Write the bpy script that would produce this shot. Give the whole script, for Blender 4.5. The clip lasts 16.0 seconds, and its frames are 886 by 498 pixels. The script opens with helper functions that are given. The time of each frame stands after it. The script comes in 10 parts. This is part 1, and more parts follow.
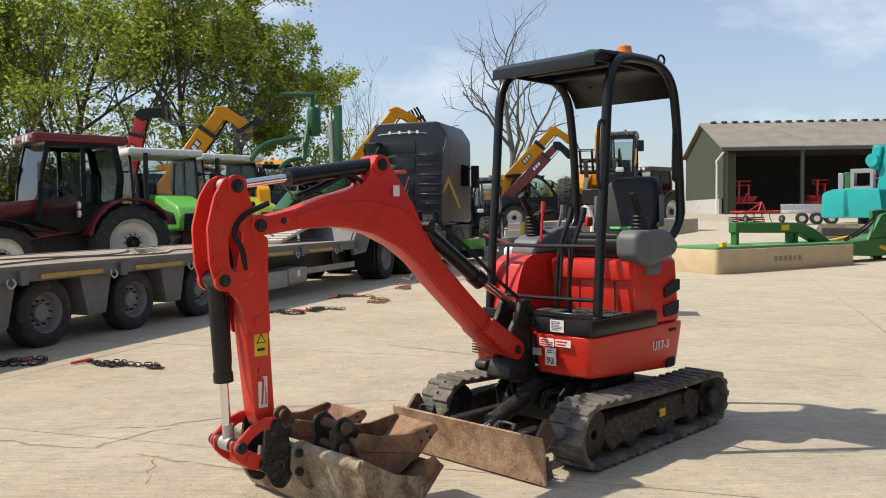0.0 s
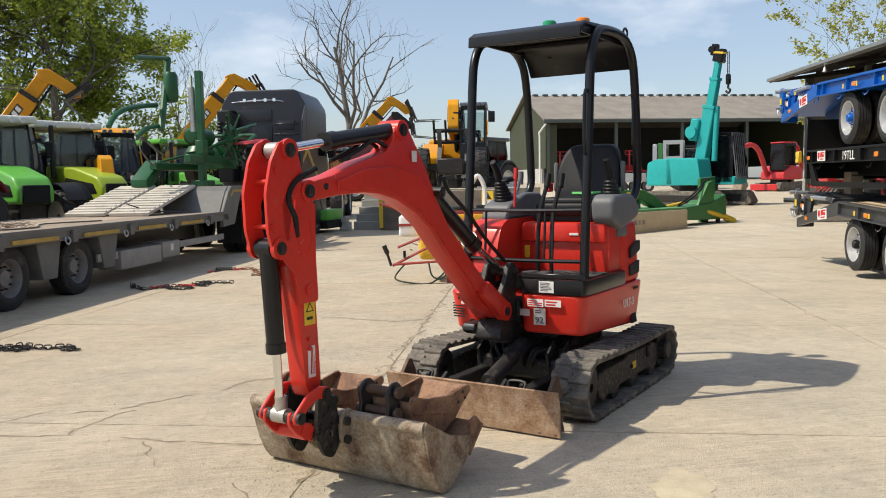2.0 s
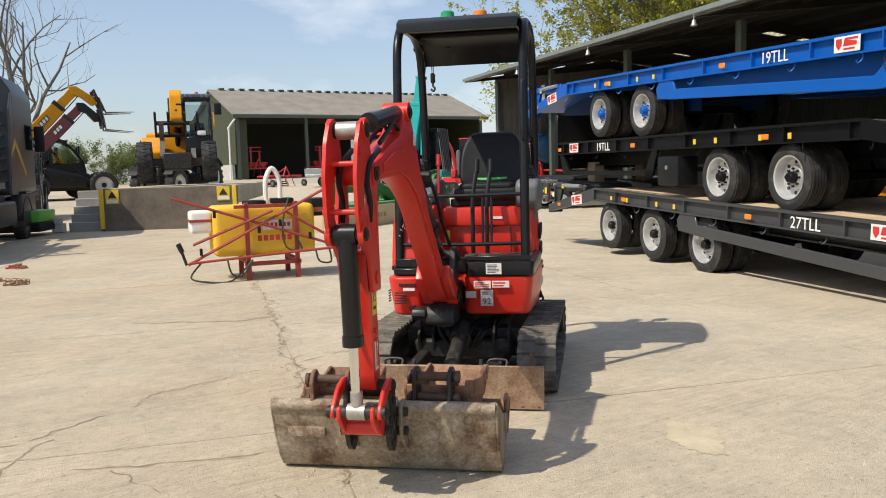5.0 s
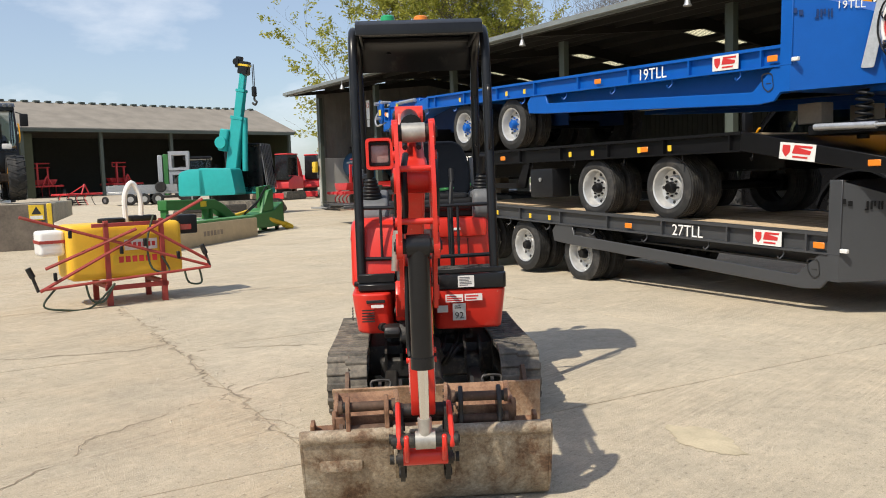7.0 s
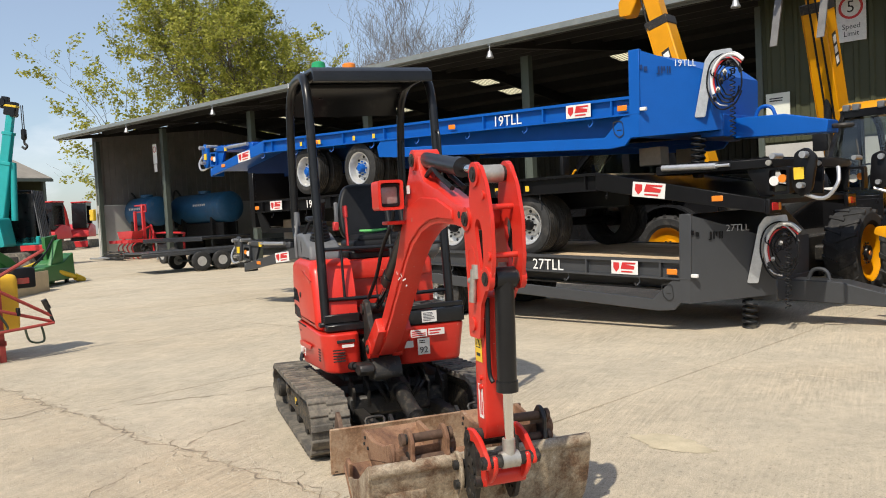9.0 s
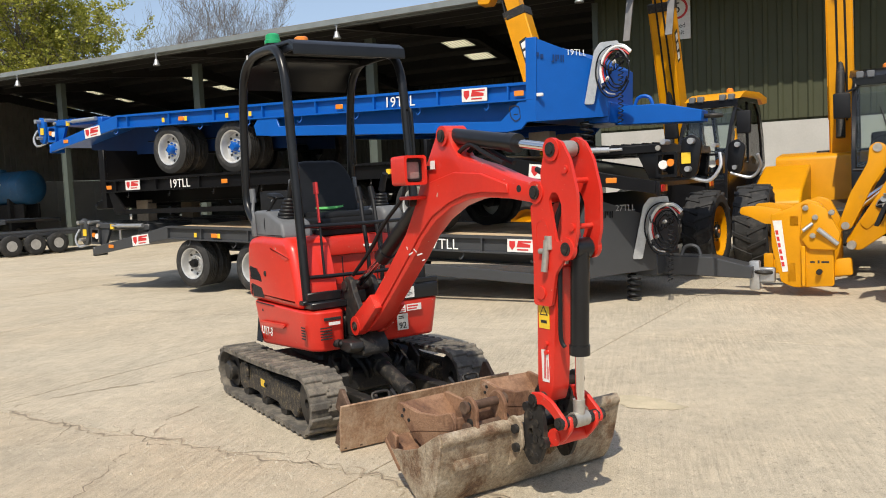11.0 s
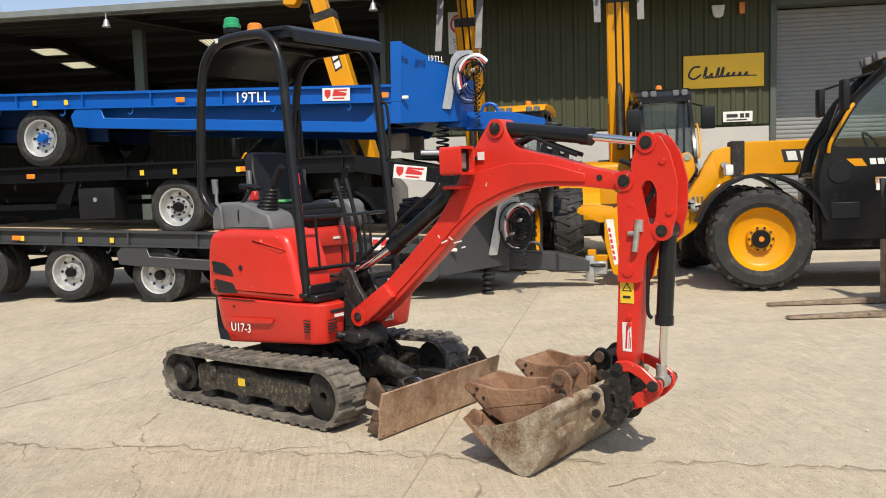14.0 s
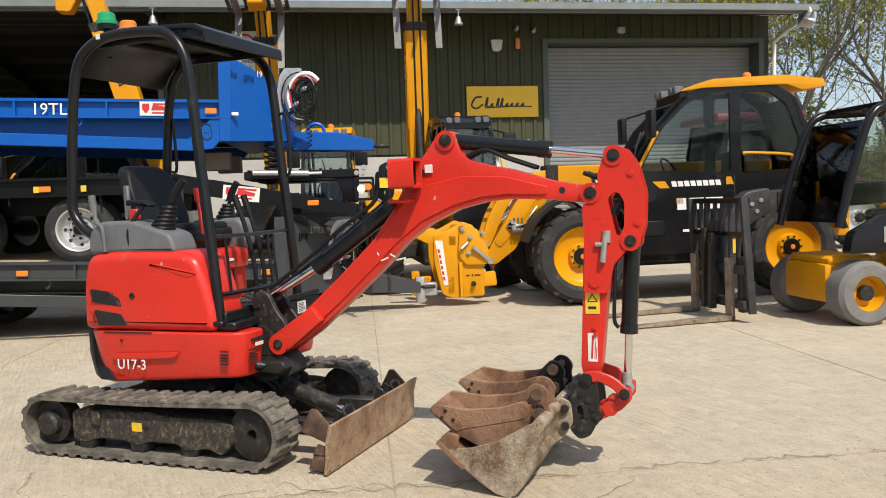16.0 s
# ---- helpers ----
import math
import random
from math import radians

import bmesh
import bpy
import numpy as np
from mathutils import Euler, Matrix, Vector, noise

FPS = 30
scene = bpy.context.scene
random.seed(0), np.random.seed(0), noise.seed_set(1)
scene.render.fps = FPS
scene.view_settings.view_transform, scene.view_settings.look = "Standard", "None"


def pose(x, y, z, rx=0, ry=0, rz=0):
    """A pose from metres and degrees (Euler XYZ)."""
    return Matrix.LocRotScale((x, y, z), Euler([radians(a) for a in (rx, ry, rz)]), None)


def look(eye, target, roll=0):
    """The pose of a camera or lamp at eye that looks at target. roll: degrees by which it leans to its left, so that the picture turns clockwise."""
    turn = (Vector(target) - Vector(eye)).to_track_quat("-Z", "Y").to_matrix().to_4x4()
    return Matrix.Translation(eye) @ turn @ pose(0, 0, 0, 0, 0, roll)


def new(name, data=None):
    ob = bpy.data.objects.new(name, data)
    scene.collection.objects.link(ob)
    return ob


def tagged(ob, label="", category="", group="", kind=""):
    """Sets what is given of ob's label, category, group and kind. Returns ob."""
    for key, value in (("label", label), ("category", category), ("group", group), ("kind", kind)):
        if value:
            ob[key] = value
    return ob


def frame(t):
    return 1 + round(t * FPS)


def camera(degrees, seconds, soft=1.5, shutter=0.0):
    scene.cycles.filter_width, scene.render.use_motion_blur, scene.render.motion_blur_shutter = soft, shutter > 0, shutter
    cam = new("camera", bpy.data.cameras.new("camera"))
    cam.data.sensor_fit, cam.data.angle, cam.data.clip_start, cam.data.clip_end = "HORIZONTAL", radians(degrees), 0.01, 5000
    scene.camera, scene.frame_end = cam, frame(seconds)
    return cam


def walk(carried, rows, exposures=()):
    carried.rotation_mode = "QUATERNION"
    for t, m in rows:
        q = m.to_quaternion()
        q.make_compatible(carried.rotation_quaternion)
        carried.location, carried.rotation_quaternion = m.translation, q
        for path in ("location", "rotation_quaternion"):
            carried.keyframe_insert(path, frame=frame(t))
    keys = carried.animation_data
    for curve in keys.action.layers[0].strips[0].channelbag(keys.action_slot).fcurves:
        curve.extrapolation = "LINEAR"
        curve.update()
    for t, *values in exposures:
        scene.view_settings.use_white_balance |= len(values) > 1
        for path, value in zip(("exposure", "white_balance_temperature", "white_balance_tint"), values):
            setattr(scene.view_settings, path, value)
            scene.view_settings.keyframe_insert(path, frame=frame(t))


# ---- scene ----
cam = camera(56.3, 16.0, soft=1.0)

PATH = [
    (0, (0.297, -0.645, 1.497), (0.284, 1.353, 1.414), -0.6),
    (0.5, (-0.011, -0.738, 1.487), (0.08, 1.256, 1.36), -0.3),
    (1, (-0.258, -0.782, 1.489), (-0.058, 1.202, 1.327), -0.3),
    (1.5, (-0.527, -0.676, 1.491), (-0.223, 1.293, 1.319), -0.5),
    (2, (-0.77, -0.6, 1.482), (-0.364, 1.351, 1.323), -1.0),
    (2.3, (-0.998, -0.609, 1.481), (-0.526, 1.329, 1.341), -1.4),
    (2.5, (-1.138, -0.589, 1.494), (-0.624, 1.339, 1.361), -1.5),
    (3, (-1.412, -0.445, 1.485), (-0.789, 1.452, 1.365), -1.7),
    (3.5, (-1.658, -0.327, 1.501), (-0.913, 1.525, 1.377), -1.6),
    (4, (-1.971, -0.288, 1.504), (-1.103, 1.508, 1.359), -1.5),
    (4.2, (-2.057, -0.24, 1.49), (-1.14, 1.531, 1.334), -1.5),
    (6.3, (-2.783, 0.697, 1.445), (-1.431, 2.159, 1.262), -2.1),
    (6.5, (-2.836, 0.778, 1.453), (-1.452, 2.21, 1.276), -2.1),
    (7, (-3.032, 0.959, 1.448), (-1.572, 2.316, 1.285), -2.1),
    (7.5, (-3.332, 1.128, 1.46), (-1.798, 2.404, 1.321), -2.3),
    (8, (-3.506, 1.375, 1.456), (-1.893, 2.551, 1.339), -2.4),
    (8.5, (-3.685, 1.611, 1.483), (-1.987, 2.663, 1.386), -2.9),
    (9, (-3.941, 1.84, 1.484), (-2.162, 2.749, 1.399), -3.4),
    (9.5, (-4.101, 2.074, 1.475), (-2.256, 2.84, 1.385), -3.9),
    (9.7, (-4.144, 2.187, 1.499), (-2.28, 2.905, 1.401), -3.9),
    (11.8, (-4.612, 3.389, 1.503), (-2.644, 3.698, 1.332), -2.2),
    (12, (-4.654, 3.515, 1.503), (-2.679, 3.778, 1.329), -2.0),
    (12.5, (-4.777, 3.813, 1.497), (-2.79, 3.957, 1.325), -1.8),
    (13, (-4.753, 4.102, 1.489), (-2.76, 4.13, 1.321), -2.0),
    (13.5, (-4.741, 4.369, 1.487), (-2.75, 4.284, 1.321), -2.2),
    (14, (-4.755, 4.733, 1.488), (-2.773, 4.522, 1.325), -2.2),
    (14.5, (-4.629, 5.001, 1.46), (-2.666, 4.654, 1.3), -2.2),
    (15, (-4.484, 5.242, 1.475), (-2.555, 4.735, 1.328), -2.2),
    (15.5, (-4.408, 5.529, 1.475), (-2.528, 4.859, 1.346), -2.2),
    (16, (-4.272, 5.767, 1.453), (-2.443, 4.966, 1.333), -2.3),
]
walk(cam, [(t, look(eye, target, roll)) for t, eye, target, roll in PATH])

# ---- world and sun ----
SUN_EL = 52.0
world = bpy.data.worlds.new("sky")
scene.world = world
world.use_nodes = True
wn, wl = world.node_tree.nodes, world.node_tree.links
wn.clear()
w_out = wn.new("ShaderNodeOutputWorld")
w_bg = wn.new("ShaderNodeBackground")
w_sky = wn.new("ShaderNodeTexSky")
w_sky.sky_type = "NISHITA"
w_sky.sun_disc = False
w_sky.sun_elevation = radians(SUN_EL)
w_sky.sun_rotation = radians(-90)
w_sky.air_density, w_sky.dust_density, w_sky.ozone_density = 1.0, 1.3, 2.6
w_bg.inputs["Strength"].default_value = 0.142
# small fair-weather clouds
w_co = wn.new("ShaderNodeTexCoord")
w_map = wn.new("ShaderNodeMapping")
w_map.inputs["Scale"].default_value = (1.0, 1.0, 2.4)
w_noise = wn.new("ShaderNodeTexNoise")
w_noise.inputs["Scale"].default_value = 3.6
w_noise.inputs["Detail"].default_value = 7.0
w_noise.inputs["Roughness"].default_value = 0.55
w_ramp = wn.new("ShaderNodeValToRGB")
w_ramp.color_ramp.elements[0].position, w_ramp.color_ramp.elements[1].position = 0.56, 0.80
w_ramp.color_ramp.elements[0].color = (0.16, 0.16, 0.16, 1)
w_ramp.color_ramp.elements[1].color = (0.85, 0.85, 0.85, 1)
w_mix = wn.new("ShaderNodeMixRGB")
w_mix.inputs["Color2"].default_value = (7.6, 7.8, 8.2, 1)
wl.new(w_co.outputs["Generated"], w_map.inputs["Vector"])
wl.new(w_map.outputs["Vector"], w_noise.inputs["Vector"])
wl.new(w_noise.outputs["Fac"], w_ramp.inputs["Fac"])
wl.new(w_ramp.outputs["Color"], w_mix.inputs["Fac"])
wl.new(w_sky.outputs["Color"], w_mix.inputs["Color1"])
wl.new(w_mix.outputs["Color"], w_bg.inputs["Color"])
wl.new(w_bg.outputs["Background"], w_out.inputs["Surface"])

sun_data = bpy.data.lights.new("sun", "SUN")
sun_data.energy, sun_data.angle, sun_data.color = 4.65, radians(0.6), (1.0, 0.915, 0.775)
sun = new("sun", sun_data)
sun.matrix_world = look((-19.3, 0, 25), (0, 0, 0))
scene.view_settings.exposure = -0.02

# ---- mesh helpers ----
def link_mesh(name, bm, material, parent=None, label="", smooth=False):
    me = bpy.data.meshes.new(name)
    bm.normal_update()
    bm.to_mesh(me)
    bm.free()
    for m in (material if isinstance(material, (list, tuple)) else [material]):
        me.materials.append(m)
    if smooth:
        for p in me.polygons:
            p.use_smooth = True
        me.set_sharp_from_angle(angle=radians(38))
    ob = new(name, me)
    if parent:
        ob.parent = parent
    if label:
        ob["label"] = label
    return ob


def part(name, bm, material, parent, label="", smooth=True):
    """One mesh object under a thing or a part."""
    return link_mesh(name, bm, material, parent, label, smooth)


def share(name, ob, parent, m):
    """Another piece on the same mesh."""
    o = new(name, ob.data)
    o.parent = parent
    o.matrix_basis = m
    return o


def thing(name, label, category, m=None, group="", kind=""):
    e = new(name)
    e.empty_display_size = 0.2
    if m is not None:
        e.matrix_basis = m
    return tagged(e, label, category, group, kind)


def bevel_all(bm, w, seg=2, angle=30):
    if w <= 0:
        return
    bm.normal_update()
    es = [e for e in bm.edges if len(e.link_faces) == 2 and e.calc_face_angle(0) > radians(angle)]
    bmesh.ops.bevel(bm, geom=es, offset=w, segments=seg, profile=0.6, affect="EDGES", clamp_overlap=True)


def merge(*bms):
    """Several bmeshes in one."""
    out = bmesh.new()
    for b in bms:
        me = bpy.data.meshes.new("tmp")
        b.to_mesh(me)
        b.free()
        out.from_mesh(me)
        bpy.data.meshes.remove(me)
    return out


def box(x0, y0, z0, x1, y1, z1, w=0.0, seg=1, m=None):
    bm = bmesh.new()
    bmesh.ops.create_cube(bm, size=1)
    for v in bm.verts:
        v.co = Vector((x0 + (v.co.x + .5) * (x1 - x0), y0 + (v.co.y + .5) * (y1 - y0), z0 + (v.co.z + .5) * (z1 - z0)))
    if w:
        bevel_all(bm, w, seg)
    if m is not None:
        bm.transform(m)
    return bm


def prism(points, y0, y1, w=0.0, seg=2, axis="y", m=None):
    """A profile in the x-z plane, from y0 to y1 (axis z: in the x-y plane; axis x: in the y-z plane)."""
    bm = bmesh.new()
    put = {"y": lambda a, b, c: (a, c, b), "z": lambda a, b, c: (a, b, c), "x": lambda a, b, c: (c, a, b)}[axis]
    lo = [bm.verts.new(put(a, b, y0)) for a, b in points]
    hi = [bm.verts.new(put(a, b, y1)) for a, b in points]
    n = len(points)
    bm.faces.new(lo)
    bm.faces.new(hi[::-1])
    for i in range(n):
        bm.faces.new((lo[i], hi[i], hi[(i + 1) % n], lo[(i + 1) % n]))
    bmesh.ops.recalc_face_normals(bm, faces=bm.faces)
    if w:
        bevel_all(bm, w, seg)
    if m is not None:
        bm.transform(m)
    return bm


def rod(a, b, r, n=12, r2=None, m=None):
    """A round bar from a to b."""
    bm = bmesh.new()
    a, b = Vector(a), Vector(b)
    d = b - a
    bmesh.ops.create_cone(bm, cap_ends=True, segments=n, radius1=r, radius2=r if r2 is None else r2, depth=d.length)
    bm.transform(Matrix.Translation((a + b) / 2) @ d.to_track_quat("Z", "Y").to_matrix().to_4x4())
    if m is not None:
        bm.transform(m)
    return bm


def smooth_path(pts, sub=4):
    pts = [Vector(p) for p in pts]
    if sub < 2 or len(pts) < 3:
        return pts
    out = []
    for i in range(len(pts) - 1):
        p0, p1, p2, p3 = pts[max(i - 1, 0)], pts[i], pts[i + 1], pts[min(i + 2, len(pts) - 1)]
        for k in range(sub):
            t = k / sub
            out.append(0.5 * ((2 * p1) + (p2 - p0) * t + (2 * p0 - 5 * p1 + 4 * p2 - p3) * t * t + (3 * p1 - p0 - 3 * p2 + p3) * t ** 3))
    out.append(pts[-1])
    return out


def tube(pts, r, n=8, sub=4, closed=False, r_end=None):
    """A round tube along a smooth line."""
    path = smooth_path(pts, sub)
    bm = bmesh.new()
    rings = []
    last = None
    for i, p in enumerate(path):
        d = (path[min(i + 1, len(path) - 1)] - path[max(i - 1, 0)]).normalized()
        if last is None:
            side = d.cross(Vector((0, 0, 1)))
            if side.length < 1e-3:
                side = d.cross(Vector((1, 0, 0)))
        else:
            side = last - d * last.dot(d)
        side.normalize()
        last = side
        up = side.cross(d)
        rr = r if r_end is None else r + (r_end - r) * i / (len(path) - 1)
        rings.append([bm.verts.new(p + (side * math.cos(2 * math.pi * k / n) + up * math.sin(2 * math.pi * k / n)) * rr) for k in range(n)])
    for a, b in zip(rings, rings[1:]):
        for k in range(n):
            bm.faces.new((a[k], a[(k + 1) % n], b[(k + 1) % n], b[k]))
    bm.faces.new(rings[0][::-1])
    bm.faces.new(rings[-1])
    bmesh.ops.recalc_face_normals(bm, faces=bm.faces)
    return bm


def lathe(profile, n=32, axis="y", centre=(0, 0, 0)):
    """Turns (distance along the axis, radius) about an axis; a closed loop of points."""
    bm = bmesh.new()
    rings = []
    for k in range(n):
        a = 2 * math.pi * k / n
        c, s = math.cos(a), math.sin(a)
        if axis == "y":
            rings.append([bm.verts.new((centre[0] + r * c, centre[1] + h, centre[2] + r * s)) for h, r in profile])
        elif axis == "x":
            rings.append([bm.verts.new((centre[0] + h, centre[1] + r * c, centre[2] + r * s)) for h, r in profile])
        else:
            rings.append([bm.verts.new((centre[0] + r * c, centre[1] + r * s, centre[2] + h)) for h, r in profile])
    m = len(profile)
    for k in range(n):
        a, b = rings[k], rings[(k + 1) % n]
        for i in range(m):
            j = (i + 1) % m
            if profile[i][1] < 1e-6 and profile[j][1] < 1e-6:
                continue
            try:
                bm.faces.new((a[i], a[j], b[j], b[i]))
            except ValueError:
                pass
    bmesh.ops.remove_doubles(bm, verts=bm.verts, dist=1e-5)
    bmesh.ops.recalc_face_normals(bm, faces=bm.faces)
    return bm


def text_mesh(s, size, depth=0.0015):
    """Letters as a mesh, in the x-z plane, centred, facing -y."""
    cu = bpy.data.curves.new("txt", "FONT")
    cu.body, cu.size, cu.extrude, cu.align_x, cu.align_y = s, size, depth, "CENTER", "CENTER"
    cu.resolution_u = 2
    ob = new("txt", cu)
    dg = bpy.context.evaluated_depsgraph_get()
    me = bpy.data.meshes.new_from_object(ob.evaluated_get(dg))
    bm = bmesh.new()
    bm.from_mesh(me)
    bpy.data.objects.remove(ob)
    bpy.data.curves.remove(cu)
    bpy.data.meshes.remove(me)
    bm.transform(pose(0, 0, 0, 90, 0, 0))
    return bm


# the yard's grid: s runs along the parked trailers, d across to the open side
YAW = -math.degrees(math.atan2(0.31, 0.951))
U = Vector((0.31, 0.951, 0)).normalized()
D = Vector((-U.y, U.x, 0))


def rise(x, y):
    """The yard climbs gently towards its far end."""
    a = min(max(x * 0.28 + y * 0.96 - 18, 0), 110)
    return 0.0145 * (a - 3) if a > 6 else 0.0145 * a * a / 12

# ---- materials ----
def mat(name, col, rough=0.5, metal=0.0, var=0.12, scale=6.0, fine=60.0, bump=0.15, dirt=0.0, dirt_col=(0.32, 0.27, 0.2), dirt_scale=2.5, rand=0.0, coat=0.0, spec=0.5, bump_dist=0.004):
    """A surface with variation at two scales, optional dust and wear, and fine relief."""
    m = bpy.data.materials.new(name)
    m.use_nodes = True
    n, l = m.node_tree.nodes, m.node_tree.links
    b = n["Principled BSDF"]
    geo = n.new("ShaderNodeNewGeometry")
    big = n.new("ShaderNodeTexNoise")
    big.inputs["Scale"].default_value, big.inputs["Detail"].default_value = scale, 4
    small = n.new("ShaderNodeTexNoise")
    small.inputs["Scale"].default_value, small.inputs["Detail"].default_value = fine, 3
    for t in (big, small):
        l.new(geo.outputs["Position"], t.inputs["Vector"])
    add = n.new("ShaderNodeMath")
    add.operation = "MULTIPLY_ADD"
    add.inputs[1].default_value = 0.45
    l.new(small.outputs["Fac"], add.inputs[0])
    l.new(big.outputs["Fac"], add.inputs[2])
    rng = n.new("ShaderNodeMapRange")
    rng.inputs["From Min"].default_value, rng.inputs["From Max"].default_value = 0.42, 1.03
    rng.inputs["To Min"].default_value, rng.inputs["To Max"].default_value = 1 - var, 1 + var
    l.new(add.outputs[0], rng.inputs["Value"])
    last = rng.outputs[0]
    if rand:
        info = n.new("ShaderNodeObjectInfo")
        r2 = n.new("ShaderNodeMapRange")
        r2.inputs["To Min"].default_value, r2.inputs["To Max"].default_value = 1 - rand, 1 + rand
        l.new(info.outputs["Random"], r2.inputs["Value"])
        mul = n.new("ShaderNodeMath")
        mul.operation = "MULTIPLY"
        l.new(last, mul.inputs[0])
        l.new(r2.outputs[0], mul.inputs[1])
        last = mul.outputs[0]
    vec = n.new("ShaderNodeVectorMath")
    vec.operation = "SCALE"
    vec.inputs[0].default_value = col[:3]
    l.new(last, vec.inputs["Scale"])
    colour = vec.outputs[0]
    b.inputs["Roughness"].default_value = rough
    if dirt:
        dn = n.new("ShaderNodeTexNoise")
        dn.inputs["Scale"].default_value, dn.inputs["Detail"].default_value, dn.inputs["Roughness"].default_value = dirt_scale, 8, 0.7
        l.new(geo.outputs["Position"], dn.inputs["Vector"])
        dr = n.new("ShaderNodeMapRange")
        dr.inputs["From Min"].default_value, dr.inputs["From Max"].default_value = 0.62 - 0.3 * dirt, 0.80 - 0.2 * dirt
        dr.inputs["To Max"].default_value = min(1, 0.35 + 0.6 * dirt)
        l.new(dn.outputs["Fac"], dr.inputs["Value"])
        mx = n.new("ShaderNodeMixRGB")
        mx.inputs["Color2"].default_value = (*dirt_col, 1)
        l.new(dr.outputs[0], mx.inputs["Fac"])
        l.new(colour, mx.inputs["Color1"])
        colour = mx.outputs["Color"]
        rr = n.new("ShaderNodeMapRange")
        rr.inputs["To Min"].default_value, rr.inputs["To Max"].default_value = rough, 0.9
        l.new(dr.outputs[0], rr.inputs["Value"])
        l.new(rr.outputs[0], b.inputs["Roughness"])
    l.new(colour, b.inputs["Base Color"])
    b.inputs["Metallic"].default_value = metal
    b.inputs["Coat Weight"].default_value = coat
    b.inputs["Specular IOR Level"].default_value = spec
    if bump:
        bp = n.new("ShaderNodeBump")
        bp.inputs["Strength"].default_value, bp.inputs["Distance"].default_value = bump, bump_dist
        l.new(add.outputs[0], bp.inputs["Height"])
        l.new(bp.outputs["Normal"], b.inputs["Normal"])
    return m


def glass_mat(name, col=(0.84, 0.88, 0.87)):
    m = bpy.data.materials.new(name)
    m.use_nodes = True
    n, l = m.node_tree.nodes, m.node_tree.links
    n.clear()
    out = n.new("ShaderNodeOutputMaterial")
    tr = n.new("ShaderNodeBsdfTransparent")
    tr.inputs["Color"].default_value = (*col, 1)
    gl = n.new("ShaderNodeBsdfGlossy")
    gl.inputs["Roughness"].default_value = 0.03
    fr = n.new("ShaderNodeFresnel")
    fr.inputs["IOR"].default_value = 1.38
    mx = n.new("ShaderNodeMixShader")
    l.new(fr.outputs[0], mx.inputs["Fac"])
    l.new(tr.outputs[0], mx.inputs[1])
    l.new(gl.outputs[0], mx.inputs[2])
    l.new(mx.outputs[0], out.inputs["Surface"])
    return m


RED = mat("digger_red_paint", (0.60, 0.028, 0.016), 0.34, var=0.10, scale=3, fine=40, bump=0.05, dirt=0.10, dirt_col=(0.36, 0.16, 0.11), dirt_scale=5)


def chipped(m, col, seed=0.0):
    """Scrapes and small chips through the paint, lying in long thin runs."""
    n, l = m.node_tree.nodes, m.node_tree.links
    b = n["Principled BSDF"]
    geo = [x for x in n if x.bl_idname == "ShaderNodeNewGeometry"][0]
    src = b.inputs["Base Color"].links[0].from_socket
    fac = None
    for turn, size, lo, hi in (((20, 35, 10), (5, 80, 60), 0.735, 0.75), ((70, -15, 50), (70, 6, 60), 0.735, 0.75), ((10, 40, 0), (16, 22, 18), 0.755, 0.765)):
        mp = n.new("ShaderNodeMapping")
        mp.inputs["Rotation"].default_value = [radians(a) for a in turn]
        mp.inputs["Scale"].default_value, mp.inputs["Location"].default_value = size, (seed, seed, 0)
        l.new(geo.outputs["Position"], mp.inputs["Vector"])
        t = n.new("ShaderNodeTexNoise")
        t.inputs["Scale"].default_value, t.inputs["Detail"].default_value = 1.0, 3
        l.new(mp.outputs[0], t.inputs["Vector"])
        r = n.new("ShaderNodeMapRange")
        r.inputs["From Min"].default_value, r.inputs["From Max"].default_value = lo, hi
        l.new(t.outputs["Fac"], r.inputs["Value"])
        if fac:
            q = n.new("ShaderNodeMath")
            q.operation = "MAXIMUM"
            l.new(fac, q.inputs[0])
            l.new(r.outputs[0], q.inputs[1])
            fac = q.outputs[0]
        else:
            fac = r.outputs[0]
    x = n.new("ShaderNodeMixRGB")
    l.new(fac, x.inputs["Fac"])
    l.new(src, x.inputs["Color1"])
    x.inputs["Color2"].default_value = (*col, 1)
    l.new(x.outputs["Color"], b.inputs["Base Color"])


chipped(RED, (0.50, 0.30, 0.24))
BLACKP = mat("black_satin_paint", (0.010, 0.0105, 0.012), 0.30, spec=0.35, var=0.25, scale=8, bump=0.1, dirt=0.06, dirt_col=(0.10, 0.09, 0.08), dirt_scale=6)
CASTB = mat("dusty_black_steel", (0.020, 0.019, 0.018), 0.5, var=0.3, scale=9, bump=0.3, dirt=0.32, dirt_col=(0.19, 0.155, 0.11), dirt_scale=24, spec=0.35)
RUBBER = mat("worn_rubber", (0.080, 0.073, 0.063), 0.85, var=0.35, scale=10, bump=0.4, dirt=0.62, dirt_col=(0.30, 0.26, 0.20), dirt_scale=7)
TYRE = mat("tyre_rubber", (0.020, 0.020, 0.020), 0.75, var=0.3, scale=12, bump=0.3, dirt=0.30, dirt_col=(0.13, 0.115, 0.1), dirt_scale=6)
STEELB = mat("worn_bucket_steel", (0.20, 0.15, 0.11), 0.6, 0.25, var=0.55, scale=11, fine=60, bump=0.6, dirt=0.62, dirt_col=(0.44, 0.36, 0.25), dirt_scale=9)
RUST = mat("rusty_steel", (0.24, 0.115, 0.065), 0.7, 0.2, var=0.45, scale=9, fine=60, bump=0.5, dirt=0.55, dirt_col=(0.46, 0.33, 0.22), dirt_scale=8)
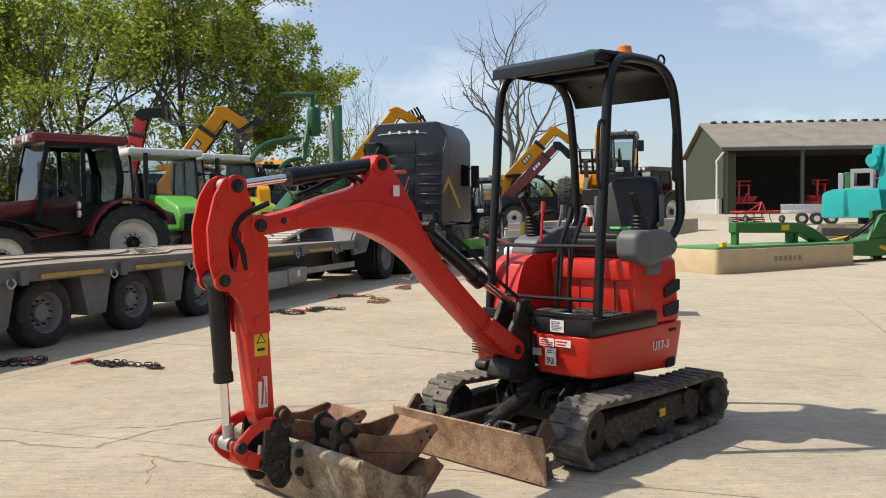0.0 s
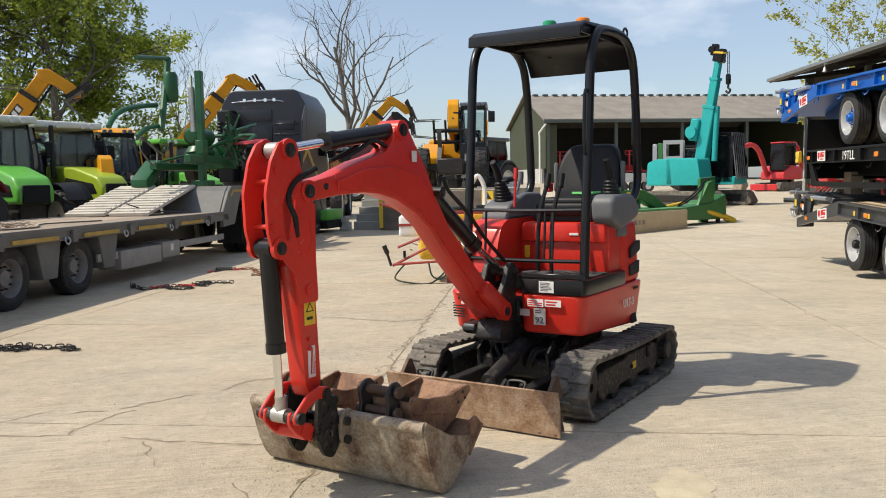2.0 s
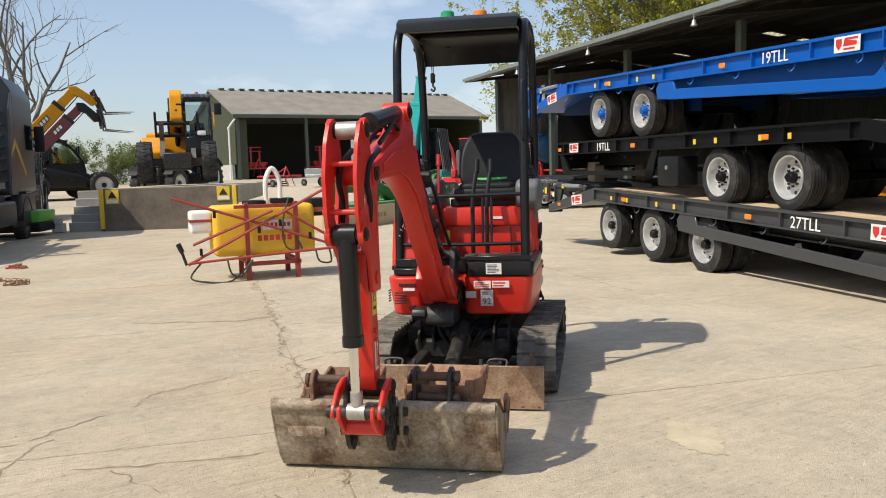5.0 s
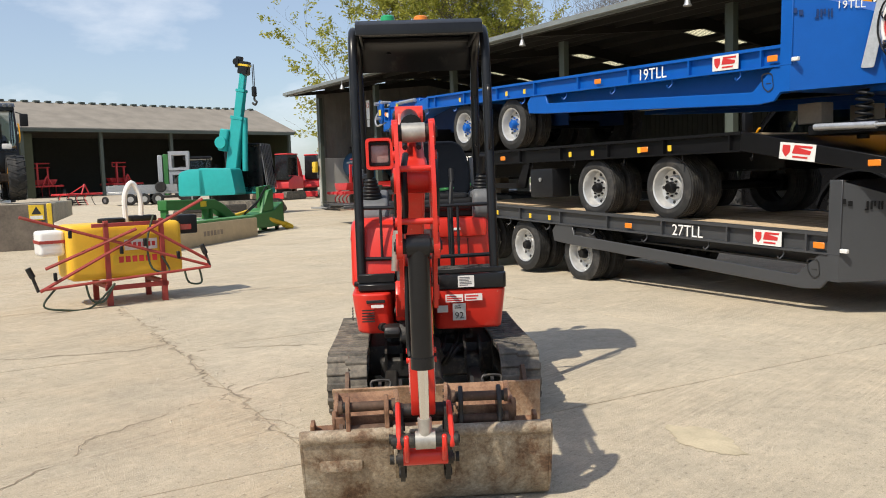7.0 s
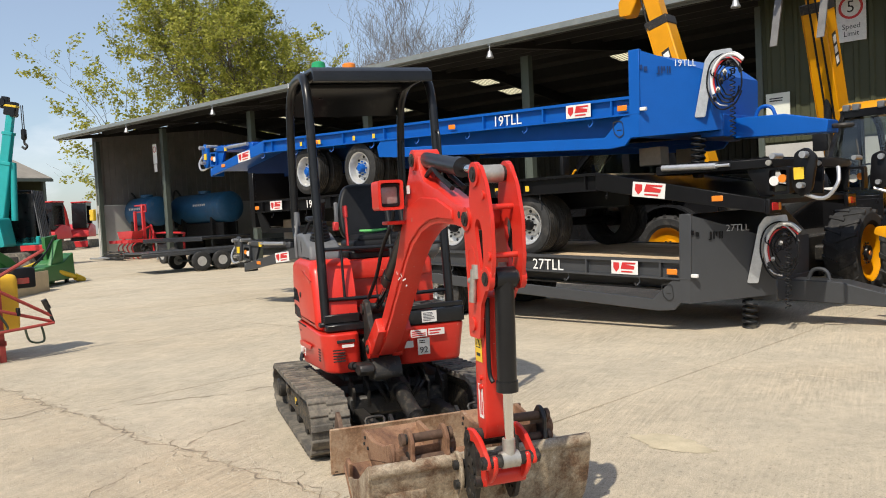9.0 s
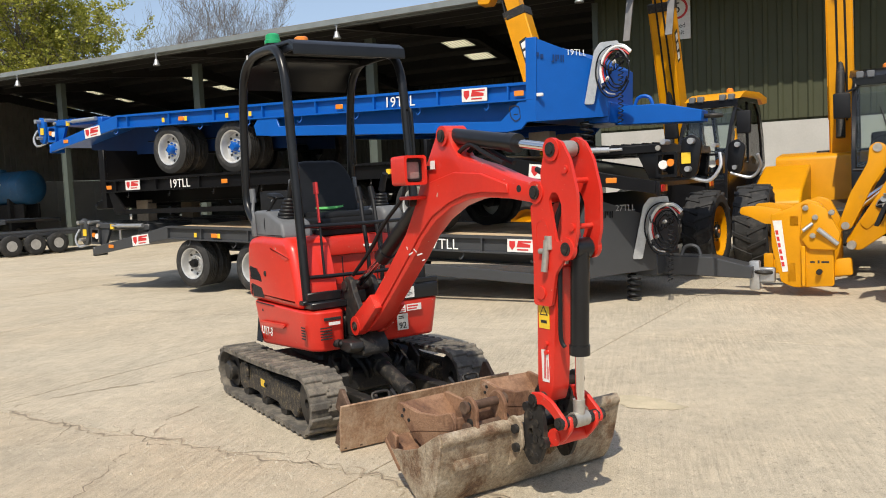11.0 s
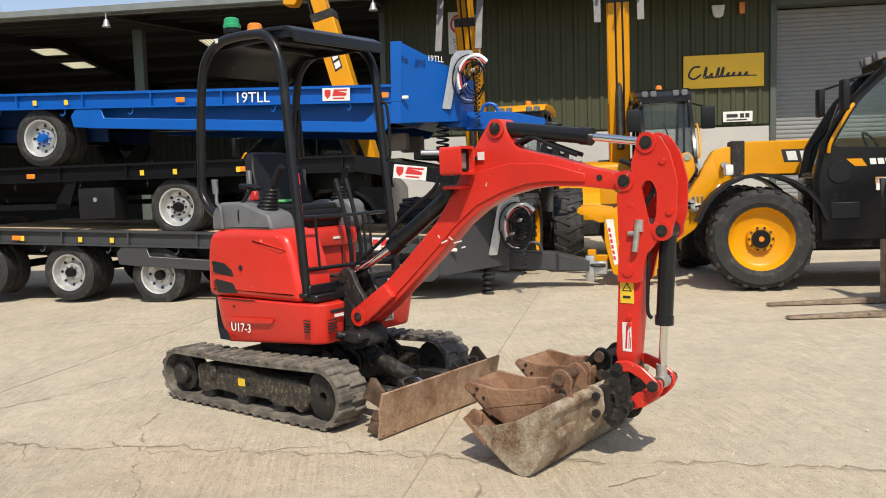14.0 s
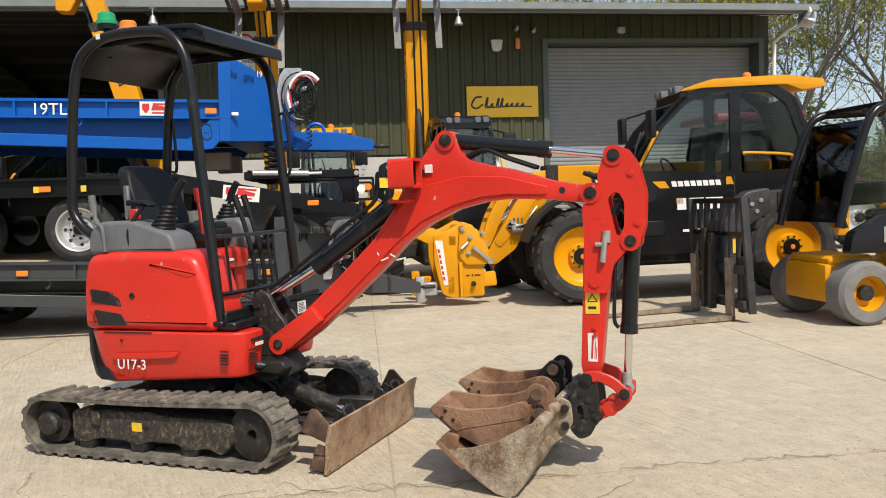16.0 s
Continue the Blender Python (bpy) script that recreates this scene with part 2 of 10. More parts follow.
RUSTD = mat("dark_rusty_steel", (0.10, 0.06, 0.04), 0.7, 0.2, var=0.45, scale=14, fine=70, bump=0.5, dirt=0.35, dirt_col=(0.26, 0.19, 0.13), dirt_scale=14)
CASTDK = mat("black_cast_steel", (0.017, 0.016, 0.016), 0.45, var=0.3, scale=12, bump=0.3, dirt=0.15, dirt_col=(0.14, 0.11, 0.08), dirt_scale=20)
# The brownish pink is a dim reflection put into the lens colour.
LAMPLENS = mat("reflection_toned_lens", (0.30, 0.23, 0.22), 0.15, var=0.15, scale=30, bump=0.1, coat=0.3)


def bucket_mat(name, stops, scale=9.0, metal=0.15, grit=0.5):
    """Scraped steel: old pale paint, rust and bare dark patches."""
    m = mat(name, (0.3, 0.25, 0.2), 0.65, metal, var=0.2, scale=20, fine=90, bump=0.0)
    n, l = m.node_tree.nodes, m.node_tree.links
    b = n["Principled BSDF"]
    geo = [x for x in n if x.bl_idname == "ShaderNodeNewGeometry"][0]
    mp = n.new("ShaderNodeMapping")
    mp.inputs["Rotation"].default_value = (0.0, 0.0, radians(45))
    mp.inputs["Scale"].default_value = (1.0, 1.0, 0.8)
    l.new(geo.outputs["Position"], mp.inputs["Vector"])
    t = n.new("ShaderNodeTexNoise")
    t.inputs["Scale"].default_value, t.inputs["Detail"].default_value, t.inputs["Roughness"].default_value, t.inputs["Distortion"].default_value = scale, 14, 0.78, 0.25
    l.new(mp.outputs[0], t.inputs["Vector"])
    r = n.new("ShaderNodeValToRGB")
    el = r.color_ramp.elements
    el[0].position, el[0].color = stops[0][0], (*stops[0][1], 1)
    el[1].position, el[1].color = stops[-1][0], (*stops[-1][1], 1)
    for p, c in stops[1:-1]:
        e = el.new(p)
        e.color = (*c, 1)
    l.new(t.outputs["Fac"], r.inputs["Fac"])
    # gritty crust: fine grains that darken and lift the surface
    gr = n.new("ShaderNodeTexNoise")
    gr.inputs["Scale"].default_value, gr.inputs["Detail"].default_value, gr.inputs["Roughness"].default_value = 60.0, 6, 0.7
    l.new(geo.outputs["Position"], gr.inputs["Vector"])
    gm = n.new("ShaderNodeMapRange")
    gm.inputs["From Min"].default_value, gm.inputs["From Max"].default_value = 0.32, 0.68
    gm.inputs["To Min"].default_value, gm.inputs["To Max"].default_value = 0.5, 1.35
    l.new(gr.outputs["Fac"], gm.inputs["Value"])
    mu = n.new("ShaderNodeMixRGB")
    mu.blend_type = "MULTIPLY"
    mu.inputs["Fac"].default_value = grit
    l.new(r.outputs["Color"], mu.inputs["Color1"])
    l.new(gm.outputs["Result"], mu.inputs["Color2"])
    l.new(mu.outputs["Color"], b.inputs["Base Color"])
    ad = n.new("ShaderNodeMath")
    ad.operation = "ADD"
    l.new(t.outputs["Fac"], ad.inputs[0])
    l.new(gr.outputs["Fac"], ad.inputs[1])
    bp = n.new("ShaderNodeBump")
    bp.inputs["Strength"].default_value, bp.inputs["Distance"].default_value = 0.8, 0.008
    l.new(ad.outputs[0], bp.inputs["Height"])
    l.new(bp.outputs["Normal"], b.inputs["Normal"])
    return m


BUCKET = bucket_mat("scraped_bucket_steel", [(0.33, (0.07, 0.042, 0.026)), (0.41, (0.17, 0.10, 0.058)), (0.46, (0.27, 0.205, 0.14)), (0.53, (0.37, 0.305, 0.22)), (0.60, (0.47, 0.41, 0.32)), (0.70, (0.62, 0.57, 0.49))], 3.4, 0.1, 0.75)
BUCKRUST = bucket_mat("rusty_bucket_steel", [(0.32, (0.09, 0.045, 0.028)), (0.46, (0.22, 0.115, 0.065)), (0.55, (0.33, 0.19, 0.11)), (0.63, (0.30, 0.17, 0.10)), (0.72, (0.54, 0.44, 0.34))], 4.0, 0.15, 0.3)
BLADE = bucket_mat("worn_blade_steel", [(0.32, (0.13, 0.07, 0.04)), (0.46, (0.33, 0.20, 0.12)), (0.55, (0.42, 0.29, 0.19)), (0.70, (0.52, 0.41, 0.30))], 6.0, 0.35)
FRAMEDUST = bucket_mat("dusty_track_frame", [(0.38, (0.02, 0.018, 0.016)), (0.50, (0.035, 0.03, 0.026)), (0.57, (0.10, 0.08, 0.05)), (0.63, (0.22, 0.17, 0.10)), (0.70, (0.34, 0.29, 0.21))], 38.0, 0.0)
CHROME = mat("chrome_rod", (0.78, 0.78, 0.78), 0.12, 1.0, var=0.05, bump=0.0)
GALV = mat("galvanised_steel", (0.48, 0.49, 0.5), 0.42, 0.75, var=0.15, scale=15, bump=0.1)
ZINC = mat("zinc_fitting", (0.42, 0.40, 0.36), 0.45, 0.6, var=0.25, scale=20, bump=0.2)
GREYPL = mat("grey_plastic", (0.125, 0.13, 0.137), 0.55, var=0.12, scale=12, bump=0.2, dirt=0.2, dirt_col=(0.25, 0.23, 0.2))
VINYL = mat("black_vinyl", (0.010, 0.0105, 0.012), 0.5, var=0.25, scale=14, bump=0.15, spec=0.25)
BELT = mat("green_webbing", (0.13, 0.52, 0.14), 0.7, var=0.15)
WHITE = mat("white_paint", (0.78, 0.77, 0.74), 0.5, var=0.06, bump=0.05)
STICK = mat("white_sticker", (0.72, 0.71, 0.68), 0.45, var=0.12, scale=18, bump=0.0)
YSTICK = mat("yellow_sticker", (0.75, 0.50, 0.03), 0.45, var=0.12, scale=18, bump=0.0)
INK = mat("black_ink", (0.02, 0.02, 0.02), 0.5, var=0.1, bump=0.0)
REDINK = mat("red_ink", (0.55, 0.03, 0.03), 0.5, var=0.1, bump=0.0)
BLUE = mat("blue_gloss_paint", (0.002, 0.090, 0.40), 0.38, var=0.08, scale=4, bump=0.03, spec=0.35)
# Darkened copy of BLUE: shade in the cut letters and below the tail.
BLUESHADE = mat("shade_darkened_blue", (0.004, 0.03, 0.13), 0.5, var=0.1, scale=6, bump=0.03)
TBLACK = mat("black_gloss_paint", (0.007, 0.007, 0.008), 0.3, var=0.2, scale=5, bump=0.03, spec=0.25)
TGREY = mat("grey_gloss_paint", (0.048, 0.051, 0.056), 0.33, var=0.08, scale=4, bump=0.03)
RIM = mat("silver_wheel_paint", (0.54, 0.54, 0.53), 0.36, 0.5, var=0.15, scale=10, bump=0.05)
PLANK = mat("pale_softwood_deck", (0.52, 0.40, 0.26), 0.75, var=0.18, scale=3, fine=35, bump=0.25, rand=0.12)
OLDWOOD = mat("weathered_deck_wood", (0.34, 0.27, 0.20), 0.85, var=0.25, scale=3, fine=30, bump=0.35, rand=0.2)
AMBER = mat("amber_lens", (0.75, 0.22, 0.02), 0.3, var=0.05, bump=0.0)
REDLENS = mat("red_lens", (0.5, 0.02, 0.02), 0.25, var=0.05, bump=0.0)
GREENLENS = mat("green_lens", (0.02, 0.32, 0.12), 0.2, var=0.05, bump=0.0)
JYEL = mat("yellow_machine_paint", (0.66, 0.285, 0.001), 0.40, spec=0.35, var=0.08, scale=4, bump=0.05, dirt=0.08, dirt_col=(0.35, 0.25, 0.12), dirt_scale=3)
DGREEN = mat("dark_green_machine_paint", (0.010, 0.085, 0.025), 0.4, var=0.15, scale=5, bump=0.06, dirt=0.12, dirt_col=(0.12, 0.13, 0.08))
GREENP = mat("green_machine_paint", (0.035, 0.16, 0.04), 0.42, var=0.12, scale=5, bump=0.06, dirt=0.12, dirt_col=(0.2, 0.2, 0.13))
LGREEN = mat("light_green_paint", (0.12, 0.42, 0.06), 0.35, var=0.08, scale=4, bump=0.04)
DKRED = mat("dark_red_paint", (0.13, 0.008, 0.015), 0.3, var=0.08, scale=4, bump=0.04, coat=0.3)
BRED = mat("bright_red_paint", (0.55, 0.03, 0.035), 0.4, var=0.12, scale=5, bump=0.05, dirt=0.15, dirt_col=(0.25, 0.15, 0.1))
TEAL = mat("teal_paint", (0.02, 0.36, 0.36), 0.4, var=0.08, scale=4, bump=0.05)
DKGREYP = mat("dark_slate_paint", (0.018, 0.021, 0.028), 0.38, var=0.1, scale=3, bump=0.05, dirt=0.05, dirt_col=(0.10, 0.095, 0.09))
TANKY = mat("yellow_plastic_tank", (0.78, 0.46, 0.03), 0.5, var=0.08, scale=5, bump=0.05)
BEIGE = mat("beige_tarpaulin", (0.56, 0.44, 0.27), 0.75, var=0.12, scale=3, fine=20, bump=0.4, bump_dist=0.01)
CREAM = mat("cream_paint", (0.72, 0.74, 0.66), 0.5, var=0.06)
CLAD = mat("olive_metal_cladding", (0.060, 0.065, 0.036), 0.6, spec=0.25, var=0.10, scale=1.5, fine=20, bump=0.05)
# Inner wall colour brought close to black to carry the shade indoors.
CLADIN = mat("shade_dark_inner_wall", (0.026, 0.027, 0.022), 0.7, var=0.15, scale=2)
GUTTERG = mat("grey_gutter_paint", (0.19, 0.21, 0.21), 0.45, var=0.15, scale=3, dirt=0.15, dirt_col=(0.09, 0.09, 0.08))
TRIMG = mat("grey_green_trim", (0.075, 0.09, 0.075), 0.5, var=0.1, scale=3)
SHUTTER = mat("steel_shutter", (0.27, 0.275, 0.275), 0.6, 0.0, spec=0.3, var=0.10, scale=3, bump=0.05)
FIBRE = mat("fibre_cement_roof", (0.24, 0.215, 0.18), 0.9, var=0.22, scale=0.6, fine=9, bump=0.3)
BLOCKW = mat("painted_blockwork", (0.46, 0.45, 0.42), 0.85, var=0.10, scale=1.2, fine=25, bump=0.2)
GLASS = glass_mat("cab_glass")
DGLASS = glass_mat("tinted_cab_glass", (0.50, 0.56, 0.55))
BARK = mat("bark", (0.12, 0.10, 0.075), 0.9, var=0.35, scale=9, bump=0.6, bump_dist=0.02)
DEADBARK = mat("grey_dead_bark", (0.16, 0.145, 0.125), 0.9, var=0.3, scale=9, bump=0.5, bump_dist=0.02)


def leaf_mat(name, a, b):
    m = bpy.data.materials.new(name)
    m.use_nodes = True
    n, l = m.node_tree.nodes, m.node_tree.links
    bs = n["Principled BSDF"]
    geo = n.new("ShaderNodeNewGeometry")
    ramp = n.new("ShaderNodeValToRGB")
    ramp.color_ramp.elements[0].color, ramp.color_ramp.elements[1].color = (*a, 1), (*b, 1)
    l.new(geo.outputs["Random Per Island"], ramp.inputs["Fac"])
    l.new(ramp.outputs["Color"], bs.inputs["Base Color"])
    bs.inputs["Roughness"].default_value = 0.6
    tr = n.new("ShaderNodeBsdfTranslucent")
    l.new(ramp.outputs["Color"], tr.inputs["Color"])
    mx = n.new("ShaderNodeMixShader")
    mx.inputs["Fac"].default_value = 0.52
    l.new(bs.outputs[0], mx.inputs[1])
    l.new(tr.outputs[0], mx.inputs[2])
    l.new(mx.outputs[0], n["Material Output"].inputs["Surface"])
    return m


LEAF = leaf_mat("spring_leaves", (0.19, 0.27, 0.03), (0.50, 0.55, 0.09))
LEAF2 = leaf_mat("young_oak_leaves", (0.21, 0.24, 0.035), (0.50, 0.48, 0.09))
FARLEAF = leaf_mat("far_hedge_leaves", (0.12, 0.17, 0.05), (0.26, 0.29, 0.10))


def concrete_mat(name, base, soil_col, soil_most):
    """Brushed yard concrete: tamped ridges, exposed stones, trodden soil, stains and fine grain."""
    m = mat(name, base, 0.92, var=0.10, scale=0.8, fine=14, bump=0.0, rand=0.03)
    n, l = m.node_tree.nodes, m.node_tree.links
    b = n["Principled BSDF"]
    geo = [x for x in n if x.bl_idname == "ShaderNodeNewGeometry"][0]
    src = b.inputs["Base Color"].links[0].from_socket

    def noise_tex(scale, detail, rough, dist=0.0, vec=None):
        t = n.new("ShaderNodeTexNoise")
        t.inputs["Scale"].default_value, t.inputs["Detail"].default_value = scale, detail
        t.inputs["Roughness"].default_value, t.inputs["Distortion"].default_value = rough, dist
        l.new(vec or geo.outputs["Position"], t.inputs["Vector"])
        return t.outputs["Fac"]

    def ramp(sock, a, z, lo, hi):
        r = n.new("ShaderNodeMapRange")
        r.inputs["From Min"].default_value, r.inputs["From Max"].default_value = a, z
        r.inputs["To Min"].default_value, r.inputs["To Max"].default_value = lo, hi
        l.new(sock, r.inputs["Value"])
        return r.outputs[0]

    def times(a, c):
        q = n.new("ShaderNodeMath")
        q.operation = "MULTIPLY"
        l.new(a, q.inputs[0])
        l.new(c, q.inputs[1])
        return q.outputs[0]

    def mixed(fac, a, col):
        x = n.new("ShaderNodeMixRGB")
        l.new(fac, x.inputs["Fac"])
        l.new(a, x.inputs["Color1"])
        x.inputs["Color2"].default_value = (*col, 1)
        return x.outputs["Color"]

    mp = n.new("ShaderNodeMapping")
    mp.inputs["Rotation"].default_value = (0, 0, radians(18))
    mp.inputs["Scale"].default_value = (2.2, 46, 1)
    l.new(geo.outputs["Position"], mp.inputs["Vector"])
    ridges = noise_tex(1.0, 3, 0.5, 0.0, mp.outputs[0])
    where = ramp(noise_tex(0.7, 4, 0.6), 0.40, 0.60, 0.15, 1.0)
    ridge = n.new("ShaderNodeMixRGB")
    ridge.inputs["Color1"].default_value = (1, 1, 1, 1)
    l.new(where, ridge.inputs["Fac"])
    l.new(ramp(ridges, 0.3, 0.7, 0.80, 1.14), ridge.inputs["Color2"])
    stain = ramp(noise_tex(1.3, 10, 0.72), 0.36, 0.62, 0.86, 1.06)
    drift = ramp(noise_tex(7.5, 10, 0.8, 0.3), 0.34, 0.66, 0.84, 1.13)
    grain = noise_tex(120.0, 5, 0.75)
    fine = ramp(grain, 0.32, 0.68, 0.70, 1.26)
    pit = ramp(noise_tex(34.0, 4, 0.6), 0.31, 0.42, 0.62, 1.0)
    shade = times(times(times(times(ridge.outputs["Color"], stain), drift), fine), pit)
    soil = ramp(noise_tex(0.33, 8, 0.65), 0.42, 0.66, 0.0, soil_most)
    col = mixed(soil, src, soil_col)
    # pale stones that show in the worn surface
    vor = n.new("ShaderNodeTexVoronoi")
    vor.inputs["Scale"].default_value = 75
    l.new(geo.outputs["Position"], vor.inputs["Vector"])
    sep = n.new("ShaderNodeSeparateColor")
    l.new(vor.outputs["Color"], sep.inputs[0])
    pick = times(ramp(sep.outputs[0], 0.66, 0.95, 0.0, 0.62), ramp(vor.outputs["Distance"], 0.15, 0.42, 1.0, 0.0))
    v = n.new("ShaderNodeVectorMath")
    v.operation = "SCALE"
    l.new(col, v.inputs[0])
    l.new(shade, v.inputs["Scale"])
    l.new(mixed(pick, v.outputs[0], (0.62, 0.56, 0.46)), b.inputs["Base Color"])
    bp = n.new("ShaderNodeBump")
    bp.inputs["Strength"].default_value, bp.inputs["Distance"].default_value = 0.75, 0.006
    l.new(shade, bp.inputs["Height"])
    l.new(bp.outputs["Normal"], b.inputs["Normal"])
    return m


CONC = concrete_mat("yard_concrete", (0.53, 0.462, 0.348), (0.49, 0.40, 0.275), 0.5)
CONCOLD = concrete_mat("worn_brown_concrete", (0.50, 0.43, 0.318), (0.45, 0.35, 0.23), 0.7)
JOINT = mat("joint_filler_soil", (0.40, 0.34, 0.255), 0.95, var=0.3, scale=4, bump=0.3)
EARTH = mat("grass_verge", (0.10, 0.12, 0.045), 0.95, var=0.35, scale=1.5, fine=20, bump=0.3)

# ---- the ground ----
def ground_sheet():
    bm = bmesh.new()
    xs = [-900, -300, -120, -70, -45, -30, -20, -12, -6, 0, 6, 12, 18, 24, 30, 36, 42, 50, 60, 80, 140, 400, 1200]
    ys = [-900, -300, -100, -50, -30, -20, -12, -6, 0, 6, 12, 16, 20, 24, 28, 32, 36, 40, 44, 48, 54, 62, 75, 92, 110, 300, 1400]
    g = [[bm.verts.new((x, y, rise(x, y) - 0.02)) for x in xs] for y in ys]
    for j in range(len(ys) - 1):
        for i in range(len(xs) - 1):
            f = bm.faces.new((g[j][i], g[j][i + 1], g[j + 1][i + 1], g[j + 1][i]))
            cx, cy = (xs[i] + xs[i + 1]) / 2, (ys[j] + ys[j + 1]) / 2
            f.material_index = 0 if -22 < cx < 90 and -22 < cy < 112 else 1
    return link_mesh("ground", bm, [JOINT, EARTH])


ground = tagged(ground_sheet(), "wide concrete yard with worn bays, verge of grass beyond", "ground", kind="structure")
ground.data.polygons.foreach_set("use_smooth", [True] * len(ground.data.polygons))

SLAB_S = [-25.1, -17.8, -10.5, -6.9, -3.25, .4, 4.05, 7.7, 11.35, 15.0, 18.65, 22.3, 29.6, 36.9, 44.2, 51.5, 58.8, 66.0, 73.0]
SLAB_D = [1.71 + 4.15 * i for i in range(-12, 7)]


JOINTF = mat("packed_joint_dust", (0.36, 0.30, 0.215), 0.95, var=0.3, scale=3, fine=60, bump=0.4)


def slabs():
    rng = random.Random(5)
    for i in range(len(SLAB_S) - 1):
        for j in range(len(SLAB_D) - 1):
            s0, s1, d0, d1 = SLAB_S[i], SLAB_S[i + 1], SLAB_D[j], SLAB_D[j + 1]
            g = 0.006
            bm = bmesh.new()
            n = 5
            rows = []
            for a in range(n):
                row = []
                for b in range(n):
                    s = s0 + g + (s1 - s0 - 2 * g) * a / (n - 1)
                    d = d0 + g + (d1 - d0 - 2 * g) * b / (n - 1)
                    p = U * s + D * d
                    row.append(bm.verts.new((p.x, p.y, rise(p.x, p.y) + rng.uniform(-0.0015, 0.0015))))
                rows.append(row)
            for a in range(n - 1):
                for b in range(n - 1):
                    bm.faces.new((rows[a][b], rows[a][b + 1], rows[a + 1][b + 1], rows[a + 1][b]))
            bmesh.ops.recalc_face_normals(bm, faces=bm.faces)
            rim = [e for e in bm.edges if len(e.link_faces) == 1]
            ex = bmesh.ops.extrude_edge_only(bm, edges=rim)
            for v in ex["geom"]:
                if isinstance(v, bmesh.types.BMVert):
                    v.co.z -= 0.05
            part("slab", bm, CONCOLD if d0 > 1.6 else CONC, ground, smooth=False)
    # packed dust lying nearly level in the joints
    fine = lambda v: [v[i] + (v[i + 1] - v[i]) * k / 4 for i in range(len(v) - 1) for k in range(4)] + [v[-1]]
    bm = bmesh.new()
    for lines, across in ((SLAB_S[1:-1], fine(SLAB_D)), (SLAB_D[1:-1], fine(SLAB_S))):
        for c in lines:
            prev = None
            for q in across:
                pair = []
                for e in (-.009, .009):
                    p = U * (c + e) + D * q if across[0] == SLAB_D[0] else U * q + D * (c + e)
                    pair.append(bm.verts.new((p.x, p.y, rise(p.x, p.y) - .0045)))
                if prev:
                    bm.faces.new((prev[0], prev[1], pair[1], pair[0]))
                prev = pair
    bmesh.ops.recalc_face_normals(bm, faces=bm.faces)
    part("joint_filler", bm, JOINTF, ground, "packed dust in the slab joints")["kind"] = "stuff"


# ---- the long open-fronted building ----
BU = Vector((0.262, 0.965, 0)).normalized()
BYAW = -math.degrees(math.atan2(BU.x, BU.y))
B_ORG = Vector((14.0, -3.9, 0))
BM = Matrix.Translation(B_ORG) @ pose(0, 0, 0, 0, 0, BYAW) @ pose(0, 0, 0, 0.6, 0, 0)
# in its own frame: y along the front, x into the building, z up
B_END, B_NEAR, B_CLAD, BAY = 40.6, -7.0, 8.0, 6.55
EAVE, DEPTH, OV, RIDGE = 5.60, 14.0, 1.62, 6.8


def place(ob, m=BM):
    ob.matrix_basis = m
    return ob


def corrugated(x, y0, y1, z0, z1, pitch=0.30, depth=0.035, axis="y"):
    """Box-profile metal sheet standing in the plane x, ribs upright."""
    bm = bmesh.new()
    prof, y = [], y0
    while y < y1 - 1e-6:
        for dy, dx in ((0.0, 0), (0.56, 0), (0.66, -1), (0.90, -1), (1.0, 0)):
            yy = min(y + dy * pitch, y1)
            if not prof or yy > prof[-1][0] + 1e-5:
                prof.append((yy, x + dx * depth))
        y += pitch
    lo = [bm.verts.new((p[1], p[0], z0)) for p in prof]
    hi = [bm.verts.new((p[1], p[0], z1)) for p in prof]
    for a in range(len(prof) - 1):
        bm.faces.new((lo[a], lo[a + 1], hi[a + 1], hi[a]))
    return bm


ENDCLAD = mat("grey_end_cladding", (0.19, 0.18, 0.165), 0.6, var=0.2, scale=1.5, bump=0.05, dirt=0.2)
# Brown roof steel, its colour taken further down for the shade under the roof.
STEELSHADE = mat("shade_darkened_brown_steel", (0.018, 0.016, 0.014), 0.7, var=0.2, scale=2)
# Near black: the shade under the roof is put into this colour.
ROOFSHADE = mat("shade_dark_roof_underside", (0.011, 0.010, 0.009), 0.8, var=0.2, scale=2)


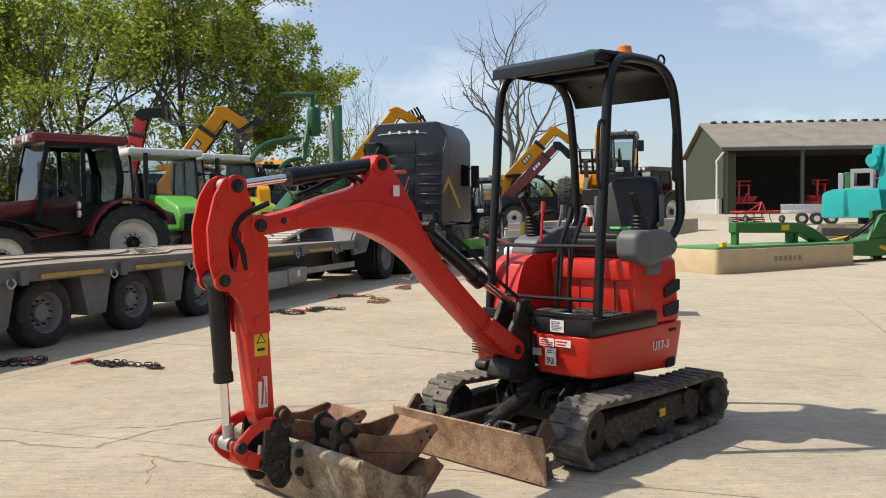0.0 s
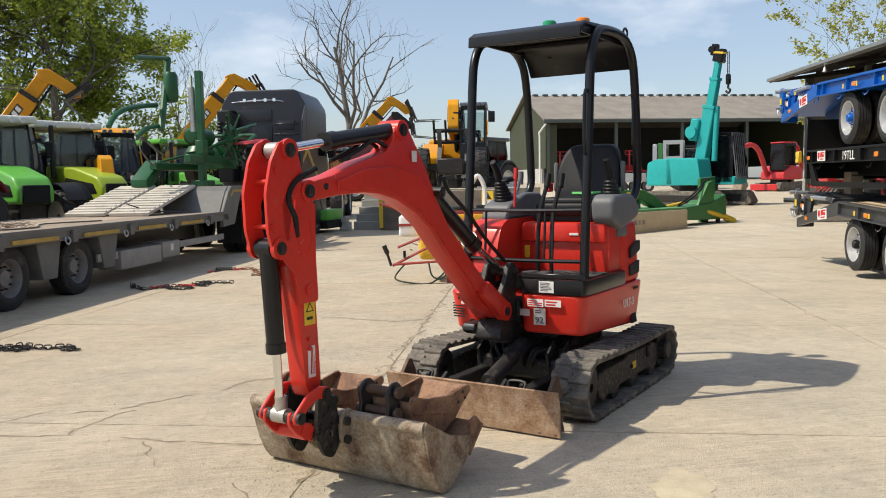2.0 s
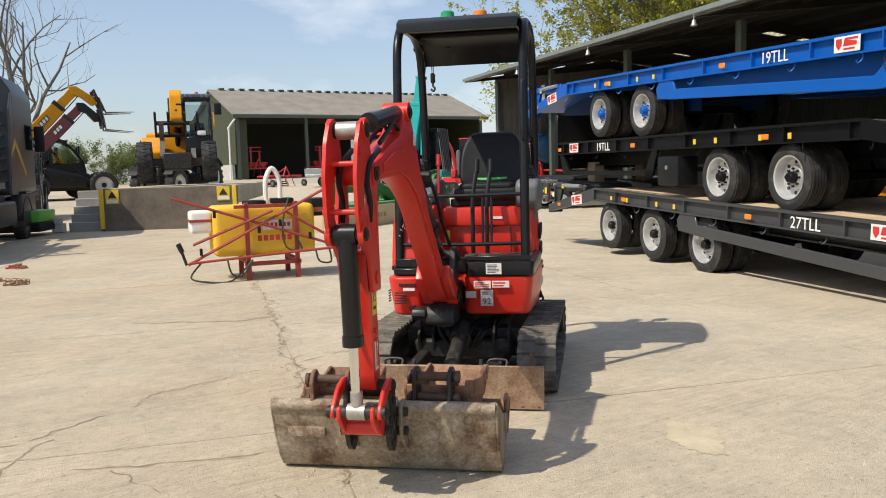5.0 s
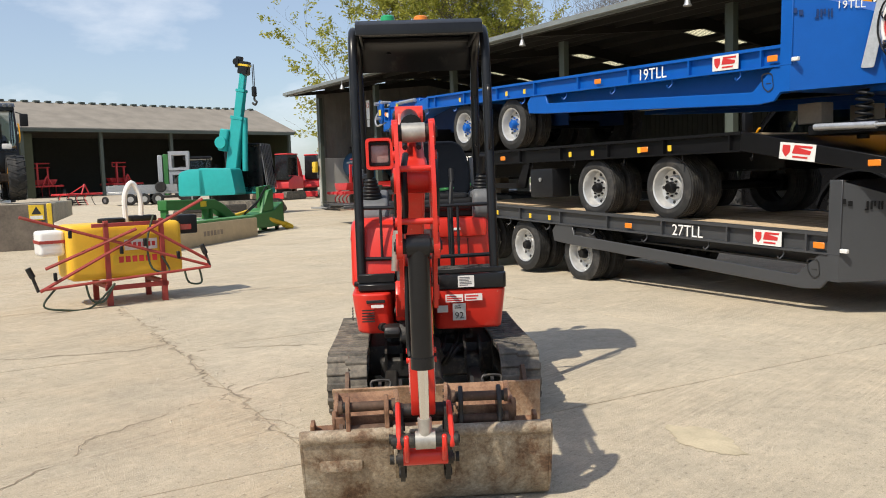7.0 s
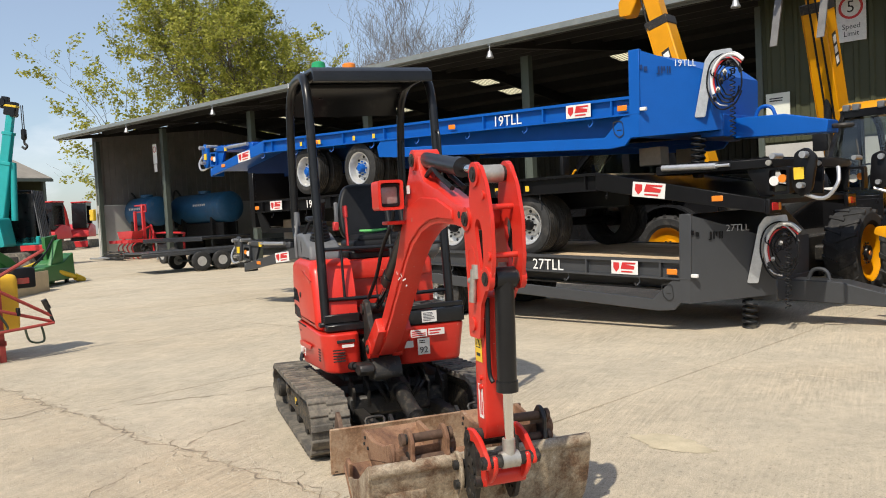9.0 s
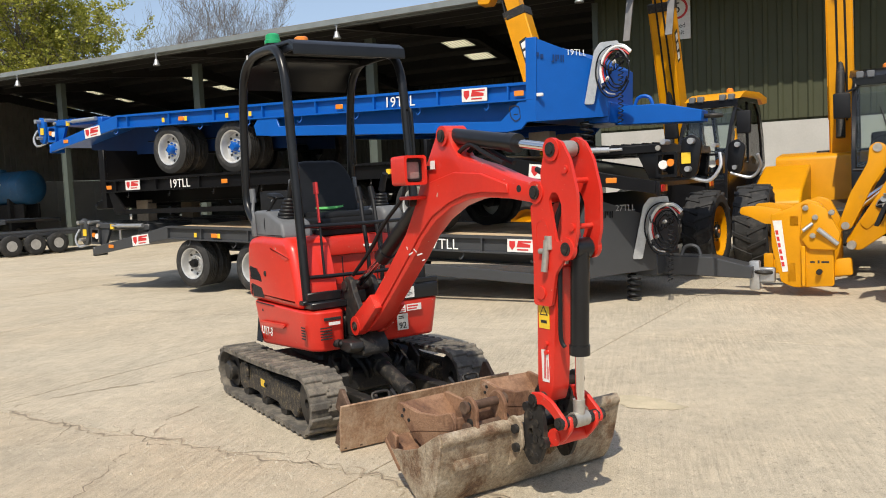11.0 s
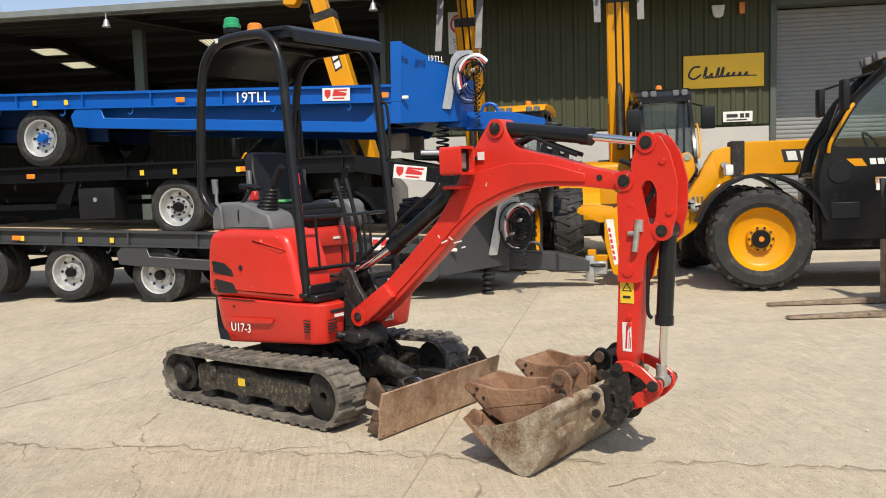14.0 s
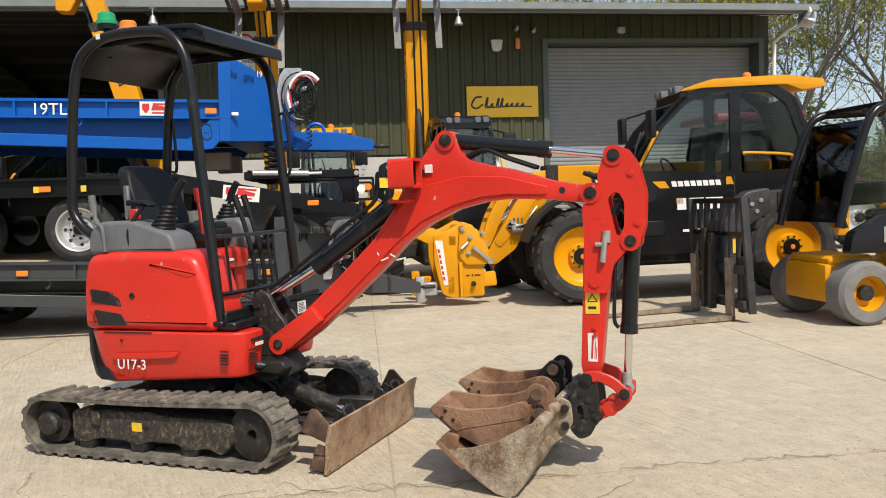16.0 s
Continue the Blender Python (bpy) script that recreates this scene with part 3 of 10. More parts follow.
def building():
    D0, D1, DTOP = -6.82, -1.22, 5.22
    w = place(link_mesh("wall_west", merge(
        corrugated(0, B_NEAR, D0 - 0.12, 2.55, EAVE + .31), corrugated(0, D1 + 0.12, B_CLAD, 2.55, EAVE + .31), corrugated(0, D0 - .12, D1 + .12, DTOP, EAVE + .31),
        box(0.05, B_NEAR, 2.5, 0.16, D0 - .12, EAVE + .31), box(.05, D0 - .11, DTOP + .13, .16, D1 + .11, EAVE + .31), box(0.05, D1 + .12, 2.5, 0.16, B_CLAD, EAVE + .31)), CLAD))
    tagged(w, "olive green ribbed metal cladding on the building front", "wall", kind="structure")
    lw = place(link_mesh("wall_base", merge(box(0.0, D1 + .12, -0.3, 0.2, B_CLAD, 2.5), box(0.0, B_NEAR, -0.3, 0.2, D0 - .12, 2.5)), BLOCKW))
    tagged(lw, "pale painted block wall below the green cladding", "wall", kind="structure")
    fr = place(link_mesh("trim", merge(box(-0.06, D0 - .14, -.2, .1, D0, DTOP + .12, .01), box(-0.06, D1, -.2, .1, D1 + .14, DTOP + .12, .01),
                                       box(-.06, D0, DTOP, .1, D1, DTOP + .12, .01), box(.1, D0 - .12, -.2, .5, D0, DTOP + .1), box(.1, D1, -.2, .5, D1 + .12, DTOP + .1), box(.1, D0, DTOP, .5, D1, DTOP + .1), box(-.05, B_CLAD - .02, -.3, .2, B_CLAD + .12, EAVE, .01)), TRIMG))
    tagged(fr, "grey green metal trim round the shutter opening", "trim", kind="structure")
    # roller shutter: real slats
    door = place(thing("door_1", "closed grey steel roller shutter in the green wall", "roller shutter", kind="structure"))
    slat = bmesh.new()
    pts = [(0.0, 0.0), (-0.018, 0.02), (-0.022, 0.05), (-0.018, 0.085), (0.0, 0.1)]
    a = [slat.verts.new((x, D0, zz)) for x, zz in pts]
    b = [slat.verts.new((x, D1, zz)) for x, zz in pts]
    for i in range(len(pts) - 1):
        slat.faces.new((a[i], b[i], b[i + 1], a[i + 1]))
    s0 = part("slat", slat, SHUTTER, door)
    s0.matrix_basis = pose(0.46, 0, 0)
    for i in range(1, 52):
        share("slat", s0, door, pose(0.46, 0, 0.1 * i))
    # frame, roof, back and ends
    post = merge(box(-0.09, -0.1, -0.5, 0.09, 0.1, EAVE - 0.05, .004), box(-.1, -.13, -.5, .1, -.1, EAVE - .05), box(-.1, .1, -.5, .1, .13, EAVE - .05))
    frame_ = place(thing("steel_frame", "grey green steel posts and rafters of the open bays", "frame", kind="structure"))
    p0 = part("post", post, TRIMG, frame_, smooth=False)
    p0.matrix_basis = pose(0.1, B_CLAD + BAY, 0)
    for i in range(2, 6):
        share("post", p0, frame_, pose(0.1, min(B_CLAD + BAY * i, B_END - .1), 0))
    for i in range(0, 6):
        y = min(B_CLAD + BAY * i, B_END - .1)
        part("rafter", prism([(-1.5, EAVE + 0.0), (-1.5, EAVE + .12), (RIDGE, EAVE + 1.20), (DEPTH, EAVE + .22), (DEPTH, EAVE - .20), (RIDGE, EAVE + .80)], y - .08, y + .08), STEELSHADE, frame_, smooth=False)
    for k in range(9):
        x = -1.3 + k * 1.8
        z = EAVE + 0.02 + (min(x, RIDGE) + OV - max(x - RIDGE, 0)) * 0.136
        part("purlin", box(x - .04, B_NEAR, z - .02, x + .04, B_END, z + .14), STEELSHADE, frame_, smooth=False)
    zf = lambda x: EAVE + 0.17 + (min(x, RIDGE) + OV - max(x - RIDGE, 0)) * 0.136
    xs = [-OV, RIDGE, 8.05, 9.1, 9.95, 10.95, DEPTH + .3]
    ys = [B_NEAR - .35]
    lights = []
    for i in range(5):
        y = 9.0 + 6.67 * i
        ys += [y, y + 1.02]
        lights.append(y)
    ys.append(B_END + .25)
    sheets = []
    for i in range(len(xs) - 1):
        for j in range(len(ys) - 1):
            x0, x1, y0, y1 = xs[i], xs[i + 1], ys[j], ys[j + 1]
            q = [(x0, y0), (x1, y0), (x1, y1), (x0, y1)]
            bm = bmesh.new()
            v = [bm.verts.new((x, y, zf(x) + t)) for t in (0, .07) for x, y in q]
            # bottom face takes the shade-dark colour, the other faces the fibre cement
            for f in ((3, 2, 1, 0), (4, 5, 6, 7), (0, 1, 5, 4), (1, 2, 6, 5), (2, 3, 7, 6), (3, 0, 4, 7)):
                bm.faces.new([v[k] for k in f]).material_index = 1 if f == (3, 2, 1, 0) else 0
            (lights if i in (2, 4) and j % 2 == 1 else sheets).append(bm)
    panes = [b for b in lights if not isinstance(b, float)]
    r = place(link_mesh("roof", merge(*sheets), [FIBRE, ROOFSHADE]))
    tagged(r, "low-pitched grey fibre cement roof over the open building", "roof", kind="structure")
    for b in panes:
        lit = part("rooflight", b, ROOFLIT, r, "translucent rooflight sheet", smooth=False)
        c = [v.co for v in lit.data.vertices]
        x0, x1, y0, y1 = min(v.x for v in c), max(v.x for v in c), min(v.y for v in c), max(v.y for v in c)
        for k in range(7):
            y = y0 + .07 + (y1 - y0 - .14) * k / 6
            q = [(x, y + e, zf(x) - d) for x in (x0, x1) for e, d in ((-.02, .002), (.02, .002), (0, .010))]
            rib = bmesh.new()
            v = [rib.verts.new(p) for p in q]
            for f in ((0, 3, 4, 1), (1, 4, 5, 2), (2, 5, 3, 0), (0, 1, 2), (3, 5, 4)):
                rib.faces.new([v[i] for i in f])
            part("rooflight_rib", rib, ROOFSHADE, lit, smooth=False)
    g = lambda a, b: (-OV - a, EAVE + b)
    gut = place(link_mesh("gutter", merge(prism([g(.15, .06), g(.15, .19), g(.13, .19), g(.13, .08), g(.01, .08), g(.01, .19), g(-.02, .19), g(-.02, .06)], B_NEAR - .4, B_END + .25),
                                          box(-OV + .03, B_NEAR - .35, EAVE + .02, -OV + .13, B_END + .45, EAVE + .16)), GUTTERG))
    tagged(gut, "grey metal gutter and fascia along the eaves", "gutter", kind="structure")
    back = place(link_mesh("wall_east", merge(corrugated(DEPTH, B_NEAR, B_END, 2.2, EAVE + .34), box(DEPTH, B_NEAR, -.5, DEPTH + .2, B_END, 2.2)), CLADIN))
    tagged(back, "ribbed back wall inside the open building, coloured dark for its shade", "wall", kind="structure")
    end = merge(prism([(0, 2.45), (0, EAVE + .31), (RIDGE, EAVE + 1.25), (DEPTH, EAVE + .25), (DEPTH, 2.45)], B_END, B_END + .12), *[box(.12 + .3 * k, B_END - .035, 2.47, .22 + .3 * k, B_END, EAVE + .1 + .18 * min(.3 * k, 2 * RIDGE - .3 * k)) for k in range(45)])
    e1 = place(link_mesh("wall_north", end, ENDCLAD))
    e3 = place(link_mesh("wall_base_north", merge(*[box(max(0, 2.3 * k), B_END - .08, -.5, min(DEPTH, 2.3 * k + 2.285), B_END + .16, 2.44, .01) for k in range(6)]), BLOCKW))
    tagged(e3, "pale grey concrete panels low on the end wall", "wall", kind="structure")
    tagged(e1, "ribbed end wall of the open building", "wall", kind="structure")
    e2 = place(link_mesh("wall_south", merge(prism([(0, -.3), (0, EAVE + .31), (RIDGE, EAVE + 1.25), (DEPTH, EAVE + .25), (DEPTH, -.3)], B_NEAR - .12, B_NEAR), prism([(0.2, -.3), (0.2, EAVE + .31), (RIDGE, EAVE + 1.25), (DEPTH, EAVE + .25), (DEPTH, -.3)], B_CLAD, B_CLAD + .12)), CLAD))
    tagged(e2, "olive clad end wall of the building", "wall", kind="structure")


ROOFLIT = bpy.data.materials.new("rooflight_sheet")
ROOFLIT.use_nodes = True
rn = ROOFLIT.node_tree
rt = rn.nodes.new("ShaderNodeBsdfTranslucent")
rt.inputs["Color"].default_value = (0.80, 0.77, 0.62, 1)
rn.links.new(rt.outputs[0], rn.nodes["Material Output"].inputs["Surface"])
building()


# ---- the far shed ----
def far_shed():
    X0, X1, Y0, Y1, ZB, ZE, ZR = 18.4, 41.0, 52.0, 64.0, 1.4, 5.75, 7.7
    m = pose(33.0, 98.0, 1.25, 0, 0, -3) @ Matrix.Diagonal((1.584, 1.58, 1.82, 1)) @ pose(-18.4, -52, -1.4)
    t = thing("shed", "open-fronted farm shed with olive gable and grey corrugated roof", "shed", m, kind="structure")
    g = [(Y0, ZB + 1.0), (Y0, ZE), ((Y0 + Y1) / 2, ZR), (Y1, ZE), (Y1, ZB + 1.0)]
    part("gable", prism(g, X0, X0 + .15, axis="x"), CLAD, t, smooth=False)
    part("gable", prism(g, X1 - .15, X1, axis="x"), CLAD, t, smooth=False)
    part("base_wall", box(X0 - .02, Y0 + 1.2, ZB - .5, X0 + .2, Y1, ZB + 1.0), BLOCKW, t, smooth=False)
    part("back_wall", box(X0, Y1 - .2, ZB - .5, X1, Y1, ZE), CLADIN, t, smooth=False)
    ym = (Y0 + Y1) / 2
    for a, b in ((Y0 - .5, ym), (Y1 + .4, ym)):
        za = ZE - (ZR - ZE) / (ym - Y0) * .5
        part("roof_slope", prism([(a, za), (a, za + .12), (b, ZR + .14), (b, ZR + .02)], X0 - .3, X1 + .3, axis="x"), FIBRE, t, smooth=False)
    for i in range(26):
        part("ridge_vent", box(X0 + .6 + i * .86, ym - .25, ZR + .12, X0 + 1.0 + i * .86, ym + .25, ZR + .24), TRIMG, t, smooth=False)
    part("gutter", box(X0 - .3, Y0 - .62, ZE - .3, X1 + .3, Y0 - .48, ZE - .12), TRIMG, t, smooth=False)
    p0 = part("post", box(-.12, -.12, -.5, .12, .12, ZE - .2), TRIMG, t, smooth=False)
    p0.matrix_basis = pose(X0 + .2, Y0, ZB * 0)
    for i in range(1, 5):
        share("post", p0, t, pose(X0 + .2 + i * (X1 - X0 - .4) / 4, Y0, 0))
    part("downpipe", tube([(X0 - .1, Y0 - .5, ZE - .35), (X0 - .5, Y0 - .05, ZE - .9), (X0 - .5, Y0 - .02, ZE - 1.2), (X0 - .5, Y0, ZB)], .07, 8, 2), WHITE, t)
    part("corner_panel", box(X0, Y0 - .03, ZB, X0 + .9, Y0 + .05, ZE - .4), CLAD, t, smooth=False)


far_shed()

# ---- the mini excavator; x forward, y to its left, origin between the tracks ----
DGM = pose(1.235, 5.10, 0, 0, 0, -134.15)
BY = -0.11          # the boom stands a little to the machine's right
GRILLE = mat("black_grille", (0.012, 0.012, 0.012), 0.7, var=0.3, scale=60, bump=0.5)
MATR = mat("ribbed_rubber_mat", (0.035, 0.034, 0.032), 0.8, var=0.3, scale=14, bump=0.3, dirt=0.45, dirt_col=(0.16, 0.14, 0.115), dirt_scale=8)


def holed(outer, inner, y0, y1, w=0.0):
    """A plate in the x-z plane with one hole."""
    bm = bmesh.new()
    loops = {}
    for y in (y0, y1):
        o = [bm.verts.new((a, y, b)) for a, b in outer]
        i = [bm.verts.new((a, y, b)) for a, b in inner]
        es = [bm.edges.new((l[k], l[(k + 1) % len(l)])) for l in (o, i) for k in range(len(l))]
        bmesh.ops.triangle_fill(bm, use_beauty=True, edges=es)
        loops[y] = (o, i)
    for k in (0, 1):
        a, b = loops[y0][k], loops[y1][k]
        for j in range(len(a)):
            bm.faces.new((a[j], a[(j + 1) % len(a)], b[(j + 1) % len(a)], b[j]))
    bmesh.ops.recalc_face_normals(bm, faces=bm.faces)
    return bm


def round_poly(pts, r=0.03, n=4):
    """Rounds the corners of an outline."""
    out = []
    m = len(pts)
    for i in range(m):
        p, a, b = Vector(pts[i]), Vector(pts[i - 1]), Vector(pts[(i + 1) % m])
        da, db = (a - p), (b - p)
        rr = min(r, da.length * 0.45, db.length * 0.45)
        s, e = p + da.normalized() * rr, p + db.normalized() * rr
        for k in range(n + 1):
            t = k / n
            q = s * (1 - t) ** 2 + p * 2 * t * (1 - t) + e * t * t
            out.append((q.x, q.y))
    return out


def pillow(profile, y0, y1, r0=0.0, r1=0.0, n=5):
    """A profile in the x-z plane from y0 to y1, its edges rounded over r0 and r1."""
    m = len(profile)
    P = [Vector(p) for p in profile]
    area = sum(P[i].x * P[(i + 1) % m].y - P[(i + 1) % m].x * P[i].y for i in range(m))
    inward = []
    for i in range(m):
        d = (P[(i + 1) % m] - P[i - 1]).normalized()
        inward.append(Vector((-d.y, d.x)) * (1 if area > 0 else -1))
    rows = [(y0 + r0 * (1 - math.cos(math.pi / 2 * k / n)), r0 * (1 - math.sin(math.pi / 2 * k / n))) for k in range(n + 1)] if r0 else [(y0, 0)]
    rows += [(y1 - r1 * (1 - math.cos(math.pi / 2 * k / n)), r1 * (1 - math.sin(math.pi / 2 * k / n))) for k in range(n, -1, -1)] if r1 else [(y1, 0)]
    bm = bmesh.new()
    rings = [[bm.verts.new((p.x + q.x * d, y, p.y + q.y * d)) for p, q in zip(P, inward)] for y, d in rows]
    for a, b in zip(rings, rings[1:]):
        for i in range(m):
            bm.faces.new((a[i], a[(i + 1) % m], b[(i + 1) % m], b[i]))
    bm.faces.new(rings[0])
    bm.faces.new(rings[-1][::-1])
    bmesh.ops.recalc_face_normals(bm, faces=bm.faces)
    return bm


def taper_top(bm, z0, z1, fx, fy, cx=0.0, cy=0.0):
    for v in bm.verts:
        t = min(max((v.co.z - z0) / (z1 - z0), 0), 1)
        t = t * t
        v.co.x = cx + (v.co.x - cx) * (1 + (fx - 1) * t)
        v.co.y = cy + (v.co.y - cy) * (1 + (fy - 1) * t)
    return bm


def stadium(xr, xf, zc_r, zc_f, rr, rf, n=14):
    """The line of a track round two wheels: points with their outward direction."""
    pts = []
    for k in range(n + 1):
        a = math.pi / 2 + math.pi * k / n
        pts.append((xr + rr * math.cos(a), zc_r + rr * math.sin(a)))
    for k in range(1, 8):
        t = k / 8
        pts.append((xr + (xf - xr) * t, (zc_r - rr) * (1 - t) + (zc_f - rf) * t))
    for k in range(n + 1):
        a = -math.pi / 2 + math.pi * k / n
        pts.append((xf + rf * math.cos(a), zc_f + rf * math.sin(a)))
    for k in range(1, 8):
        t = k / 8
        sag = -0.012 * math.sin(math.pi * t)
        pts.append((xf + (xr - xf) * t, (zc_f + rf) * (1 - t) + (zc_r + rr) * t + sag))
    return pts


def add_track(ex, side):
    y0, y1 = (0.415, 0.655) if side > 0 else (-0.655, -0.415)
    out = stadium(-0.66, 0.77, 0.196, 0.205, 0.172, 0.185)
    inn = stadium(-0.66, 0.77, 0.196, 0.205, 0.145, 0.158)
    bm = bmesh.new()
    n = len(out)
    lay = [[bm.verts.new((p[0], y, p[1])) for p in loop] for loop, y in ((out, y0), (out, y1), (inn, y1), (inn, y0))]
    for a in range(4):
        b = (a + 1) % 4
        for i in range(n):
            j = (i + 1) % n
            bm.faces.new((lay[a][i], lay[a][j], lay[b][j], lay[b][i]))
    bmesh.ops.recalc_face_normals(bm, faces=bm.faces)
    belt = part("rubber_track", bm, RUBBER, ex, "worn black rubber track with dusty lugs")
    # lugs: a stepped block, one pitch long
    yc, w = (y0 + y1) / 2, (y1 - y0)
    lug = merge(prism([(-0.033, -.004), (0.020, -.004), (0.014, 0.015), (-0.026, 0.015)], -w / 2 - .004, 0.012, 0.004, 1),
                prism([(-0.012, -.004), (0.041, -.004), (0.035, 0.015), (-0.006, 0.015)], -0.012, w / 2 + .004, 0.004, 1))
    first = None
    length, acc = [0.0], 0.0
    for i in range(n):
        acc += (Vector(out[(i + 1) % n]) - Vector(out[i])).length
        length.append(acc)
    count = 44
    for k in range(count):
        s = acc * k / count
        i = max(j for j in range(n) if length[j] <= s)
        t = (s - length[i]) / (length[i + 1] - length[i])
        a, b = Vector(out[i]), Vector(out[(i + 1) % n])
        p, d = a.lerp(b, t), (b - a).normalized()
        ang = math.degrees(math.atan2(d.y, d.x))
        m = Matrix.Translation((p.x, yc, p.y)) @ pose(0, 0, 0, 0, -ang, 0) @ pose(0, 0, 0, 180, 0, 0)
        if first is None:
            first = part("lug", lug, RUBBER, belt, smooth=False)
            first.matrix_basis = m
        else:
            share("lug", first, belt, m)
    o = 1 if side > 0 else -1
    ys = sorted((o * 0.47, o * 0.60))
    fr = round_poly([(-0.50, 0.10), (-0.50, 0.27), (-0.36, 0.30), (-0.34, 0.285), (0.10, 0.29), (0.16, 0.27), (0.50, 0.27), (0.64, 0.255), (0.66, 0.17), (0.56, 0.065), (0.47, 0.10), (0.33, 0.075), (0.25, 0.115), (0.06, 0.115), (-0.02, 0.08), (-0.12, 0.115), (-0.30, 0.115), (-0.40, 0.08)], 0.02, 2)
    f = part("track_frame", prism(fr, ys[0], ys[1], 0.008, 1), FRAMEDUST, ex, "black steel track frame caked with dry mud")
    for x in (-0.40, -0.02, 0.34):
        part("roller", lathe([(-.05, 0), (-.05, .055), (-.03, .062), (.03, .062), (.05, .055), (.05, 0)], 16, "y", (x, o * .545, .088)), CASTB, f)
    part("top_lug", box(-.33, min(o * .60, o * .625), .20, -.27, max(o * .60, o * .625), .29, .008), FRAMEDUST, f)
    part("bolt", rod((0.05, o * .598, .20), (0.05, o * .612, .20), .014, 10), GRILLE, f)
    part("idler", lathe([(-.07, .03), (-.07, .10), (-.05, .155), (.05, .155), (.07, .10), (.07, .03)], 24, "y", (0.77, o * .535, .205)), CASTB, ex)
    sp = part("sprocket", lathe([(-.05, .02), (-.05, .13), (.05, .13), (.05, .02)], 22, "y", (-0.66, o * .535, .196)), CASTB, ex)
    part("drive_motor", lathe([(-.04, 0), (-.04, .075), (.03, .075), (.045, .06), (.045, 0)] if o > 0 else [(.04, 0), (.04, .075), (-.03, .075), (-.045, .06), (-.045, 0)], 20, "y", (-0.66, o * .60, .190)), CASTB, sp)
    st = part("warning_sticker", box(-0.05, min(o * .600, o * .603), .175, 0.02, max(o * .600, o * .603), .225), YSTICK, f)


def lettering(s, size, material, parent, m, label=""):
    o = part("lettering", text_mesh(s, size), material, parent, label, smooth=False)
    o.matrix_basis = m
    return o


def bars(name, x0, z0, w, h, rows, material, parent, m, label="", seed=1):
    """Unreadable print as plain bars on a label, in its x-z plane, facing -y."""
    rng = random.Random(seed)
    bms = []
    for i in range(rows):
        z = z0 + h * (i + 0.2) / rows
        k = w * rng.uniform(0.6, 1)
        bms.append(box(x0, -0.0026, z, x0 + k, -0.0012, z + h * 0.55 / rows))
    o = part(name, merge(*bms), material, parent, label, smooth=False)
    o.matrix_basis = m
    return o


def pin(parent, x, y0, y1, z, r=0.028, material=None):
    o = part("pin", merge(rod((x, y0, z), (x, y1, z), r, 14), rod((x, y0 - .006, z), (x, y1 + .006, z), r * .62, 12)), material or CASTB, parent)
    return o


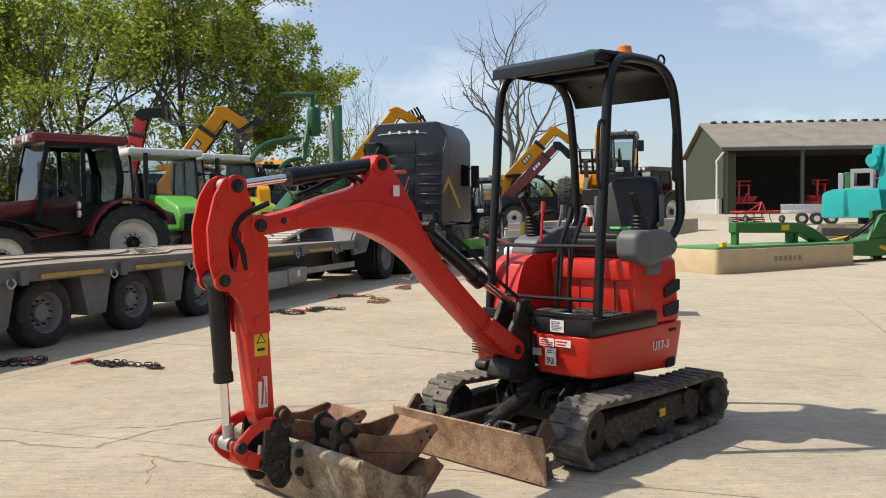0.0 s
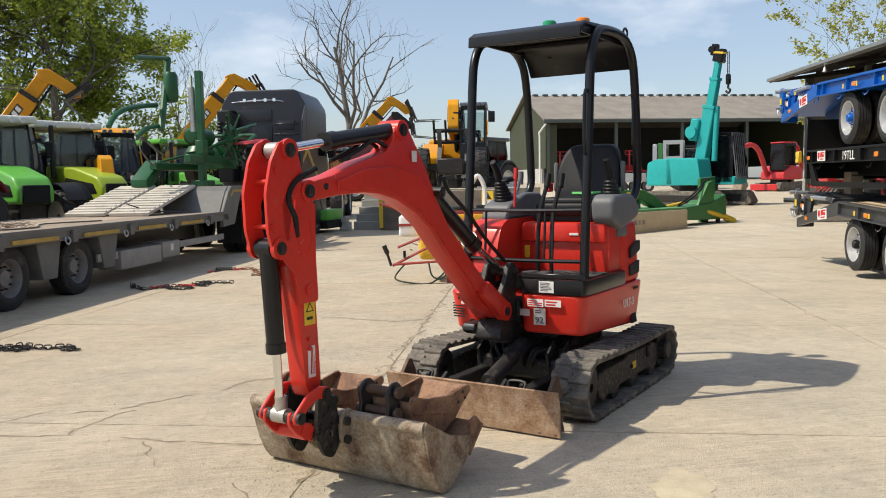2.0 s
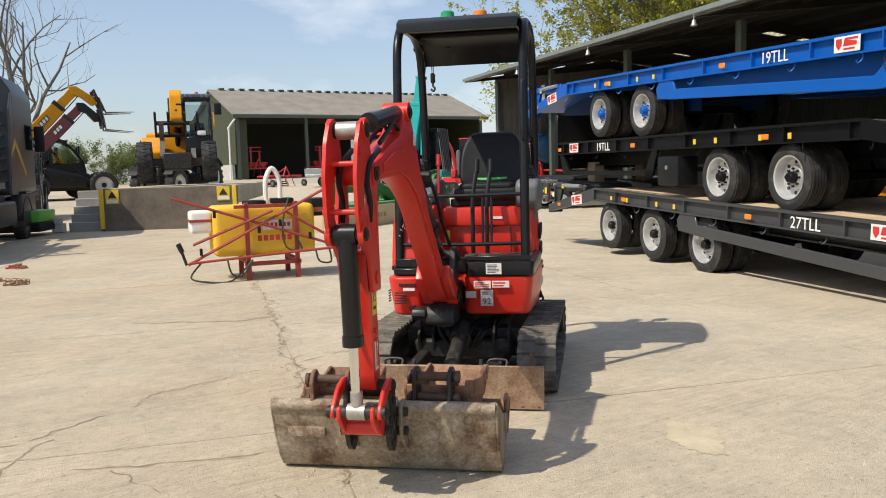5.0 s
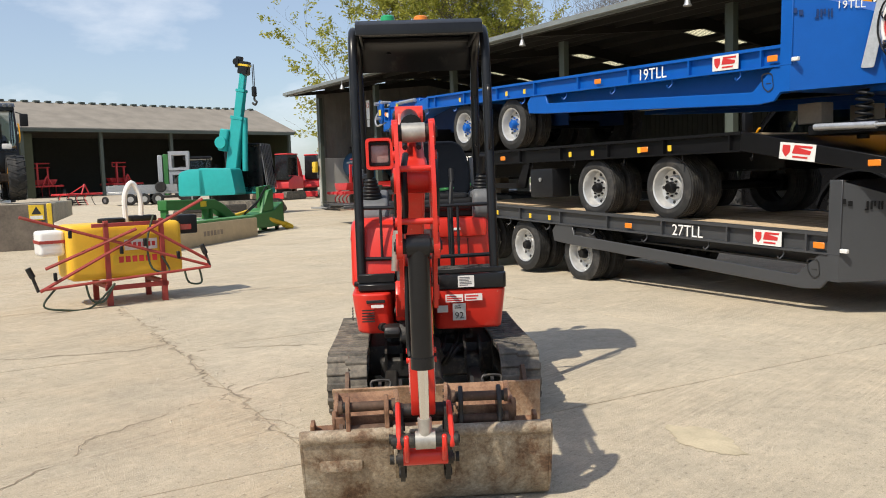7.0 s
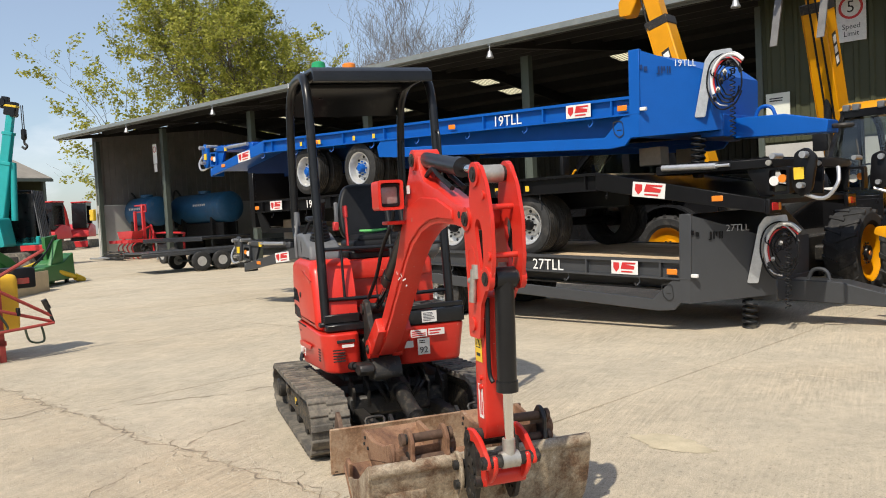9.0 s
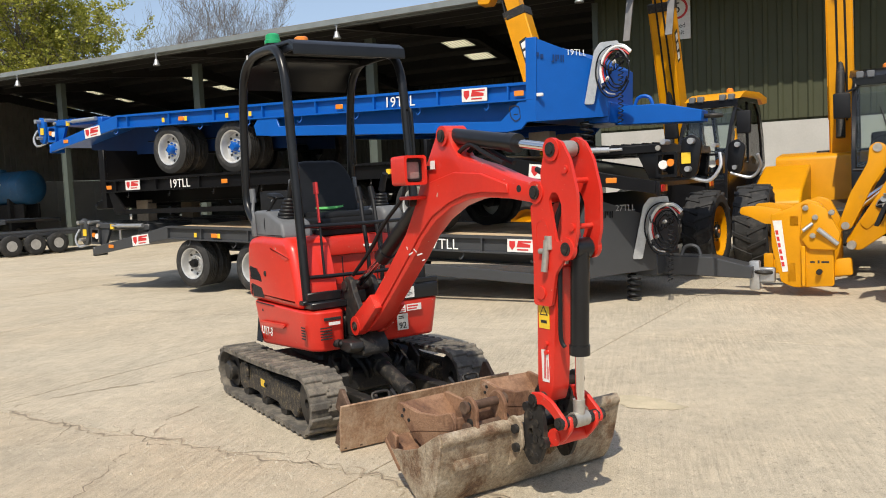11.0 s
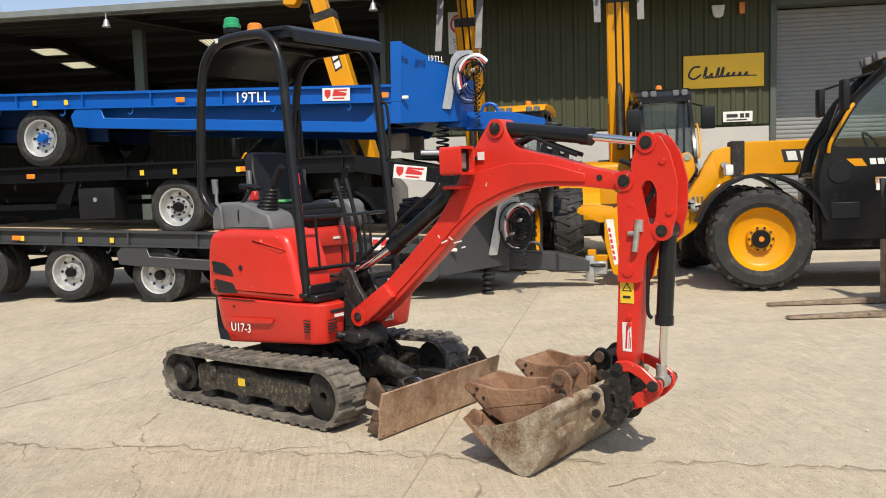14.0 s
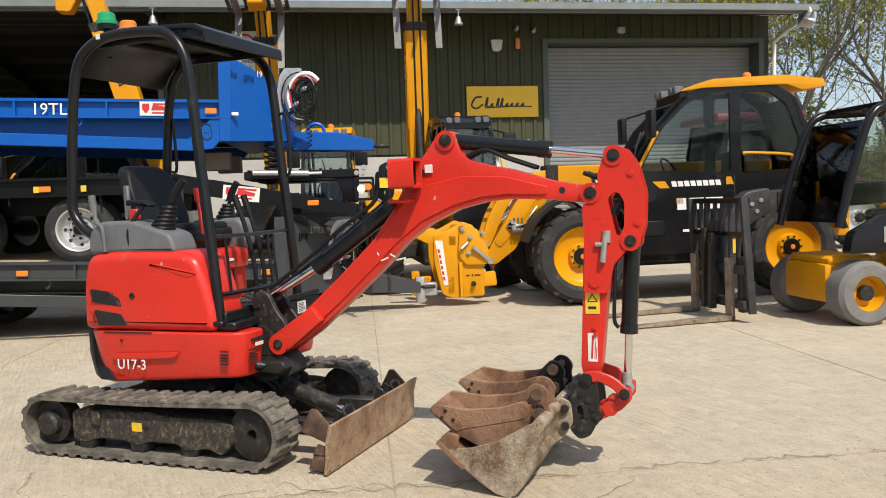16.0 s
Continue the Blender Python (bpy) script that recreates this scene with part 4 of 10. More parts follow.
def excavator():
    ex = thing("mini_excavator", "red and black tracked mini excavator with open canopy and raised boom", "excavator", DGM)
    add_track(ex, 1)
    add_track(ex, -1)
    # undercarriage
    part("undercarriage", merge(box(-.34, -.42, .15, .42, .42, .36, .03, 2), box(-.2, -.3, .30, .30, .3, .42, .03, 1), box(.36, -.34, .16, .56, .34, .30, .02)), CASTB, ex)
    part("slew_ring", lathe([(.40, 0), (.40, .30), (.48, .30), (.48, 0)], 32, "z", (0.03, 0, 0)), CASTB, ex)
    # dozer blade, its arms and ram
    prof = [(1.20, .015), (1.215, .10), (1.218, .19), (1.245, .285), (1.262, .281), (1.238, .19), (1.235, .10), (1.222, .01)]
    bl = part("dozer_blade", prism(prof, -.60, .60, .003, 1), BLADE, ex, "worn brown steel dozer blade")
    for y in (-.27, .27):
        part("blade_arm", merge(box(.50, y - .04, .13, 1.21, y + .04, .22, .01), prism([(1.08, .05), (1.22, .03), (1.22, .26), (1.15, .30)], y - .07, y - .05), prism([(1.08, .05), (1.22, .03), (1.22, .26), (1.15, .30)], y + .05, y + .07)), CASTB, ex)
    for y in (-.52, .52):
        part("blade_gusset", prism([(1.03, .22), (1.225, .15), (1.225, .24), (1.13, .345), (1.10, .345)], y - .012, y + .012, .003), RUSTD, bl)
        part("blade_gusset", merge(prism([(1.10, .03), (1.225, .02), (1.225, .15), (1.16, .17)], y - .06, y - .04, .003), prism([(1.12, .03), (1.225, .02), (1.225, .15), (1.17, .16)], y + .04, y + .06, .003), box(1.13, y - .06, .10, 1.22, y + .06, .12, .004)), RUSTD, bl, "bent rusty end bracket")
        part("spill_guard", tube([(1.235, y * .62 - .05, .27), (1.215, y * .62 - .05, .31), (1.215, y * .62 + .05, .31), (1.235, y * .62 + .05, .27)], .009, 6, 3), CASTB, bl)
    ram = part("blade_ram", merge(rod((.48, 0, .38), (.98, .0, .22), .052, 18), rod((.52, 0, .368), (.66, 0, .323), .075, 8)), CASTB, ex)
    part("ram_rod", rod((.96, 0, .226), (1.18, 0, .155), .022, 12), CHROME, ram)
    part("ram_collar", rod((.94, 0, .232), (.99, 0, .217), .056, 14), CASTB, ram)
    for i, y in enumerate((-.2, -.12, .1, .19, .24)):
        part("hose", tube([(.30, y, .40), (.48, y * .9, .44 - .02 * i), (.62, y * .7, .36), (.58, y * .4, .26), (.50, y * .3, .24)], .013, 8), VINYL, ex)
    for y in (-.3, -.2, .22, .32):
        part("bracket_plate", prism([(.40, .24), (.56, .22), (.60, .34), (.48, .42)], y - .008, y + .008), CASTB, ex)
    # lower bodywork
    low = round_poly([(.62, .50), (.62, .03), (.40, .03), (.40, -.25), (.62, -.25), (.675, -.28), (.675, -.44), (.60, -.505), (-.36, -.505), (-.53, -.37), (-.56, -.20), (-.56, .34), (-.48, .505)], .07, 4)
    b = prism(low, .43, .745, 0.0, axis="z")
    for v in b.verts:
        if v.co.z < .5:
            v.co.x = .05 + (v.co.x - .05) * .93
            v.co.y *= .94
            if v.co.x > .35:
                v.co.z += .05
    bevel_all(b, .022, 3, 40)
    lb = part("lower_body", b, RED, ex, "glossy red lower bodywork with dull scuffs")
    part("seam_strip", prism(round_poly([(.05, -.509), (.05, -.5)] + [(-.30, -.50), (-.30, -.509)], .002, 1), .736, .742, axis="z"), GRILLE, lb)
    part("panel_crease", prism(round_poly([(-.22, .57), (.20, .595), (.23, .615), (.23, .63), (-.24, .61), (-.25, .585)], .012, 2), -.509, -.500, .003), RED, lb)
    # tail guards wrap the rear corners
    for o in (-1, 1):
        edge = [(-.26, -.500), (-.26, -.513), (-.37, -.513), (-.545, -.375), (-.574, -.20), (-.574, -.06), (-.556, -.06), (-.556, -.20), (-.525, -.36), (-.36, -.500)]
        g = prism(round_poly([(x, -o * y) for x, y in edge], .02, 2), .45, .86, 0, axis="z")
        bmesh.ops.subdivide_edges(g, edges=[e for e in g.edges if abs(e.verts[0].co.z - e.verts[1].co.z) > .1], cuts=5, use_grid_fill=True)
        for v in g.verts:
            t = max((v.co.z - .45) / .41, 0.0)
            if v.co.x > -.5:
                v.co.x -= (v.co.x + .5) * t ** .7
                v.co.y = o * min(abs(v.co.y), .513 - .13 * t ** .7) if abs(v.co.y) > .3 else v.co.y
            if t < .3:
                v.co.x += (.3 - t) * .12
        part("tail_guard", g, VINYL, lb, "black plastic corner guard")
    # engine hood and right-hand side panel
    hood = round_poly([(-.10, .485), (-.10, -.47), (-.36, -.49), (-.52, -.35), (-.545, -.20), (-.545, .32), (-.47, .495)], .09, 5)
    h = taper_top(prism(hood, .745, 1.19, 0, axis="z"), .745, 1.19, .93, .95, -.2)
    bevel_all(h, .045, 3, 40)
    hd = part("engine_hood", h, RED, ex, "rounded red engine hood")
    side = round_poly([(-.46, .748), (-.445, 1.06), (-.40, 1.20), (-.20, 1.222), (.30, 1.215), (.385, 1.17), (.445, 1.03), (.487, .86), (.492, .748)], .07, 5)
    sp_ = part("side_panel", pillow(side, -.507, -.22, .055, 0), RED, ex, "rounded red side panel")
    part("panel_scallop", pillow(round_poly([(.06, 1.142), (.14, 1.142), (.395, 1.085), (.335, 1.060)], .014, 3), -.511, -.49, .006, 0), RED, sp_)
    for pts in ([(-.385, 1.0), (-.25, .984), (-.168, .937), (-.152, .890), (-.375, .918)], [(-.362, .875), (-.162, .85), (-.118, .782), (-.34, .776)]):
        part("vent_grille", prism(round_poly(pts, .014, 3), -.5085, -.48, .002, 1), GRILLE, sp_, "black mesh vent")
        lo, hi = min(p[1] for p in pts), max(p[1] for p in pts)
        g = []
        for i in range(14):
            x = -.385 + .018 * i
            top = hi - .012 - max(0, x + .25) * .85
            if x < pts[3][0] - .015 and top > lo + .03:
                g += [rod((x, -.5095, lo + .012), (min(x + .03, pts[3][0] - .012), -.5095, top), .0014, 4), rod((min(x + .03, pts[3][0] - .012), -.5095, lo + .012), (x, -.5095, top), .0014, 4)]
        part("vent_mesh", merge(*g), BLACKP, sp_)
    part("lock", merge(lathe([(0, 0), (0, .020), (-.006, .018), (-.006, .010), (-.001, .008), (-.001, 0)], 16, "y", (-.072, -.508, .958))), GRILLE, sp_)
    part("lock", lathe([(0, 0), (0, .010), (-.004, .008), (-.004, 0)], 12, "y", (-.172, -.506, .69)), GRILLE, lb)
    # left hood vents
    for pts in ([(-.24, .984), (-.36, 1.035), (-.43, 1.04), (-.43, .965), (-.24, .918)], [(-.225, .864), (-.42, .895), (-.41, .803), (-.23, .791)]):
        part("vent_grille", prism(round_poly(pts, .012, 3), .478, .499, .002, 1), GRILLE, hd, "black mesh vent")
    # seat base and floor
    sb = part("seat_base", merge(box(-.16, -.23, .80, .08, .46, 1.17, .025, 2), box(-.12, -.20, 1.05, .12, .44, 1.19, .03, 2)), RED, ex)
    for y in (.02, .30):
        part("panel_line", box(.077, y, .84, .085, y + .006, 1.04), GRILLE, sb)
    part("warning_sticker", box(.081, -.19, .93, .083, -.15, 1.02), YSTICK, sb)
    part("catch", box(.12, .18, 1.10, .128, .25, 1.118, .002), STICK, sb)
    dk = prism(round_poly([(.625, .50), (.625, .04), (.42, .04), (.42, -.24), (-.14, -.24), (-.14, .505), (.55, .505)], .04, 3), .748, .845, .012, 2, axis="z")
    deck = part("floor_deck", dk, BLACKP, ex, "black steel floor deck with rubber mat")
    for i in range(9):
        part("mat_rib", box(.14 + i * .048, .06, .846, .165 + i * .048, .47, .856, .003), MATR, deck, smooth=False)
    part("deck_side", merge(box(.44, -.46, .752, .60, -.20, .80, .008), box(.52, -.46, .80, .545, -.22, .86, .006)), BLACKP, deck)
    part("kick_plate", box(.605, .05, .85, .622, .49, .885, .006), BLACKP, deck)
    pl = part("label", box(0, -.0015, 0, .105, 0, .075), STICK, deck, "white printed data label")
    pl.matrix_basis = pose(.629, .185, .76, 0, 0, 90)
    bars("print", .01, .008, .085, .06, 6, GREYPL, deck, pose(.629, .185, .76, 0, 0, 90))
    # stickers on the front bodywork, facing forward
    fm = lambda y, z: pose(.628, y, z, 0, 0, 90)
    for (y, z, w, hh, mt, lab) in ((.10, .665, .115, .05, STICK, "white and red printed label"), (.225, .67, .115, .045, STICK, "worn white and red label"), (.145, .545, .085, .11, GALV, "grey number label")):
        o = part("label", box(0, -.0015, 0, w, 0, hh), mt, lb, lab)
        o.matrix_basis = fm(y, z)
    bars("print", .008, .004, .1, .04, 3, REDINK, lb, fm(.10, .665), seed=2)
    bars("print", .008, .004, .1, .036, 2, REDINK, lb, fm(.225, .67), seed=3)
    lettering("92", .06, INK, lb, pose(.6315, .187, .575, 0, 0, 90))
    bars("print", .012, .075, .06, .025, 2, INK, lb, fm(.145, .545), seed=4)
    o = part("label", box(0, -.0015, 0, .07, 0, .045), GALV, lb, "scuffed grey label")
    o.matrix_basis = fm(.045, .60)
    # front right corner: slots, louvres
    for i in range(5):
        part("louvre", box(.52, -.509, .565 + i * .018, .575, -.502, .573 + i * .018, .001), GRILLE, lb)
        part("louvre", box(.668, -.44, .565 + i * .018, .675, -.36, .573 + i * .018, .001), GRILLE, lb)
    part("slot", box(.665, -.41, .685, .674, -.29, .705, .003), GRILLE, lb)
    part("label", box(.6725, -.38, .655, .676, -.30, .675), STICK, lb)
    lettering("U17-3", .085, WHITE, lb, pose(-.105, -.5085, .545, 0, 0, 0), "white model number")
    lettering("U17-3", .085, WHITE, lb, pose(-.16, .5085, .61, 0, 0, 180), "white model number")
    part("step_slot", box(-.36, .503, .69, -.27, .509, .71, .004), GRILLE, lb)
    # canopy
    hoop = [(-.36, 0, 1.30), (-.46, 0, 1.36), (-.535, 0, 1.46), (-.535, 0, 1.60), (-.505, 0, 1.95), (-.47, 0, 2.20), (-.42, 0, 2.36), (-.31, 0, 2.455), (-.14, 0, 2.495), (.16, 0, 2.485), (.28, 0, 2.43), (.345, 0, 2.33), (.375, 0, 2.18), (.405, 0, 1.80), (.455, 0, 1.25), (.485, 0, .85), (.487, 0, .80)]
    for y in (-.44, .44):
        part("canopy_hoop", tube([(x, y, z) for x, _, z in hoop], .031, 12, 4), BLACKP, ex, "black tubular canopy hoop")
        part("post_foot", box(.44, y - .05, .78, .535, y + .05, .81, .006), BLACKP, ex)
    roof_o = [(.475, 2.405), (.47, 2.475), (.40, 2.512), (.10, 2.53), (-.15, 2.53), (-.32, 2.50), (-.44, 2.42), (-.515, 2.30)]
    roof_i = [(-.495, 2.29), (-.42, 2.40), (-.31, 2.475), (-.15, 2.50), (.10, 2.50), (.38, 2.485), (.45, 2.455), (.455, 2.405)]
    rf = part("canopy_roof", prism(roof_o + roof_i, -.415, .415, .008, 2), BLACKP, ex, "black moulded canopy roof with dusty top")
    for y in (-.40, .385):
        part("roof_flange", box(-.34, y, 2.44, .44, y + .016, 2.495, .004), BLACKP, rf)
    for x in (-.22, .08, .30):
        part("roof_rib", box(x, -.40, 2.462, x + .05, .40, 2.498, .008), VINYL, rf)
    part("lifting_eye", tube([(-.30, .44, 2.48), (-.32, .44, 2.53), (-.28, .44, 2.555), (-.24, .44, 2.53), (-.26, .44, 2.48)], .008, 8), BLACKP, ex)
    part("post_label", box(-.25, -.473, 2.475, -.22, -.470, 2.505), STICK, ex)
    for x, y, mt, lab in ((-.40, -.205, GREENLENS, "green beacon"), (-.45, .045, AMBER, "amber beacon")):
        bc = part("beacon", lathe([(0, 0), (0, .045), (.012, .062), (.035, .062), (.04, .055), (.075, .052), (.085, .04), (.088, 0)], 20, "z", (x, y, 2.615)), mt, ex, lab)
        part("beacon_base", lathe([(-.20, 0), (-.20, .02), (-.02, .022), (-.02, .058), (.012, .060), (.012, 0)], 20, "z", (x, y, 2.615)), VINYL, bc)
    for x0, y, z0, z1 in ((.405, .44, 1.66, 2.06), (-.50, .44, 1.72, 2.08)):
        dx = .07 if x0 > 0 else .06
        part("grab_handle", tube([(x0 + .02 - (.02 if x0 > 0 else 0), y, z0), (x0 + dx, y, z0 + .03), (x0 + dx - .01, y, z1 - .03), (x0 - (0 if x0 > 0 else -.03), y, z1)], .011, 8, 5), BLACKP, ex)
    # front guard rails
    part("guard_rail", tube([(.445, -.44, 1.29), (.46, 0, 1.285), (.445, .44, 1.29)], .013, 8, 2), BLACKP, ex)
    part("guard_rail", tube([(.475, -.44, .955), (.49, 0, .95), (.475, .44, .955)], .013, 8, 2), BLACKP, ex)
    for y in (-.30, .15, .21):
        part("guard_upright", rod((.452, y, 1.285), (.478, y, .95), .009, 8), BLACKP, ex)
    # seat
    seat = part("seat", merge(box(-.42, -.12, 1.235, .06, .36, 1.33, .035, 3), box(-.36, -.08, 1.30, .05, .32, 1.365, .035, 4), box(-.36, -.15, 1.19, .02, .39, 1.25, .01, 1)), VINYL, ex, "black vinyl operator seat")
    bk = pillow(round_poly([(-.25, .0), (-.245, .28), (-.18, .43), (.18, .43), (.245, .28), (.25, .0)], .09, 5), -.05, .06, .035, .03)
    bk.transform(pose(0, 0, 0, 0, 0, 90))
    for v in bk.verts:
        t = v.co.z / .42
        v.co.x -= .13 * t - .06 * (abs(v.co.y) / .25) ** 2
    bko = part("backrest", bk, VINYL, ex)
    bko.matrix_basis = pose(-.37, .12, 1.325)
    part("belt", merge(box(-.405, -.15, 1.405, -.375, .39, 1.45, .004), tube([(-.40, -.14, 1.43), (-.36, -.10, 1.405), (-.30, .10, 1.385), (-.34, .34, 1.405), (-.39, .37, 1.43)], .013, 6, 4)), BELT, ex, "bright green seat belt webbing")
    part("seat_frame", box(-.40, -.16, 1.40, -.36, -.13, 1.62, .008), GREYPL, ex)
    part("seat_frame", box(-.40, .37, 1.40, -.36, .40, 1.62, .008), GREYPL, ex)
    part("buckle", box(-.34, -.19, 1.40, -.27, -.15, 1.47, .008), REDINK, ex)
    # consoles, joysticks, levers
    cr = pillow(round_poly([(-.41, 1.205), (-.40, 1.33), (-.32, 1.400), (-.08, 1.400), (.19, 1.315), (.235, 1.205)], .035, 4), -.475, -.25, .025, .025)
    cl = merge(pillow(round_poly([(-.36, 1.21), (-.40, 1.29), (-.25, 1.385), (.10, 1.385), (.15, 1.34), (.145, 1.20), (-.02, 1.135)], .05, 4), .345, .515, .035, .035), box(-.22, .36, 1.08, -.04, .48, 1.18, .02, 2))
    for bm, jx, jy, lean, lab in ((cr, .06, -.365, .10, "right"), (cl, -.06, .425, .07, "left")):
        cs = part("console", bm, GREYPL, ex, "grey plastic control console")
        for i in range(6):
            part("bellows", lathe([(0, 0), (0, .074 - .007 * i), (.013, .080 - .007 * i), (.026, .072 - .007 * i), (.026, 0)], 18, "z", (jx + lean * .12 * i, jy, 1.335 + .024 * i)), VINYL, cs)
        part("joystick", merge(rod((jx + lean * .6, jy, 1.45), (jx + lean * .9, jy, 1.53), .013, 10), tube([(jx + lean * .8, jy, 1.50), (jx + lean * 1.1, jy, 1.555), (jx + lean * 1.5, jy, 1.60), (jx + lean * 1.75, jy, 1.625)], .027, 10, 3, r_end=.022)), VINYL, cs)
    part("armrest", merge(pillow(round_poly([(-.155, 1.49), (-.15, 1.525), (-.02, 1.515), (.03, 1.49), (.02, 1.475), (-.12, 1.485)], .012, 3), -.43, -.36, .015, .015), tube([(-.10, -.46, 1.22), (-.105, -.465, 1.34), (-.06, -.43, 1.44), (-.02, -.40, 1.50)], .013, 8)), VINYL, ex)
    part("hand_lever", merge(tube([(-.27, -.485, 1.22), (-.28, -.487, 1.36), (-.34, -.47, 1.40), (-.36, -.45, 1.50)], .012, 8), rod((-.37, -.45, 1.46), (-.38, -.45, 1.56), .022, 10)), GREYPL, ex)
    part("red_lever", merge(rod((.22, -.20, 1.30), (.20, -.20, 1.52), .010, 8), rod((.20, -.20, 1.50), (.19, -.20, 1.58), .018, 10)), REDINK, ex)
    for y in (.07, .17):
        part("travel_lever", merge(tube([(.40, y, .84), (.405, y, 1.05), (.36, y, 1.28), (.29, y + .02, 1.46)], .015, 8), rod((.295, y + .02, 1.44), (.265, y + .02, 1.53), .021, 10)), VINYL, ex)
        part("pedal", box(.46, y - .04, .865, .58, y + .04, .885, .008, m=None), MATR, ex)
    # swing bracket and boom
    plate = round_poly([(.54, .56), (.735, .56), (.785, .68), (.775, .76), (.71, .84), (.665, .94), (.60, .955), (.545, .905), (.575, .72)], .03)
    br = merge(prism(plate, BY - .098, BY - .06, .006, 1), prism(plate, BY + .06, BY + .098, .006, 1), prism(round_poly([(.50, .43), (.80, .445), (.79, .52), (.72, .59), (.55, .60)], .03), BY - .095, BY + .095, .012, 2),
               rod((.56, BY, .40), (.56, BY, .74), .075, 20), box(.42, BY - .12, .52, .56, BY + .12, .70, .02), rod((.59, BY - .11, .885), (.59, BY + .11, .885), .035, 14))
    part("swing_bracket", br, CASTB, ex, "black cast swing bracket")
    part("swing_ram", merge(rod((.48, -.40, .53), (.66, -.30, .525), .028, 14), rod((.64, -.31, .525), (.74, -.24, .52), .018), pillow(round_poly([(.62, .485), (.62, .545), (.80, .55), (.815, .505), (.76, .47)], .02, 2), -.30, -.20, .012, .012, 3)), CASTDK, ex)
    upper = [(.69, .69), (.85, .80), (1.12, 1.03), (1.35, 1.24), (1.48, 1.41), (1.57, 1.56), (1.70, 1.73), (1.755, 1.80), (1.81, 1.817), (1.865, 1.785), (1.885, 1.715), (1.94, 1.655), (2.06, 1.622), (2.16, 1.60), (2.38, 1.53), (2.52, 1.502), (2.60, 1.50), (2.64, 1.455)]
    lower = [(2.62, 1.405), (2.56, 1.405), (2.36, 1.43), (2.15, 1.44), (2.02, 1.43), (1.86, 1.395), (1.69, 1.32), (1.55, 1.225), (1.41, 1.09), (1.19, .90), (.95, .70), (.80, .605), (.73, .585), (.68, .63)]
    bm_ = part("boom", prism(upper + lower, BY - .055, BY + .055, .008, 2), RED, ex, "red box-section boom with scuffed paint")
    skin = [(.80, .72), (1.12, 1.0), (1.35, 1.2), (1.52, 1.42), (1.66, 1.53), (1.90, 1.575), (2.14, 1.56), (2.36, 1.50), (2.36, 1.455), (2.15, 1.465), (2.0, 1.455), (1.84, 1.415), (1.66, 1.34), (1.50, 1.22), (1.36, 1.09), (1.10, .86), (.88, .68)]
    for y in (BY - .066, BY + .052):
        part("side_plate", prism(skin, y, y + .014, .004, 1), RED, bm_)
    part("tip_boss", merge(rod((2.59, BY - .083, 1.455), (2.59, BY + .083, 1.455), .052, 24)), RED, bm_)
    part("root_boss", merge(rod((.725, BY - .112, .637), (.725, BY - .05, .637), .062, 24), rod((.725, BY + .05, .637), (.725, BY + .112, .637), .062, 24), prism([(.70, .585), (.69, .69), (.95, .86), (1.02, .78), (.80, .61)], BY - .108, BY - .05, .012, 2), prism([(.70, .585), (.69, .69), (.95, .86), (1.02, .78), (.80, .61)], BY + .05, BY + .108, .012, 2)), RED, bm_)
    part("head_boss", rod((1.81, BY - .068, 1.77), (1.81, BY + .068, 1.77), .054, 24), RED, bm_)
    part("tip_hole", rod((2.44, BY - .057, 1.475), (2.44, BY + .057, 1.475), .017, 12), GRILLE, bm_)
    for sx, sz, sl, sa in ((1.42, 1.13, .05, -20), (1.47, 1.15, .035, 30), (1.52, 1.13, .06, -12), (1.38, 1.16, .02, 60), (1.56, 1.10, .03, -15)):
        part("scuff", box(-sl / 2, -.0008, -.004, sl / 2, 0, .004, m=pose(sx, BY - .0665, sz, 0, sa, 0)), STICK, bm_, "scratch through the paint to grey primer")
    for x, z in ((1.45, 1.60), (1.52, 1.66)):
        part("decal_mark", box(x + .12, BY - .069, z - .06, x + .18, BY - .0655, z - .04), INK, bm_)
    part("label", box(1.685, BY - .0695, 1.60, 1.73, BY - .066, 1.645, m=None), STICK, bm_)
    part("label", box(1.685, BY + .066, 1.60, 1.73, BY + .0695, 1.66), STICK, bm_)
    pin(ex, .725, BY - .118, BY + .118, .637, .03)
    pin(ex, 1.81, BY - .075, BY + .075, 1.77, .034)
    pin(ex, 2.59, BY - .09, BY + .09, 1.455, .032)
    pin(ex, 1.47, BY - .10, BY + .10, 1.43, .03)
    # lift ram above the boom
    lift = part("lift_ram", merge(rod((.98, BY, 1.10), (1.47, BY, 1.43), .048, 16), rod((.95, BY, 1.08), (1.02, BY, 1.127), .056, 16)), BLACKP, ex)
    part("ram_rod", rod((.59, BY, .885), (.98, BY, 1.10), .024, 12), CHROME, lift)
    for dy in (-.07, .06):
        part("hose", tube([(.66, BY + dy, .96), (.92, BY + dy, 1.13), (1.15, BY + dy * 1.2, 1.30), (1.36, BY + dy * 1.1, 1.44), (1.40, BY + dy, 1.52)], .012, 8), VINYL, ex)
    # work light
    lt = part("work_light", merge(holed(round_poly([(-.07, -.08), (.07, -.08), (.07, .08), (-.07, .08)], .02), round_poly([(-.055, -.065), (.055, -.065), (.055, .065), (-.055, .065)], .015), -.075, .07), box(-.055, .04, -.065, .055, .07, .065)), RED, ex, "red hooded work lamp")
    lt.matrix_basis = pose(1.60, BY - .155, 1.60, 0, 0, 90)
    part("lamp_lens", merge(box(-.05, -.035, -.05, .05, -.01, .05, .012, 2)), LAMPLENS, lt, "lamp lens with a dim pinkish reflection in its colour")
